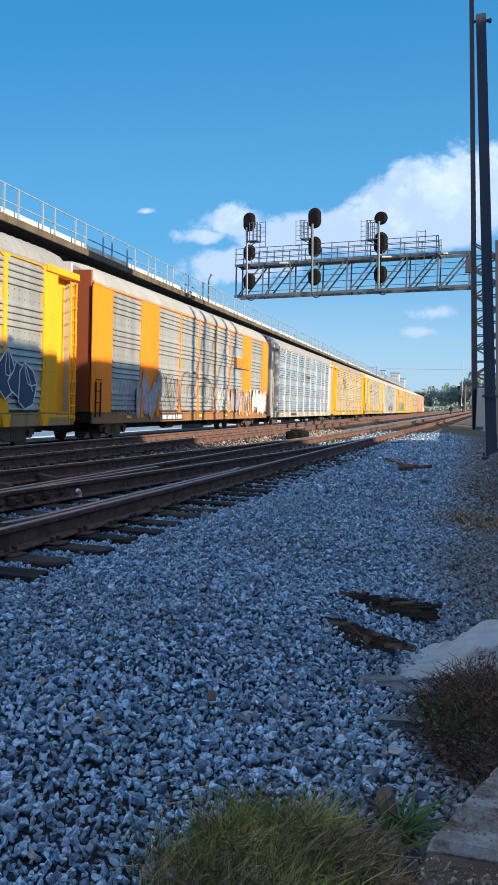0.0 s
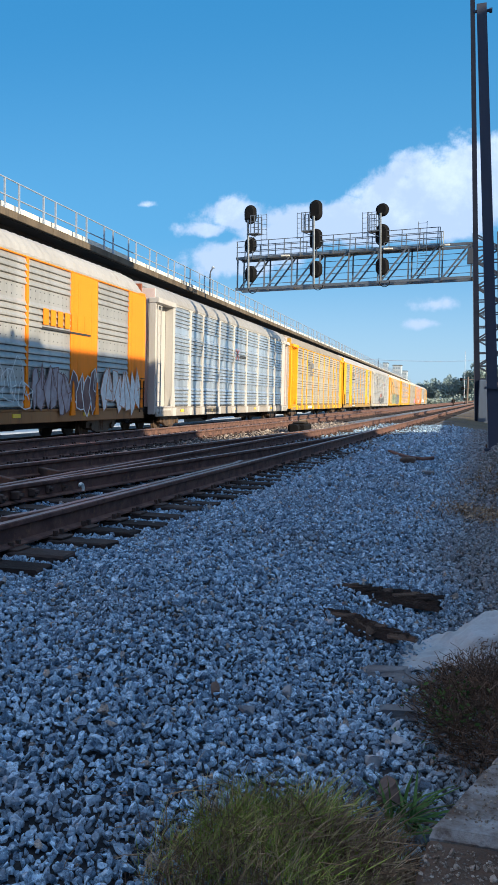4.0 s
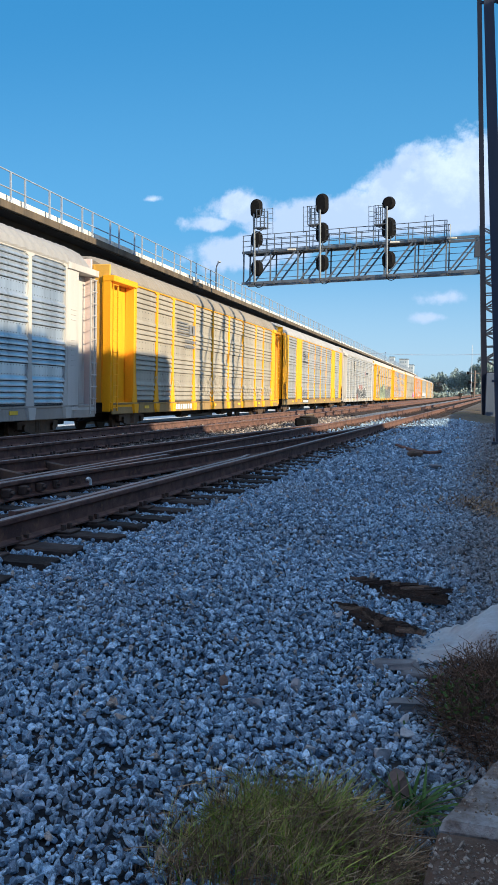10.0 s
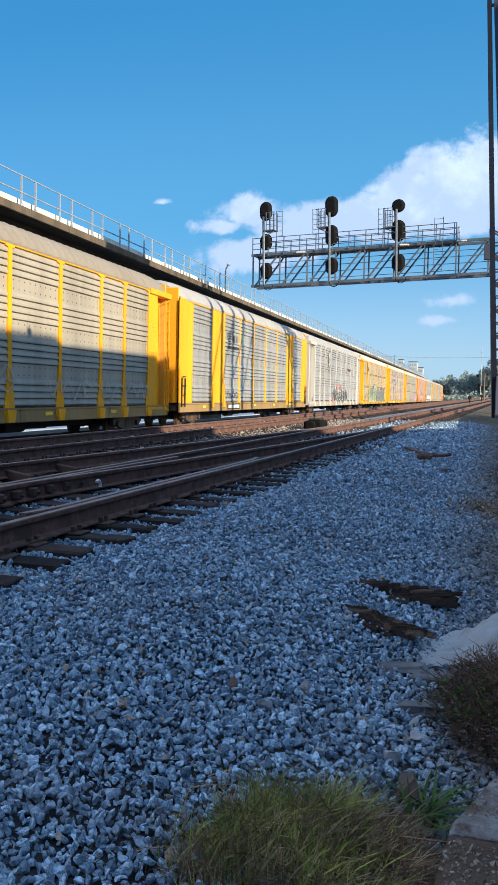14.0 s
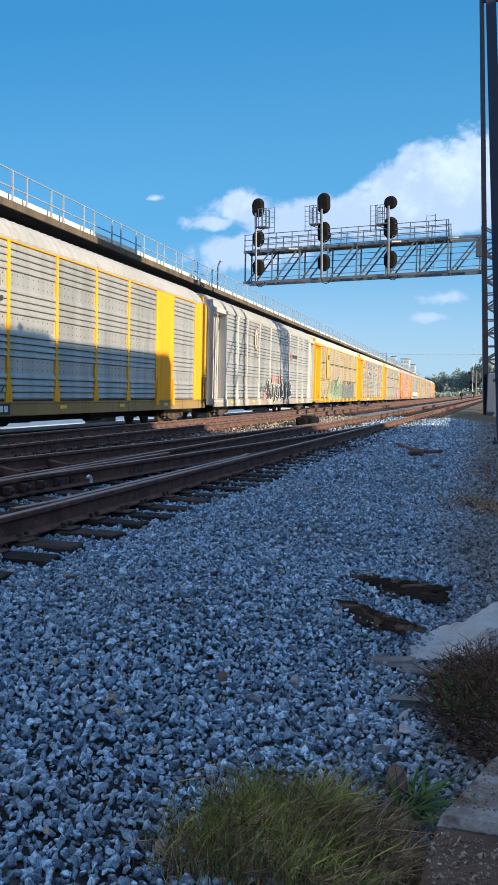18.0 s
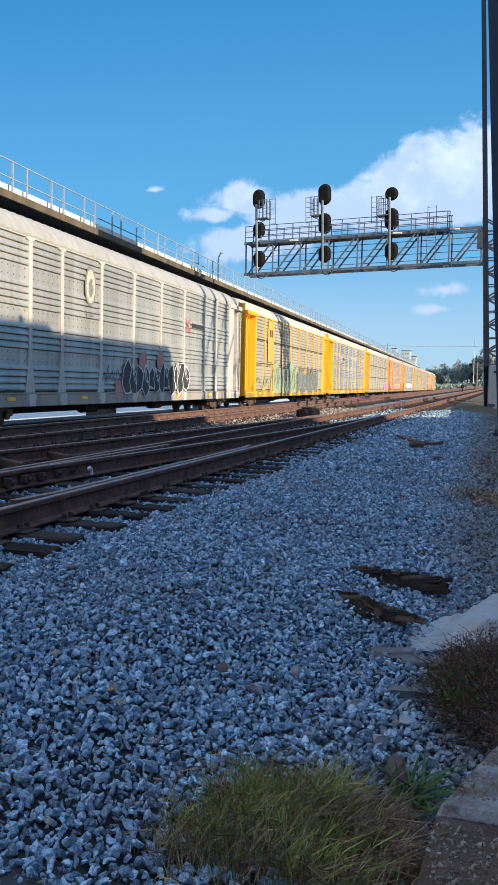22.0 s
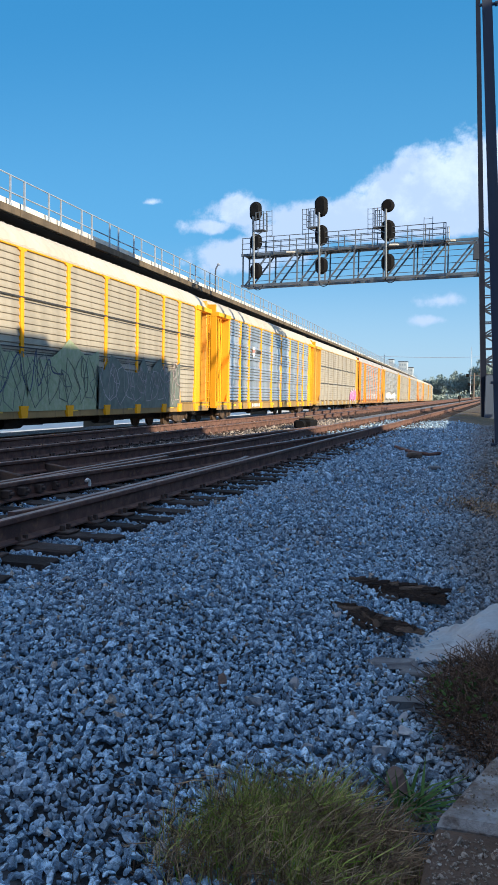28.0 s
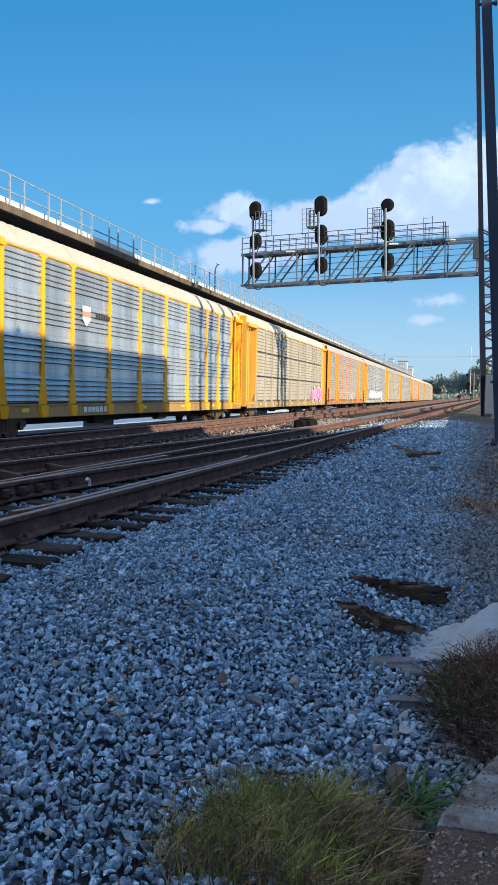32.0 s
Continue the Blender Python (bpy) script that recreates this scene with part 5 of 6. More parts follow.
def grass():
    rnd = random.Random(3)
    s = Shape()
    # place, height, share of green
    clumps = [(-0.74, 2.30, 0.10, 0.7), (-0.66, 2.42, 0.14, 1.0), (-0.60, 2.52, 0.15, 1.0), (-0.62, 2.30, 0.13, 0.6), (-0.52, 2.44, 0.15, 0.25), (-0.50, 2.58, 0.14, 0.5), (-0.42, 2.56, 0.17, 1.0),
              (-0.38, 2.64, 0.14, 0.8), (-0.36, 2.46, 0.16, 0.35), (-0.30, 2.58, 0.15, 0.2), (-0.25, 2.46, 0.15, 0.1), (-0.20, 2.58, 0.11, 0.1), (-0.16, 2.44, 0.13, 0.08), (-0.46, 2.34, 0.14, 0.9),
              (-0.34, 2.32, 0.14, 0.7), (-0.22, 2.34, 0.12, 0.15), (-0.12, 2.36, 0.10, 0.1), (-0.72, 2.18, 0.12, 0.3), (-0.56, 2.20, 0.13, 0.4), (-0.40, 2.20, 0.13, 0.5), (-0.25, 2.22, 0.12, 0.3)]
    dry = Shape()
    for cx, cy, h, green in clumps:
        for shape, n, lean in ((s, int(250 * green), 0.42), (dry, int(270 - 170 * green), 0.6)):
            spots = [(rnd.gauss(cx, 0.052), rnd.gauss(cy, 0.050)) for _ in range(n)]
            blades(shape, spots, rnd, h * 1.28, lean * rnd.uniform(0.5, 1.5), 0.00145)
    thin = [(rnd.uniform(-1.05, -0.08), rnd.uniform(2.05, 2.85)) for _ in range(230)]
    blades(dry, thin, rnd, 0.10, 1.9, 0.0014)
    long = [(rnd.uniform(-0.70, -0.10), rnd.uniform(2.25, 2.65)) for _ in range(190)]
    blades(dry, long, rnd, 0.23, 0.8, 0.0013)
    bent = [(rnd.uniform(-0.45, -0.10), rnd.uniform(2.3, 2.6)) for _ in range(26)]
    blades(dry, bent, rnd, 0.22, 2.6, 0.0026)
    tagged(new("grass", raw(s, "grass", M["grass"])), "tufts of green grass at the ballast's edge", "grass", kind="stuff")
    tagged(new("dry_grass", raw(dry, "dry_grass", M["straw"])), "tangled dry brown grass at the ballast's edge", "grass", kind="stuff")
    ground_cover = Shape()
    blades(ground_cover, [(rnd.gauss(-0.42, 0.20), rnd.gauss(2.36, 0.15)) for _ in range(2200)], rnd, 0.05, 2.2, 0.004)
    tagged(new("thatch", raw(ground_cover, "thatch", M["dry"])), "matted dead grass on the soil", "grass", kind="stuff")
    weeds = Shape()
    for cx, cy, n in ((0.10, 10.9, 420), (0.42, 10.5, 520), (0.75, 10.9, 420), (0.60, 12.4, 260), (-0.35, 9.6, 60), (0.2, 13.6, 160)):
        blades(weeds, [(rnd.gauss(cx, 0.20), rnd.gauss(cy, 0.28)) for _ in range(n)], rnd, 0.12, 1.4, 0.007)
    tagged(new("dry_weeds", raw(weeds, "dry_weeds", M["straw"])), "low patch of dry brown weeds on the stony ground", "weeds", kind="stuff")
    rnd = random.Random(8)
    w = thing("weed", "small broad-bladed green weed beside the concrete kerb", "weed", at=(0, 0, 0))
    s = Shape()
    blades(s, [(rnd.gauss(-0.14, 0.03), rnd.gauss(2.80, 0.04)) for _ in range(46)], rnd, 0.17, 1.2, 0.0075)
    part("leaves", raw(s, "leaves", M["grass_green"]), None, w)
    s = Shape()
    blades(s, [(-0.17, 2.78), (-0.16, 2.8)], rnd, 0.16, 1.6, 0.006)
    part("dry_leaves", raw(s, "dry_leaves", M["dry"]), None, w, "dead straw-coloured blades")


grass()


def bush():
    """A low tangle of dry stems with a few green leaves."""
    rnd = random.Random(12)
    b = thing("bush", "low dry brown bush with a few green leaves beside the kerb", "bush", at=(0.31, 3.84, ground_z(0.31, 3.84)))
    s = Shape()
    for _ in range(2600):
        a, r = rnd.uniform(0, 6.283), rnd.random() ** 0.5
        x, y = 0.50 * r * math.cos(a), 0.80 * r * math.sin(a)
        h = 0.42 * (1 - 0.75 * r * r) * rnd.uniform(0.35, 1.05)
        p = Vector((x * 0.75, y * 0.75, 0.03 + 0.5 * h * rnd.random()))
        d = Vector((rnd.gauss(x, 0.35), rnd.gauss(y, 0.35), rnd.gauss(0.55, 0.4))).normalized()
        for _ in range(3):
            q = p + d * rnd.uniform(0.04, 0.10)
            q.z = min(max(q.z, 0.01), 0.47 - 0.5 * (q.x ** 2 + q.y ** 2))
            s.tube(p, q, 0.0015, 3)
            d = (d + Vector((rnd.gauss(0, 0.6), rnd.gauss(0, 0.6), rnd.gauss(-0.1, 0.5)))).normalized()
            p = q
    part("stem_tangle", raw(s, "stem_tangle", M["dry"]), None, b)
    s = Shape()
    for _ in range(7000):
        a, r = rnd.uniform(0, 6.283), rnd.random() ** 0.5
        x, y = 0.50 * r * math.cos(a), 0.80 * r * math.sin(a)
        z = 0.43 * (1 - 0.8 * r * r) * rnd.uniform(0.3, 1.05)
        c, e = Vector((rnd.gauss(0, 1), rnd.gauss(0, 1), rnd.gauss(0, 1))).normalized(), Vector((rnd.gauss(0, 1), rnd.gauss(0, 1), rnd.gauss(0, 1))).normalized()
        o = Vector((x, y, z))
        c, e = c * rnd.uniform(0.005, 0.012), e * 0.003
        s.add([o - c, o + e, o + c, o - e], [(0, 1, 2, 3)])
    part("dead_leaves", raw(s, "dead_leaves", M["dry"]), None, b, "withered brown leaves")
    s = Shape()
    for _ in range(240):
        x, y, z = rnd.gauss(-0.30, 0.09), rnd.gauss(-0.12, 0.16), rnd.uniform(0.06, 0.24)
        o = Vector((x, y, z))
        c, e = Vector((rnd.gauss(0, 1), rnd.gauss(0, 1), rnd.gauss(0, 0.6))).normalized() * 0.014, Vector((rnd.gauss(0, 1), rnd.gauss(0, 1), rnd.gauss(0, 1))).normalized() * 0.008
        s.add([o - c, o + e, o + c, o - e], [(0, 1, 2, 3)])
    part("green_leaves", raw(s, "green_leaves", M["grass_green"]), None, b, "small green leaves")


bush()

# ---- rotten sleepers, sheet, kerb and litter ----
M["slate"] = material("dark_slate", (0.16, 0.165, 0.175), 0.85, 0, (0.11, 0.11, 0.12), 14, 90, 0.5, spread=0.15)
M["rotten"] = material("rotten_wood", (0.018, 0.012, 0.010), 0.9, 0, (0.038, 0.025, 0.019), 7, 60, 0.9, (0.11, 0.08, 0.06), 0.35, spread=0.1)
M["rotten_pale"] = material("bleached_wood", (0.13, 0.095, 0.072), 0.9, 0, (0.06, 0.043, 0.033), 9, 70, 0.9, (0.10, 0.07, 0.05), 0.5, spread=0.1)
M["plastic"] = material("dirty_white_plastic", (0.40, 0.405, 0.42), 0.45, 0, (0.31, 0.305, 0.305), 5, 40, 0.35, (0.36, 0.32, 0.28), 0.4, bump_scale=16, dist=0.02)
M["kerb"] = material("mossy_kerb_concrete", (0.098, 0.062, 0.040), 0.92, 0, (0.060, 0.036, 0.022), 5, 70, 0.9, (0.15, 0.12, 0.10), 0.4)
M["kerb_pale"] = material("chipped_kerb_concrete", (0.095, 0.063, 0.042), 0.92, 0, (0.30, 0.305, 0.31), 6.5, 60, 0.9, (0.055, 0.036, 0.024), 0.8)


def splinter(a, b, wide, high, seed, n=26):
    """A rotted length of timber: an uneven, hollowed bar from a to b."""
    s, rnd = Shape(), random.Random(seed)
    a, b = Vector(a), Vector(b)
    d = b - a
    side = Vector((-d.y, d.x, 0)).normalized()
    ring = [(-1, 0), (-0.97, 0.45), (-0.8, 0.85), (-0.55, 0.7), (-0.35, 0.98), (-0.05, 0.8), (0.2, 1.0), (0.5, 0.72), (0.75, 0.9), (0.98, 0.5), (1, 0)]
    m = len(ring)
    groove = [rnd.uniform(0.75, 1.15) for _ in ring]
    cut = [(rnd.uniform(0, 0.10), rnd.uniform(0.90, 1.0)) for _ in ring]
    for i in range(n + 1):
        t = i / n
        for k, (x, z) in enumerate(ring):
            tt = min(max(t, cut[k][0]), cut[k][1])
            o = a + d * tt + side * 0.01 * math.sin(7 * t + seed)
            w = 1 + 0.18 * noise.noise((t * 5 + seed, k * 0.8, 0.5))
            h = groove[k] * (1 + 0.30 * noise.noise((t * 6 + seed, k * 0.7, 3.1)) + 0.26 * noise.noise((t * 30 + seed, k * 1.9, 5.1)))
            s.v.append(tuple(o + side * x * wide / 2 * w + Vector((0, 0, z * high * h))))
    s.f = [(i * m + j, i * m + (j + 1) % m, (i + 1) * m + (j + 1) % m, (i + 1) * m + j) for i in range(n) for j in range(m)] + [tuple(range(m)), tuple(n * m + j for j in range(m))]
    s.k = [0] * len(s.f)
    return s


def rotten_timber():
    z = ground_z(-0.5, 5.8) + 0.02
    t = thing("rotten_sleeper", "split rotten wooden sleeper lying on the ballast", "timber", at=(0.015, -0.17, -0.02))
    for i, (o, h, w, a, b) in enumerate(((0.05, 0.070, 0.04, 0.14, 0.97), (0.02, 0.058, 0.035, 0.0, 0.9), (-0.015, 0.066, 0.03, 0.26, 0.99), (-0.045, 0.050, 0.035, 0.08, 0.98), (-0.07, 0.035, 0.03, 0.42, 1.0))):
        part("beam_strand", splinter((-0.94 + 0.86 * a, 5.98 - 0.2 * a + o, z), (-0.94 + 0.86 * b, 5.98 - 0.2 * b + o, z + 0.005), w, h, 1 + i, 60), M["rotten"], t)
    part("bleached_top", splinter((-0.66, 5.97, z + 0.052), (-0.12, 5.83, z + 0.052), 0.06, 0.026, 4), M["rotten_pale"], t, "pale splintered top")
    part("inner_piece", splinter((-0.80, 5.70, z), (-0.40, 5.74, z), 0.12, 0.035, 9), M["rotten"], t)
    for i in range(9):
        x = -0.86 + 0.075 * i + 0.02 * math.sin(7 * i)
        part("splinter", splinter((x, 5.95 - 0.017 * i + 0.03 * math.sin(3 * i), z + 0.05), (x + 0.2, 5.92 - 0.017 * i + 0.04 * math.cos(5 * i), z + 0.08), 0.03, 0.022, 50 + i, 10), M["rotten_pale"] if i % 3 == 0 else M["rotten"], t)
    u = thing("rotten_sleeper", "crumbling splintered length of old timber on the ballast", "timber", at=(0.02, -0.20, -0.012))
    for i, (o, h, w) in enumerate(((0.0, 0.045, 0.022), (0.05, 0.035, 0.02), (-0.05, 0.03, 0.02), (0.025, 0.055, 0.018), (-0.025, 0.04, 0.02), (0.075, 0.025, 0.018))):
        part("splinter", splinter((-0.82 + o * 0.5, 5.36 + o, z), (-0.31 + o * 0.6 - 0.05 * i, 4.88 + o + 0.03 * i, z), w, h * 0.9, 20 + i, 50), M["rotten_pale"] if i in (3, 5) else M["rotten"], u)
    for i in range(10):
        t0 = 0.07 * i
        part("splinter", splinter((-0.82 + 0.7 * t0, 5.38 - 0.6 * t0 + 0.04 * math.sin(4 * i), z + 0.02), (-0.64 + 0.7 * t0, 5.22 - 0.6 * t0 + 0.03 * math.cos(6 * i), z + 0.05), 0.03, 0.028, 70 + i, 10), M["rotten_pale"] if i % 4 == 1 else M["rotten"], u)


rotten_timber()


def sheet():
    """A crumpled plastic sheet drawn over a low heap."""
    nx, ny = 56, 44
    s = Shape()
    for lay in (0, 1):
        for j in range(ny + 1):
            for i in range(nx + 1):
                a, b = i / nx, j / ny
                x = -0.27 + 1.35 * a
                y = 4.42 + 0.55 * a + (0.42 + 1.0 * a) * b
                mound = 0.04 + 0.41 * smooth(0.0, 0.75, a) * math.sin(math.pi * min(b * 0.85 + 0.12, 1.0)) ** 0.7
                edge = min(a * 6, (1 - b) * 6, 1) * min(1.0, b * 5 + 0.2)
                fold = 0.05 * noise.noise((x * 5, y * 3, 1)) + 0.03 * abs(noise.noise((x * 14, y * 8, 2))) + 0.07 * abs(noise.noise((x * 5 + y * 4, y * 1.5, 5))) - 0.04
                s.v.append((x + 0.02 * noise.noise((a * 9, b * 9, 7)), y + 0.03 * noise.noise((a * 8, b * 8, 9)), ground_z(x, y) + 0.015 + mound * edge + fold * edge - 0.004 * lay))
    w, m = nx + 1, (nx + 1) * (ny + 1)
    for j in range(ny):
        for i in range(nx):
            q = (j * w + i, j * w + i + 1, (j + 1) * w + i + 1, (j + 1) * w + i)
            s.f += [q, tuple(m + k for k in reversed(q))]
    rim = [i for i in range(w)] + [j * w + nx for j in range(1, ny + 1)] + [ny * w + i for i in range(nx - 1, -1, -1)] + [j * w for j in range(ny - 1, 0, -1)]
    s.f += [(rim[i], rim[(i + 1) % len(rim)], m + rim[(i + 1) % len(rim)], m + rim[i]) for i in range(len(rim))]
    s.k = [0] * len(s.f)
    thing("plastic_sheet", "crumpled dirty white plastic sheet over a low heap", "plastic sheet", shape=s, mats=(M["plastic"],)).data.shade_smooth()
    rnd = random.Random(5)
    for x, y, w, d, h, r in ((-0.33, 4.28, 0.24, 0.09, 0.035, 0.1), (-0.18, 4.22, 0.22, 0.10, 0.04, -0.15), (-0.22, 3.76, 0.18, 0.09, 0.05, 0.12), (-0.02, 4.12, 0.2, 0.1, 0.04, 0.3)):
        q = Shape().box(-w / 2, w / 2, -d / 2, d / 2, 0, h, c=0.012)
        q.v = [(a + rnd.uniform(-0.012, 0.012), b + rnd.uniform(-0.012, 0.012), c + rnd.uniform(-0.006, 0.006)) for a, b, c in q.v]
        ob = thing("flat_stone", "flat grey slab of broken stone", "stone", "flat stones", at=(x, y, ground_z(x, y) + 0.012), shape=q, mats=(M["slate"],))
        ob.rotation_euler = (0.05, -0.06, r)


sheet()


def prism(points, z0, z1, c=0.015):
    """An upright block on a many-cornered plan, with a worn upper edge."""
    n, s = len(points), Shape()
    cx, cy = sum(p[0] for p in points) / n, sum(p[1] for p in points) / n
    for z, k in ((z0, 0), (z1 - c, 0), (z1, c)):
        for x, y in points:
            l = math.hypot(x - cx, y - cy)
            s.v.append((x - (x - cx) / l * k, y - (y - cy) / l * k, z))
    s.f = [tuple(range(n - 1, -1, -1)), tuple(range(2 * n, 3 * n))] + [(r * n + i, r * n + (i + 1) % n, (r + 1) * n + (i + 1) % n, (r + 1) * n + i) for r in (0, 1) for i in range(n)]
    s.k = [0] * len(s.f)
    return s


def kerb():
    rnd = random.Random(4)
    top = -0.30

    def edge(a, b, n):
        return [(a[0] + (b[0] - a[0]) * i / n + rnd.uniform(-0.006, 0.006), a[1] + (b[1] - a[1]) * i / n + rnd.uniform(-0.006, 0.006)) for i in range(n)]

    k = thing("concrete_kerb", "old concrete kerb with exposed aggregate and moss", "kerb")
    near = edge((-0.115, 1.55), (-0.052, 2.47), 9) + edge((-0.052, 2.47), (0.62, 2.44), 8) + [(0.62, 2.44), (0.62, 1.55)]
    part("near_block", prism(near, -0.62, top, 0.02), M["kerb"], k, "brown kerb block with pebbles showing")
    far = edge((-0.045, 2.49), (0.17, 3.10), 7) + edge((0.17, 3.10), (0.75, 4.0), 7) + [(1.1, 4.0), (1.1, 2.46)]
    part("far_block", prism(far, -0.62, top + 0.012, 0.025), M["kerb_pale"], k, "chipped pale kerb block")
    shapes, faces = rock_set(10, 1, 7)
    rng = np.random.default_rng(2)
    n = 2600
    p = np.column_stack([rng.uniform(-0.06, 0.55, n), rng.uniform(1.7, 2.42, n), np.full(n, top + 0.0005)])
    p = p[p[:, 0] > -0.10 + (p[:, 1] - 1.7) * 0.07]
    tagged(scatter("pebbles", p, rng.uniform(0.002, 0.0085, len(p)) * np.where(rng.random(len(p)) < 0.05, 2.0, 1.0), shapes, faces, 3, M["pebble"], parent=k), kind="stuff")
    n = 2400
    p = np.column_stack([rng.uniform(0.0, 0.7, n), rng.uniform(2.55, 3.6, n), np.full(n, top + 0.012)])
    p = p[p[:, 0] > -0.03 + (p[:, 1] - 2.49) * 0.36]
    tagged(scatter("chips", p, rng.uniform(0.002, 0.009, len(p)), shapes, faces, 6, M["pebble"], parent=k), kind="stuff")


kerb()


def litter():
    c = thing("cable", "bent rusty cable end lying on the ballast", "cable", at=(-1.05, 16.8, ground_z(-1.05, 16.8) + 0.06))
    pts = [(-0.42, 1.1, 0.05), (-0.2, 0.55, 0.03), (0.0, 0.1, 0.02), (0.12, -0.3, 0.03), (0.35, -0.42, 0.02), (0.55, -0.3, 0.04)]
    part("strand", Shape().pipe(pts, 0.035), M["rail"], c)
    part("pale_end", Shape().box(-0.14, 0.14, -0.11, 0.11, 0.0, 0.11, c=0.03), M["rotten_pale"], c, "pale broken end piece", at=(0.10, -0.9, -0.03))
    for x, y, r in ((-0.52, 14.4, 0.3),):
        b = thing("brick", "loose grey broken brick on the ballast", "brick", "loose bricks", at=(x, y, ground_z(x, y) + 0.03), shape=Shape().box(-0.1, 0.1, -0.05, 0.05, 0, 0.06, c=0.012), mats=(M["slate"],))
        b.rotation_euler = (0.1, 0.05, r)
    m = thing("switch_machine", "black switch machine with a pale pipe between the tracks", "switch machine", at=(-5.0, 26.2, -0.21))
    part("housing", Shape().box(-0.28, 0.28, -0.55, 0.55, 0.0, 0.26, c=0.04), M["black"], m)
    part("motor_cover", Shape().tube((0, -0.95, 0.14), (0, -0.5, 0.14), 0.13, 12), M["black"], m)
    part("cover", Shape().box(-0.2, 0.2, -0.2, 0.4, 0.255, 0.32, c=0.03), M["under"], m)
    part("pipe", Shape().pipe([(-0.1, 0.3, 0.34), (0.05, 0.85, 0.35), (0.12, 0.93, 0.2), (0.2, 0.95, 0.0)], 0.03, 8), M["concrete"], m, "short pale pipe")
    part("throw_rod", Shape().bar((0.2, 0.1, 0.06), (1.7, 0.1, 0.06), 0.05), M["plate"], m)
    w = thing("paper_scrap", "small white curved scrap caught on the rail bolts", "scrap", at=(-4.17, 8.6, -0.12))
    s = Shape().pipe([(0.05, 0.06 * math.cos(i * 0.45 - 0.4), 0.06 * math.sin(i * 0.45 - 0.4)) for i in range(7)], 0.018)
    part("strip", s, M["ink_white"], w)


litter()

# ---- distance ----
M["bark"] = material("bark", (0.11, 0.085, 0.065), 0.9, 0, (0.07, 0.055, 0.045), 4, 30, 0.6)
# leaf tones paled and blued to carry the haze of distance
M["leaf"] = blade_material("hazed_tree_leaves", ((0.20, 0.26, 0.25), (0.22, 0.285, 0.265), (0.25, 0.31, 0.29), (0.28, 0.33, 0.31)))
M["tower_wall"] = material("pale_blue_facade", (0.40, 0.45, 0.50), 0.7, 0, (0.35, 0.40, 0.45), 0.1, 1, 0)
# glass lightened so that distance haze sits in its colour
M["glass_far"] = material("haze_paled_window", (0.26, 0.31, 0.36), 0.3, 0.0, None, 2, 10, 0)
M["glass_dark"] = material("dark_window_glass", (0.05, 0.07, 0.09), 0.12, 0.2, None, 2, 10, 0)
M["car_white"] = material("white_vehicle_paint", (0.78, 0.78, 0.77), 0.3, 0, (0.72, 0.72, 0.71), 2, 20, 0)
M["wood_pole"] = material("weathered_pole_wood", (0.20, 0.16, 0.13), 0.9, 0, (0.14, 0.11, 0.09), 2, 20, 0.4, streak=True)


def tree(name_label, height, spread, seed):
    """A trunk with limbs and a broken crown of leaf clumps."""
    rnd = random.Random(seed)
    t = thing("tree", name_label, "tree", "trees behind the tracks")
    trunk = Shape()
    trunk.tube((0, 0, -0.6), (0.1, 0, height * 0.35), 0.32, 8, 0.2).tube((0.1, 0, height * 0.35), (0.2, 0.1, height * 0.75), 0.2, 7, 0.07)
    tips = [Vector((0.2, 0.1, height * 0.78))]
    for _ in range(11):
        a, z = rnd.uniform(0, 6.283), height * rnd.uniform(0.25, 0.65)
        q = Vector((math.cos(a) * spread * rnd.uniform(0.35, 0.8), math.sin(a) * spread * rnd.uniform(0.35, 0.8), z + height * rnd.uniform(0.08, 0.28)))
        trunk.tube((0.1, 0, z), q, 0.10, 5, 0.03)
        tips.append(q)
    part("trunk", trunk, M["bark"], t)
    s = Shape()
    for tip in tips:
        for _ in range(4):
            c = tip + Vector((rnd.gauss(0, spread * 0.2), rnd.gauss(0, spread * 0.2), rnd.gauss(0, height * 0.06)))
            r = spread * rnd.uniform(0.18, 0.34)
            for _ in range(46):
                d = Vector((rnd.gauss(0, 1), rnd.gauss(0, 1), rnd.gauss(0, 0.75)))
                o = c + d.normalized() * r * rnd.uniform(0.55, 1.05)
                a = Vector((rnd.gauss(0, 1), rnd.gauss(0, 1), rnd.gauss(0, 1))).normalized() * rnd.uniform(0.25, 0.5)
                b = Vector((rnd.gauss(0, 1), rnd.gauss(0, 1), rnd.gauss(0, 1))).normalized() * rnd.uniform(0.2, 0.35)
                s.add([o - a, o + b, o + a, o - b], [(0, 1, 2, 3)])
    part("crown", raw(s, "crown", M["leaf"]), None, t)
    return t


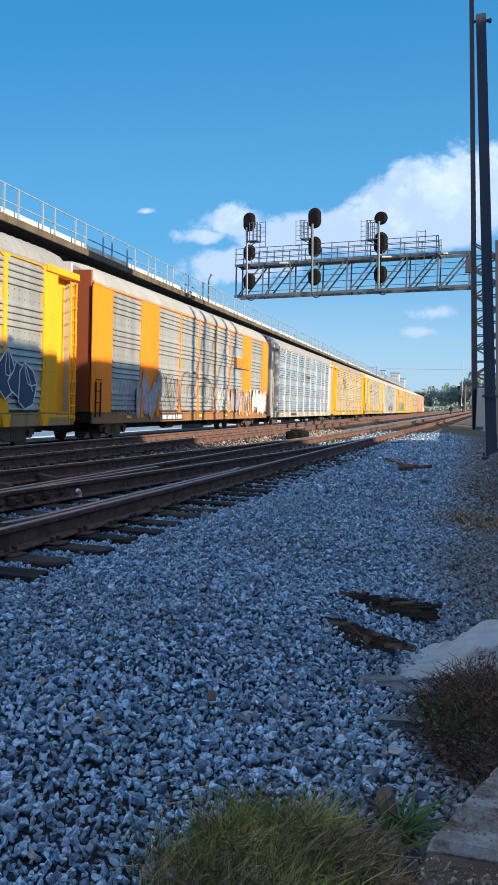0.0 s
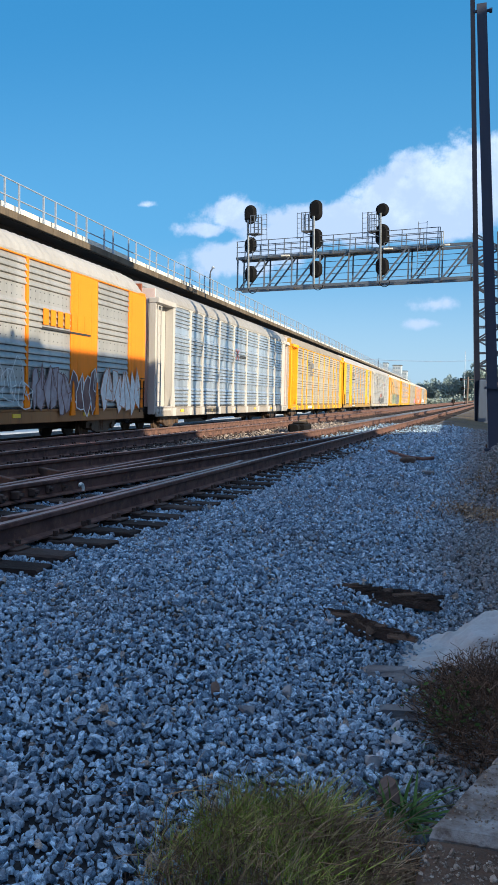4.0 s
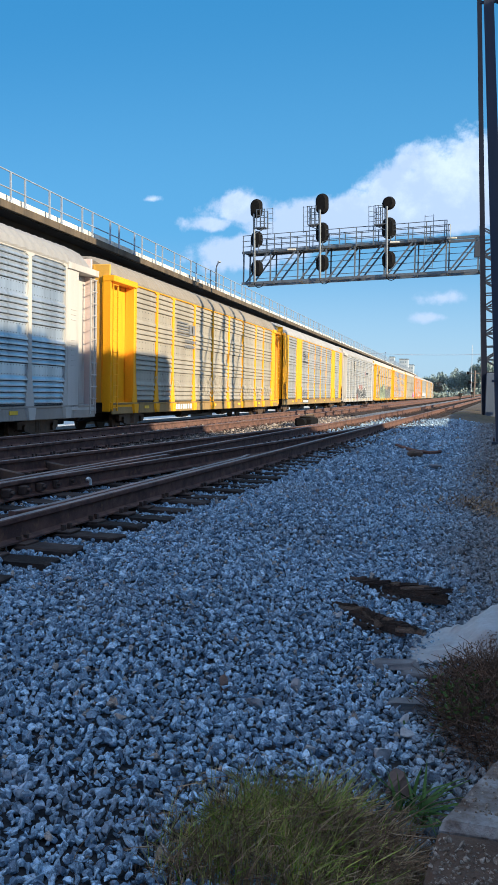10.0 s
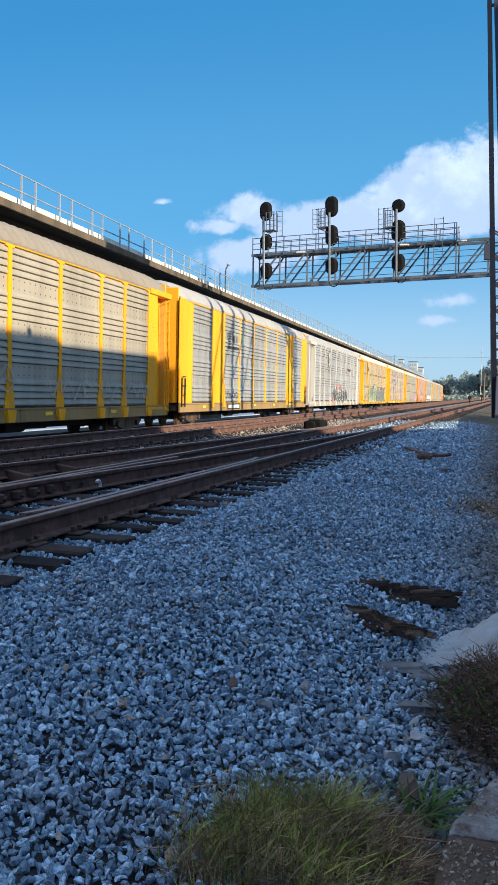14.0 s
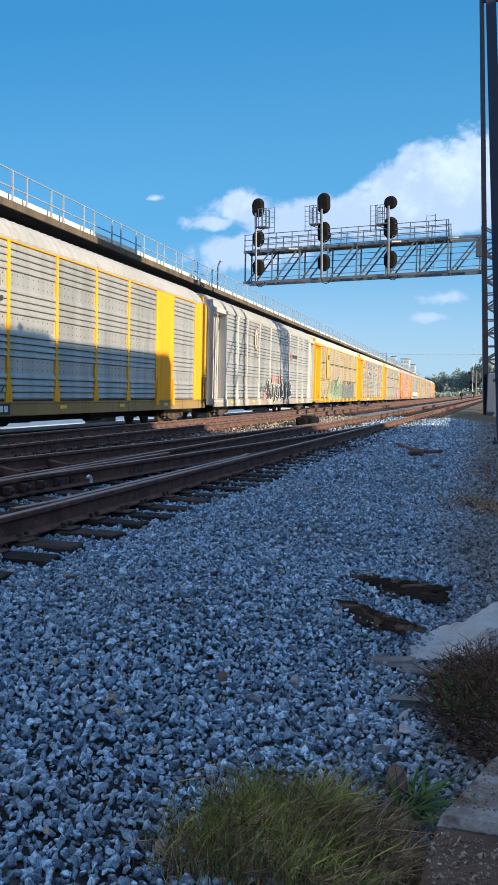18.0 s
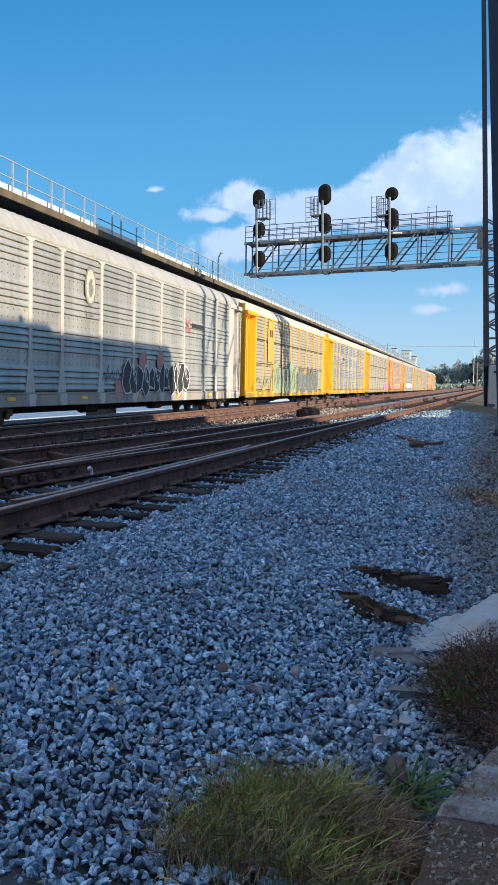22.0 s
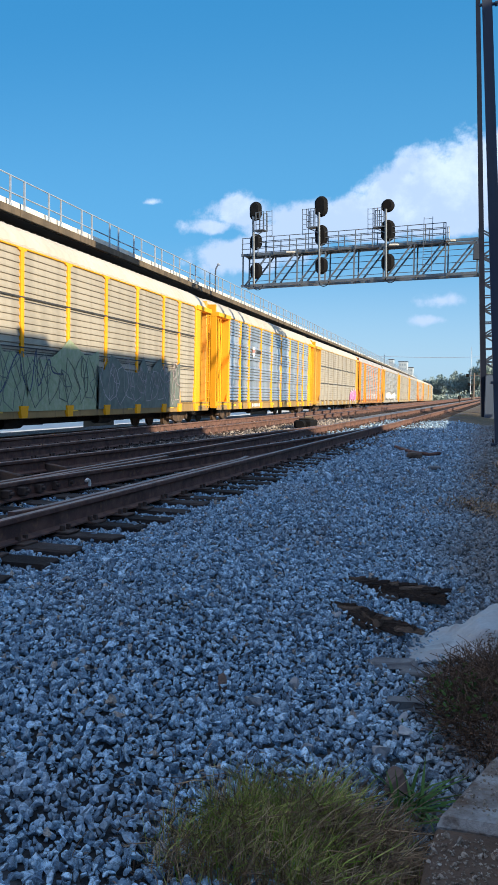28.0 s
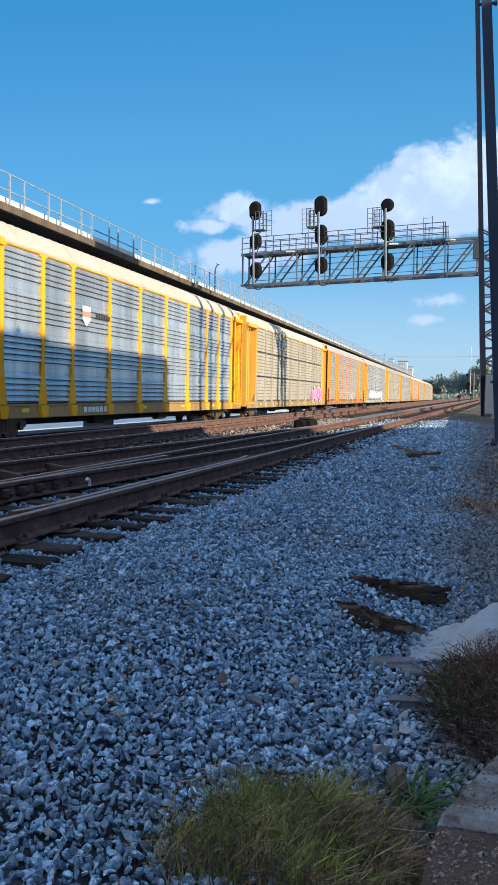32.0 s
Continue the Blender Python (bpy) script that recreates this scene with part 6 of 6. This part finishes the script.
def far_side():
    rnd = random.Random(21)
    base = [tree("dark green leafy tree behind the tracks", 7.8, 4.2, 1), tree("dark green spreading tree behind the tracks", 9.4, 5.0, 2), tree("tall green tree on the rise behind the tracks", 11.4, 4.8, 3)]
    spots = [(-17.0, 345, 1), (-13.5, 352, 0), (-24, 372, 1), (-9.5, 340, 1), (-6.0, 356, 2), (-2.5, 346, 1), (0.5, 338, 2), (3.6, 344, 2), (6.6, 332, 2), (9.5, 340, 1), (13, 336, 2), (-28, 395, 0),
             (-20.5, 362, 0), (17, 330, 1), (21, 345, 2), (-11.5, 368, 2), (-4.0, 372, 2), (2.0, 366, 2), (8.0, 362, 2)]
    first = set()
    for x, y, k in spots:
        z = ground_z(x, y) + (2.6 * smooth(-6, 8, x))
        if k not in first:
            first.add(k)
            base[k].location, base[k].rotation_euler = (x, y, z), (0, 0, rnd.uniform(0, 6))
        else:
            copy_thing(base[k], pose(x, y, z, 0, 0, rnd.uniform(0, 360)))
    # wooded rise under the trees
    s = Shape()
    for _ in range(15000):
        x, y = rnd.uniform(-32, 28), rnd.uniform(322, 352)
        z = ground_z(x, y) + rnd.uniform(0, 2.8 + 1.6 * noise.noise((x * 0.25, y * 0.2, 3))) * (1.0 + 1.0 * smooth(-6, 8, x))
        o = Vector((x, y, z))
        a = Vector((rnd.gauss(0, 1), rnd.gauss(0, 1), rnd.gauss(0, 1))).normalized() * 0.5
        b = Vector((rnd.gauss(0, 1), rnd.gauss(0, 1), rnd.gauss(0, 1))).normalized() * 0.4
        s.add([o - a, o + b, o + a, o - b], [(0, 1, 2, 3)])
    tagged(new("undergrowth", raw(s, "undergrowth", M["leaf"])), "dark scrub along the foot of the wood", "scrub", kind="stuff")
    for x, y, w, h, d in ((-48.6, 640.0, 6.5, 24.4, 10), (-44.2, 655.0, 4.2, 20.6, 10), (-57.5, 640.0, 3.6, 26.0, 8)):
        b = thing("office_building", "pale blue-grey office block far behind the viaduct", "building", "far office blocks", at=(x, y, -0.8))
        part("wall", Shape().box(-w / 2, w / 2, -d / 2, d / 2, 0, h, c=0.1), M["tower_wall"], b)
        part("roof", Shape().box(-w / 2 - 0.2, w / 2 + 0.2, -d / 2 - 0.2, d / 2 + 0.2, h, h + 0.5, c=0.1), M["concrete_dark"], b)
        win = Shape().box(-0.55, 0.55, -0.08, 0.02, -0.75, 0.75).mesh("window", M["glass_far"])
        for k in range(int(h / 3.2)):
            for j in range(int(w / 1.8)):
                part("window", win, None, b, at=(-w / 2 + 1.2 + 1.8 * j, -d / 2 - 0.01, h - 2.0 - 3.2 * k))
    p = thing("utility_pole", "wooden utility pole with signal arms beside the far track", "utility pole", at=(0.75, 152.0, 0))
    part("pole", Shape().tube((0, 0, -0.7), (0, 0, 4.6), 0.17, 8, 0.13), M["wood_pole"], p)
    part("crossarm", Shape().bar((-1.3, 0, 4.1), (0.9, 0, 4.1), 0.13), M["wood_pole"], p)
    part("crossarm", Shape().bar((-1.0, 0, 2.5), (0.5, 0, 2.5), 0.12), M["wood_pole"], p)
    part("lamp_box", Shape().box(-0.25, 0.25, -0.15, 0.15, 0, 0.55, c=0.04), M["black"], p, at=(-1.15, 0, 3.85))
    part("lamp_box", Shape().box(-0.25, 0.25, -0.15, 0.15, 0, 0.55, c=0.04), M["black"], p, at=(-0.85, 0, 2.25))
    a = thing("antenna_mast", "thin steel antenna mast far down the line", "antenna mast", at=(0.2, 185.0, 0))
    part("mast", Shape().tube((0, 0, -0.7), (0, 0, 10.8), 0.09, 6, 0.05), M["galv"], a)
    part("dipole", Shape().tube((-0.3, 0, 9.8), (0.3, 0, 9.8), 0.03, 5), M["galv"], a)
    w = thing("overhead_wire", "thin dark overhead wire across the line", "wire")
    s = Shape().pipe([(-27 + 40 * i / 16, 150.0, 7.15 + 0.9 * ((i - 8) / 8) ** 2) for i in range(17)], 0.045, 5)
    part("strand", s, M["galv"], w)
    for x in (-27.0, 13.0):
        p = thing("wire_post", "wooden post carrying the overhead wire", "utility pole", "wire posts", at=(x, 150.0, 0))
        part("pole", Shape().tube((0, 0, -1.2), (0, 0, 8.1), 0.15, 8), M["wood_pole"], p)
    v = thing("pickup_truck", "white pickup truck parked beside the far tracks", "vehicle", at=(-1.7, 262.0, ground_z(-1.7, 262)))
    body = Shape().box(-2.5, 2.5, -0.9, 0.9, 0.42, 0.98, c=0.12)
    part("body", body, M["car_white"], v)
    part("cab", Shape().box(-0.6, 1.1, -0.8, 0.8, 0.96, 1.55, c=0.16), M["car_white"], v)
    part("side_window", Shape().box(-0.42, 0.92, -0.82, -0.78, 1.08, 1.42, c=0.01), M["glass_dark"], v)
    tyre = Shape().tube((0, -0.12, 0), (0, 0.12, 0), 0.36, 14).mesh("wheel", M["black"])
    for x in (-1.55, 1.55):
        for y in (-0.82, 0.82):
            part("wheel", tyre, None, v, at=(x, y, 0.36))
    for x, y, h in ((-1.05, 98.0, 0.95), (0.3, 128.0, 1.1)):
        m = thing("marker_post", "short dark marker post beside the track", "post", "marker posts", at=(x, y, ground_z(x, y)), shape=Shape().box(-0.07, 0.07, -0.07, 0.07, 0, h, c=0.015).box(-0.2, 0.2, -0.02, 0.0, h - 0.35, h + 0.05, c=0.008), mats=(M["under"],))
    hut = thing("equipment_cabinet", "grey-pink trackside equipment cabinet behind the signal mast", "cabinet", at=(1.7, 56.0, -0.55))
    part("body", Shape().box(-0.75, 0.75, -0.5, 0.5, 0, 2.6, c=0.04), M["pink_end"], hut)
    part("door", Shape().box(-0.6, 0.6, -0.53, -0.49, 0.15, 2.4, c=0.01), M["pink_end"], hut)
    part("roof", Shape().box(-0.85, 0.85, -0.6, 0.6, 2.6, 2.7, c=0.03), M["galv"], hut)


far_side()

# ---- lettering and spray paint on the cars ----
FACE = HALF + 0.020


def up(z):
    """Heights on the side panels, as shares of a standard panel."""
    return z if z < 1.12 else SILL1 + (z - 1.12) * (EAVE - SILL1) / 4.01


def plate(y0, y1, z0, z1, x=FACE):
    """A thin painted bar on the side of a car."""
    return Shape().box(x - 0.004, x, y0, y1, up(z0), up(z1))


def blob(s, pts, x):
    """A filled flat outline on the side of a car."""
    n = len(pts)
    pts = [(y, up(z)) for y, z in pts]
    cy, cz = sum(p[0] for p in pts) / n, sum(p[1] for p in pts) / n
    s.add([(x, y, z) for y, z in pts] + [(x, cy, cz)] + [(x - 0.004, y, z) for y, z in pts], [(i, (i + 1) % n, n) for i in range(n)] + [(i, (i + 1) % n, n + 1 + (i + 1) % n, n + 1 + i) for i in range(n)])


def stroke(s, pts, w, x, closed=False):
    """A painted line of width w, in one piece."""
    n, o = len(pts), len(s.v)
    pts = [(y, up(z)) for y, z in pts]
    for i in range(n):
        (a, b), (c, d) = (pts[i - 1] if i or closed else pts[0]), (pts[(i + 1) % n] if i < n - 1 or closed else pts[-1])
        l = math.hypot(c - a, d - b) or 1e-6
        ny, nz = -(d - b) / l * w / 2, (c - a) / l * w / 2
        y, z = pts[i]
        s.v += [(x, y + ny, z + nz), (x, y - ny, z - nz), (x - 0.003, y + ny, z + nz), (x - 0.003, y - ny, z - nz)]
    for i in range(n if closed else n - 1):
        p, q = o + 4 * i, o + 4 * ((i + 1) % n)
        s.f += [(p, p + 1, q + 1, q), (p, q, q + 2, p + 2), (p + 1, p + 3, q + 3, q + 1)]
        s.k += [0, 0, 0]


def bent(pts, n=4):
    """A smooth line through the corners of a stroke."""
    out = []
    for i in range(len(pts) - 1):
        p0, p1, p2, p3 = pts[max(i - 1, 0)], pts[i], pts[i + 1], pts[min(i + 2, len(pts) - 1)]
        for k in range(n):
            t = k / n
            out.append(tuple(0.5 * (2 * b + (c - a) * t + (2 * a - 5 * b + 4 * c - d) * t * t + (3 * b - a - 3 * c + d) * t ** 3) for a, b, c, d in zip(p0, p1, p2, p3)))
    return out + [pts[-1]]


def letters(car, y0, y1, z0, z1, count, fill, line, seed, label):
    """A sprayed piece: a row of overlapping jagged shards, filled and edged, or edged alone."""
    rnd = random.Random(seed)
    wide = (y1 - y0) / count
    for i in range(count * 2):
        cy, cz = y0 + wide * (i / 2 + 0.4 + rnd.uniform(-0.08, 0.08)), z0 + (z1 - z0) * (0.5 + rnd.uniform(-0.12, 0.12))
        tall, slant, n = (z1 - z0) * rnd.uniform(0.34, 0.5), rnd.uniform(-0.35, 0.35), rnd.choice((6, 7, 8))
        pts = []
        for k in range(n):
            a = 2 * math.pi * (k + rnd.uniform(-0.25, 0.25)) / n
            r = rnd.uniform(0.55, 1.1) if k % 2 else rnd.uniform(0.85, 1.2)
            dz = tall * r * math.sin(a)
            pts.append((cy + 0.42 * wide * r * math.cos(a) + slant * dz * 0.5, max(cz + dz, SILL0 + 0.10)))
        x = FACE + 0.030 + 0.0015 * i
        if fill:
            q = Shape()
            blob(q, pts, x)
            part("graffiti_fill", raw(q, "graffiti_fill", fill), None, car, label if i == 0 else "")
        q = Shape()
        stroke(q, pts, 0.05 if fill else 0.04, x + 0.0008, True)
        part("graffiti_outline", raw(q, "graffiti_outline", line), None, car, "" if fill or i else label)
        if i % 2:
            q = Shape()
            stroke(q, bent([pts[0], (cy, cz), pts[2], (cy + 0.2 * wide, cz - 0.3 * tall)], 3), 0.035, x + 0.001)
            part("graffiti_line", raw(q, "graffiti_line", line), None, car)


def scrawl(car, y0, y1, z0, z1, mat, seed, label="", w=0.045, n=26):
    """A thin looping sprayed line."""
    rnd = random.Random(seed)
    s, pts = Shape(), []
    for i in range(n):
        t = i / (n - 1)
        pts.append((y0 + (y1 - y0) * min(max(t + rnd.uniform(-0.05, 0.06), 0), 1), (z0 + z1) / 2 + (z1 - z0) / 2 * math.sin(t * n * 1.25 + rnd.uniform(-0.7, 0.7)) * rnd.uniform(0.5, 1.0)))
    stroke(s, bent(pts[::2], 5), w, FACE + 0.032)
    part("graffiti_line", raw(s, "graffiti_line", mat), None, car, label)


def bars(car, y0, y1, z0, z1, count, mat, name="lettering", x=FACE + 0.006):
    """Unreadable small lettering as short bars."""
    step = (y1 - y0) / count
    for i in range(count):
        part(name, plate(y0 + step * i + 0.12 * step, y0 + step * (i + 1) - 0.12 * step, z0, z1, x), mat, car)


M["ink_faded"] = material("faded_grey_lettering", (0.16, 0.16, 0.17), 0.7, 0, (0.24, 0.24, 0.24), 8, 50, 0)
M["ink_slate"] = material("dark_slate_green_spray_paint", (0.10, 0.125, 0.11), 0.65, 0, (0.17, 0.19, 0.165), 3, 40, 0)
M["ink_maroon"] = material("dull_maroon_spray_paint", (0.12, 0.060, 0.055), 0.7, 0, (0.20, 0.12, 0.10), 2, 40, 0)
M["ink_cloud"] = material("chalky_pale_spray_paint", (0.40, 0.36, 0.37), 0.7, 0, (0.28, 0.22, 0.23), 3, 40, 0)
M["ink_faint"] = material("faint_pale_spray_paint", (0.50, 0.45, 0.36), 0.65, 0, (0.42, 0.37, 0.28), 6, 50, 0)
M["ink_cross"] = material("weathered_red_paint", (0.46, 0.10, 0.08), 0.65, 0, (0.42, 0.2, 0.17), 8, 50, 0)
M["ink_pale_red"] = material("faded_red_spray_paint", (0.50, 0.20, 0.17), 0.65, 0, (0.42, 0.24, 0.21), 6, 50, 0)


def markings():
    a, b, c, d, e, f, g, h, i8, j, k = (TRAIN[n][0] for n in range(11))
    sx = HALF + 0.036
    letters(a, 18.6, 24.2, 1.25, 2.65, 4, M["ink_blue"], M["ink_white"], 1, "dark blue and white graffiti")
    scrawl(a, 12.0, 18.4, 1.3, 2.3, M["ink_white"], 2)
    letters(b, 6.7, 9.0, 0.95, 2.75, 2, None, M["ink_black"], 3, "thin black sprayed figures")
    letters(b, 4.0, 6.6, 0.85, 2.55, 2, M["ink_cloud"], M["ink_cloud"], 31, "chalky lavender smears")
    letters(b, 2.2, 4.4, 0.9, 2.3, 3, None, M["ink_cloud"], 32, "pale sprayed outlines")
    ring = bent([(9.5, 1.2), (9.4, 1.9), (9.7, 2.55), (10.3, 2.78), (10.9, 2.62), (11.5, 2.82), (12.2, 2.55), (12.8, 2.66), (13.6, 2.55), (14.3, 2.35), (14.6, 1.8), (14.45, 1.25), (12.0, 1.15), (9.5, 1.2)])
    q = Shape()
    stroke(q, ring[:-1], 0.06, FACE + 0.034, True)
    part("graffiti_outline", raw(q, "graffiti_outline", M["ink_maroon"]), None, b, "dull maroon sprayed outline")
    q = Shape()
    stroke(q, bent([(10.2, 1.3), (10.5, 2.1), (11.2, 2.3), (11.6, 1.7), (12.3, 2.2), (13.1, 2.3), (13.4, 1.5), (14.0, 1.9)]), 0.05, FACE + 0.034)
    part("graffiti_line", raw(q, "graffiti_line", M["ink_maroon"]), None, b)
    letters(b, 14.7, 17.8, 1.0, 2.3, 3, None, M["ink_white"], 4, "white sprayed outlines")
    letters(b, 17.9, 20.4, 0.9, 2.3, 3, M["ink_cloud"], M["ink_maroon"], 6, "pale sprayed letters with dark edges")
    letters(b, 20.5, 22.4, 0.9, 2.3, 2, M["ink_maroon"], M["ink_white"], 8, "dark sprayed letters with white edges")
    letters(b, 22.9, 26.4, 0.85, 2.45, 4, M["ink_white"], M["ink_rust"], 5, "white sprayed letters")
    part("number_plate", plate(7.0, 9.9, 0.76, 1.06, sx), M["ink_black"], b, "black lettering panel")
    bars(b, 7.1, 9.8, 0.82, 1.00, 8, M["ink_white"], x=sx + 0.004)
    bars(b, 18.7, 22.0, 3.42, 3.86, 7, M["orange"])
    part("logo_underline", plate(18.7, 22.1, 3.30, 3.36, FACE + 0.006), M["ink_black"], b)
    for p, q in (((12.62, 3.95), (13.2, 3.45)), ((12.62, 3.45), (13.2, 3.95))):
        s = Shape()
        stroke(s, [p, q], 0.11, FACE + 0.008)
        part("red_cross_bar", raw(s, "red_cross_bar", M["ink_cross"]), None, c)
    bars(c, 13.35, 14.75, 3.55, 3.68, 6, M["ink_black"])
    bars(c, 7.0, 9.2, 0.82, 1.0, 6, M["ink_black"], x=sx)
    # black emblem of bars
    for n in range(5):
        part("emblem_bar", plate(6.95, 8.35 + 0.06 * n, 4.22 - 0.12 * n, 4.27 - 0.12 * n, FACE + 0.006), M["ink_faded"], d)
    bars(d, 8.45, 9.4, 3.82, 4.22, 2, M["ink_faded"])
    bars(d, 7.9, 9.5, 3.48, 3.60, 7, M["ink_faded"])
    bars(d, 7.9, 9.3, 3.28, 3.40, 6, M["ink_faded"])
    bars(d, 6.4, 9.0, 0.80, 1.02, 8, M["ink_white"], x=sx)
    letters(d, 9.9, 14.9, 1.35, 2.30, 5, None, M["ink_faint"], 9, "faint white sprayed outline")
    scrawl(d, 4.0, 7.6, 1.3, 2.2, M["ink_faint"], 10, w=0.03)
    scrawl(d, 17.0, 20.3, 1.2, 2.1, M["ink_faint"], 11, w=0.05)
    scrawl(d, 20.6, 25.4, 1.2, 2.0, M["ink_faint"], 12, w=0.06, n=34)
    for n in range(6):
        part("emblem_bar", plate(7.0 + 0.05 * n, 7.75 - 0.04 * n, 4.24 - 0.12 * n, 4.29 - 0.12 * n, FACE + 0.006), M["ink_black"], e)
    bars(e, 8.05, 9.0, 3.92, 4.22, 2, M["ink_faded"])
    bars(e, 7.0, 9.1, 3.58, 3.70, 12, M["ink_black"])
    part("number_plate", plate(7.2, 9.45, 0.76, 1.06, sx), M["ink_black"], e, "black lettering panel")
    bars(e, 7.3, 9.35, 0.83, 1.0, 8, M["ink_white"], x=sx + 0.004)
    scrawl(e, 6.6, 9.1, 1.25, 1.7, M["ink_blue"], 13, w=0.05)
    letters(f, 11.2, 18.2, 0.88, 2.15, 6, M["ink_black"], M["ink_white"], 14, "black sprayed letters with white edges")
    for n, (y, z) in enumerate(((10.9, 1.2), (13.1, 2.15), (15.0, 2.2), (17.6, 1.2))):
        s = Shape()
        blob(s, [(y + 0.42 * math.cos(t * 0.9), z + 0.38 * math.sin(t * 0.9) * (1.3 if t % 2 else 0.8)) for t in range(7)], FACE - 0.002)
        part("graffiti_fill", raw(s, "graffiti_fill", M["ink_pale_red"]), None, f)
    for p, q in (((18.0, 4.0), (18.65, 3.45)), ((18.0, 3.45), (18.65, 4.0))):
        s = Shape()
        stroke(s, [p, q], 0.11, FACE + 0.008)
        part("red_cross_bar", raw(s, "red_cross_bar", M["ink_cross"]), None, f)
    bars(f, 18.9, 20.6, 3.68, 3.86, 8, M["ink_black"])
    s = Shape()
    blob(s, [(8.4 + 0.42 * math.cos(t * 0.449), 4.25 + 0.60 * math.sin(t * 0.449)) for t in range(14)], FACE + 0.004)
    part("oval_emblem", raw(s, "oval_emblem", M["ink_faded"]), None, f)
    s = Shape()
    blob(s, [(8.4 + 0.33 * math.cos(t * 0.449), 4.25 + 0.50 * math.sin(t * 0.449)) for t in range(14)], FACE + 0.010)
    part("oval_emblem_field", raw(s, "oval_emblem_field", M["ink_faint"]), None, f)
    s = Shape()
    blob(s, [(8.4 + (0.16 + 0.06 * math.cos(3 * t)) * math.cos(t * 0.449), 4.2 + 0.28 * math.sin(t * 0.449)) for t in range(14)], FACE + 0.015)
    part("oval_emblem_figure", raw(s, "oval_emblem_figure", M["ink_faded"]), None, f)
    bars(f, 8.1, 8.7, 3.36, 3.46, 3, M["ink_faded"])
    scrawl(f, 9.2, 11.4, 1.3, 2.0, M["ink_blue"], 15, w=0.03)
    # a long band of pale green spray with a ragged top, darker towards the tail, crossed by pale lines
    rnd = random.Random(44)
    for y0, y1, top, mat, label in ((6.6, 14.4, 2.75, "ink_green", "long pale green sprayed band"), (14.2, 22.8, 2.55, "ink_slate", "long dark slate sprayed band")):
        upper = [(y0 + (y1 - y0) * seg / 14, top + rnd.uniform(-0.45, 0.22)) for seg in range(15)]
        for seg in range(14):
            (ya, za), (yb, zb) = upper[seg], upper[seg + 1]
            q = Shape().add([(FACE + 0.027, p, up(z)) for p, z in ((ya, 0.92), (yb, 0.92), (yb, zb), (ya, za))] + [(FACE + 0.023, p, up(z)) for p, z in ((ya, 0.92), (yb, 0.92), (yb, zb), (ya, za))],
                            [(0, 1, 2, 3), (0, 1, 5, 4), (2, 3, 7, 6)])
            part("graffiti_fill", raw(q, "graffiti_fill", M[mat]), None, g, label if seg == 0 else "")
    letters(g, 6.9, 14.4, 1.0, 2.6, 6, None, M["ink_slate"], 16, "dark graffiti outlines")
    letters(g, 14.6, 22.4, 1.0, 2.5, 6, None, M["ink_cloud"], 17, "pale graffiti outlines")
    scrawl(g, 2.6, 13.0, 0.9, 2.2, M["ink_green"], 18, w=0.09, n=40)
    scrawl(g, 6.5, 12.0, 1.3, 2.6, M["ink_blue"], 19, w=0.05)
    part("logo_panel", plate(5.15, 6.7, 2.7, 5.02, FACE + 0.01), M["yellow_old"], g, "yellow logo panel")
    bars(g, 5.5, 6.4, 4.1, 4.5, 2, M["ink_black"], x=FACE + 0.016)
    for y in (0.36, 0.68):
        part("side_seam", plate(2.4, LENGTH - 2.4, 1.12 + 4.0 * y, 1.155 + 4.0 * y, FACE + 0.004), M["slot"], g)
    s = Shape()
    blob(s, [(7.1, 4.0), (7.7, 4.0), (7.7, 3.6), (7.4, 3.4), (7.1, 3.6)], FACE + 0.006)
    part("shield_emblem", raw(s, "shield_emblem", M["ink_white"]), None, h)
    part("shield_band", plate(7.1, 7.7, 3.68, 3.84, FACE + 0.012), M["ink_pale_red"], h)
    bars(h, 8.1, 9.3, 3.70, 3.84, 6, M["ink_black"])
    bars(h, 7.2, 9.4, 0.82, 1.0, 7, M["ink_white"], x=sx)
    letters(i8, 20.3, 25.2, 0.85, 2.25, 3, M["ink_pink"], M["ink_white"], 22, "pink and white graffiti")
    scrawl(j, 12.0, 19.0, 1.0, 2.0, M["ink_white"], 23, w=0.08)
    letters(k, 4.0, 20.0, 1.0, 2.3, 6, M["ink_white"], M["ink_black"], 24, "white graffiti letters")
    for y in (0.34, 0.67):
        part("side_seam", plate(2.4, LENGTH - 2.4, 1.12 + 4.0 * y, 1.155 + 4.0 * y, FACE + 0.004), M["slot"], i8)


markings()


def motions():
    """The train rolls towards the camera's left at a steady pace, and its wheels turn."""
    for i, (car, wheelsets) in enumerate(TRAIN):
        lead0 = JOINT_CD + PITCH * (i - 3) + (PITCH - LENGTH) / 2
        rows = []
        times = [0, 32] if lead0 + LENGTH < FAR_Y else [k * 1.0 for k in range(33)]
        for t in times:
            d = lead0 - SPEED * t
            a, b = along(d + 3.1), along(d + LENGTH - 3.1)
            turn = math.atan2(a[0] - b[0], b[1] - a[1])
            x, y = a[0] + 3.1 * math.sin(turn), a[1] - 3.1 * math.cos(turn)
            rows.append((t, pose(x, y, line_z(y), math.degrees(math.atan(GRADE)), 0, math.degrees(turn))))
        walk(car, rows)
        for w in wheelsets:
            if not 0 <= i <= 9:
                continue
            steps = 290
            at = w.location.copy()
            walk(w, [(32.0 * k / steps, pose(at.x, at.y, at.z, math.degrees(SPEED * 32.0 * k / steps / 0.42), 0, 0)) for k in range(steps + 1)])


motions()
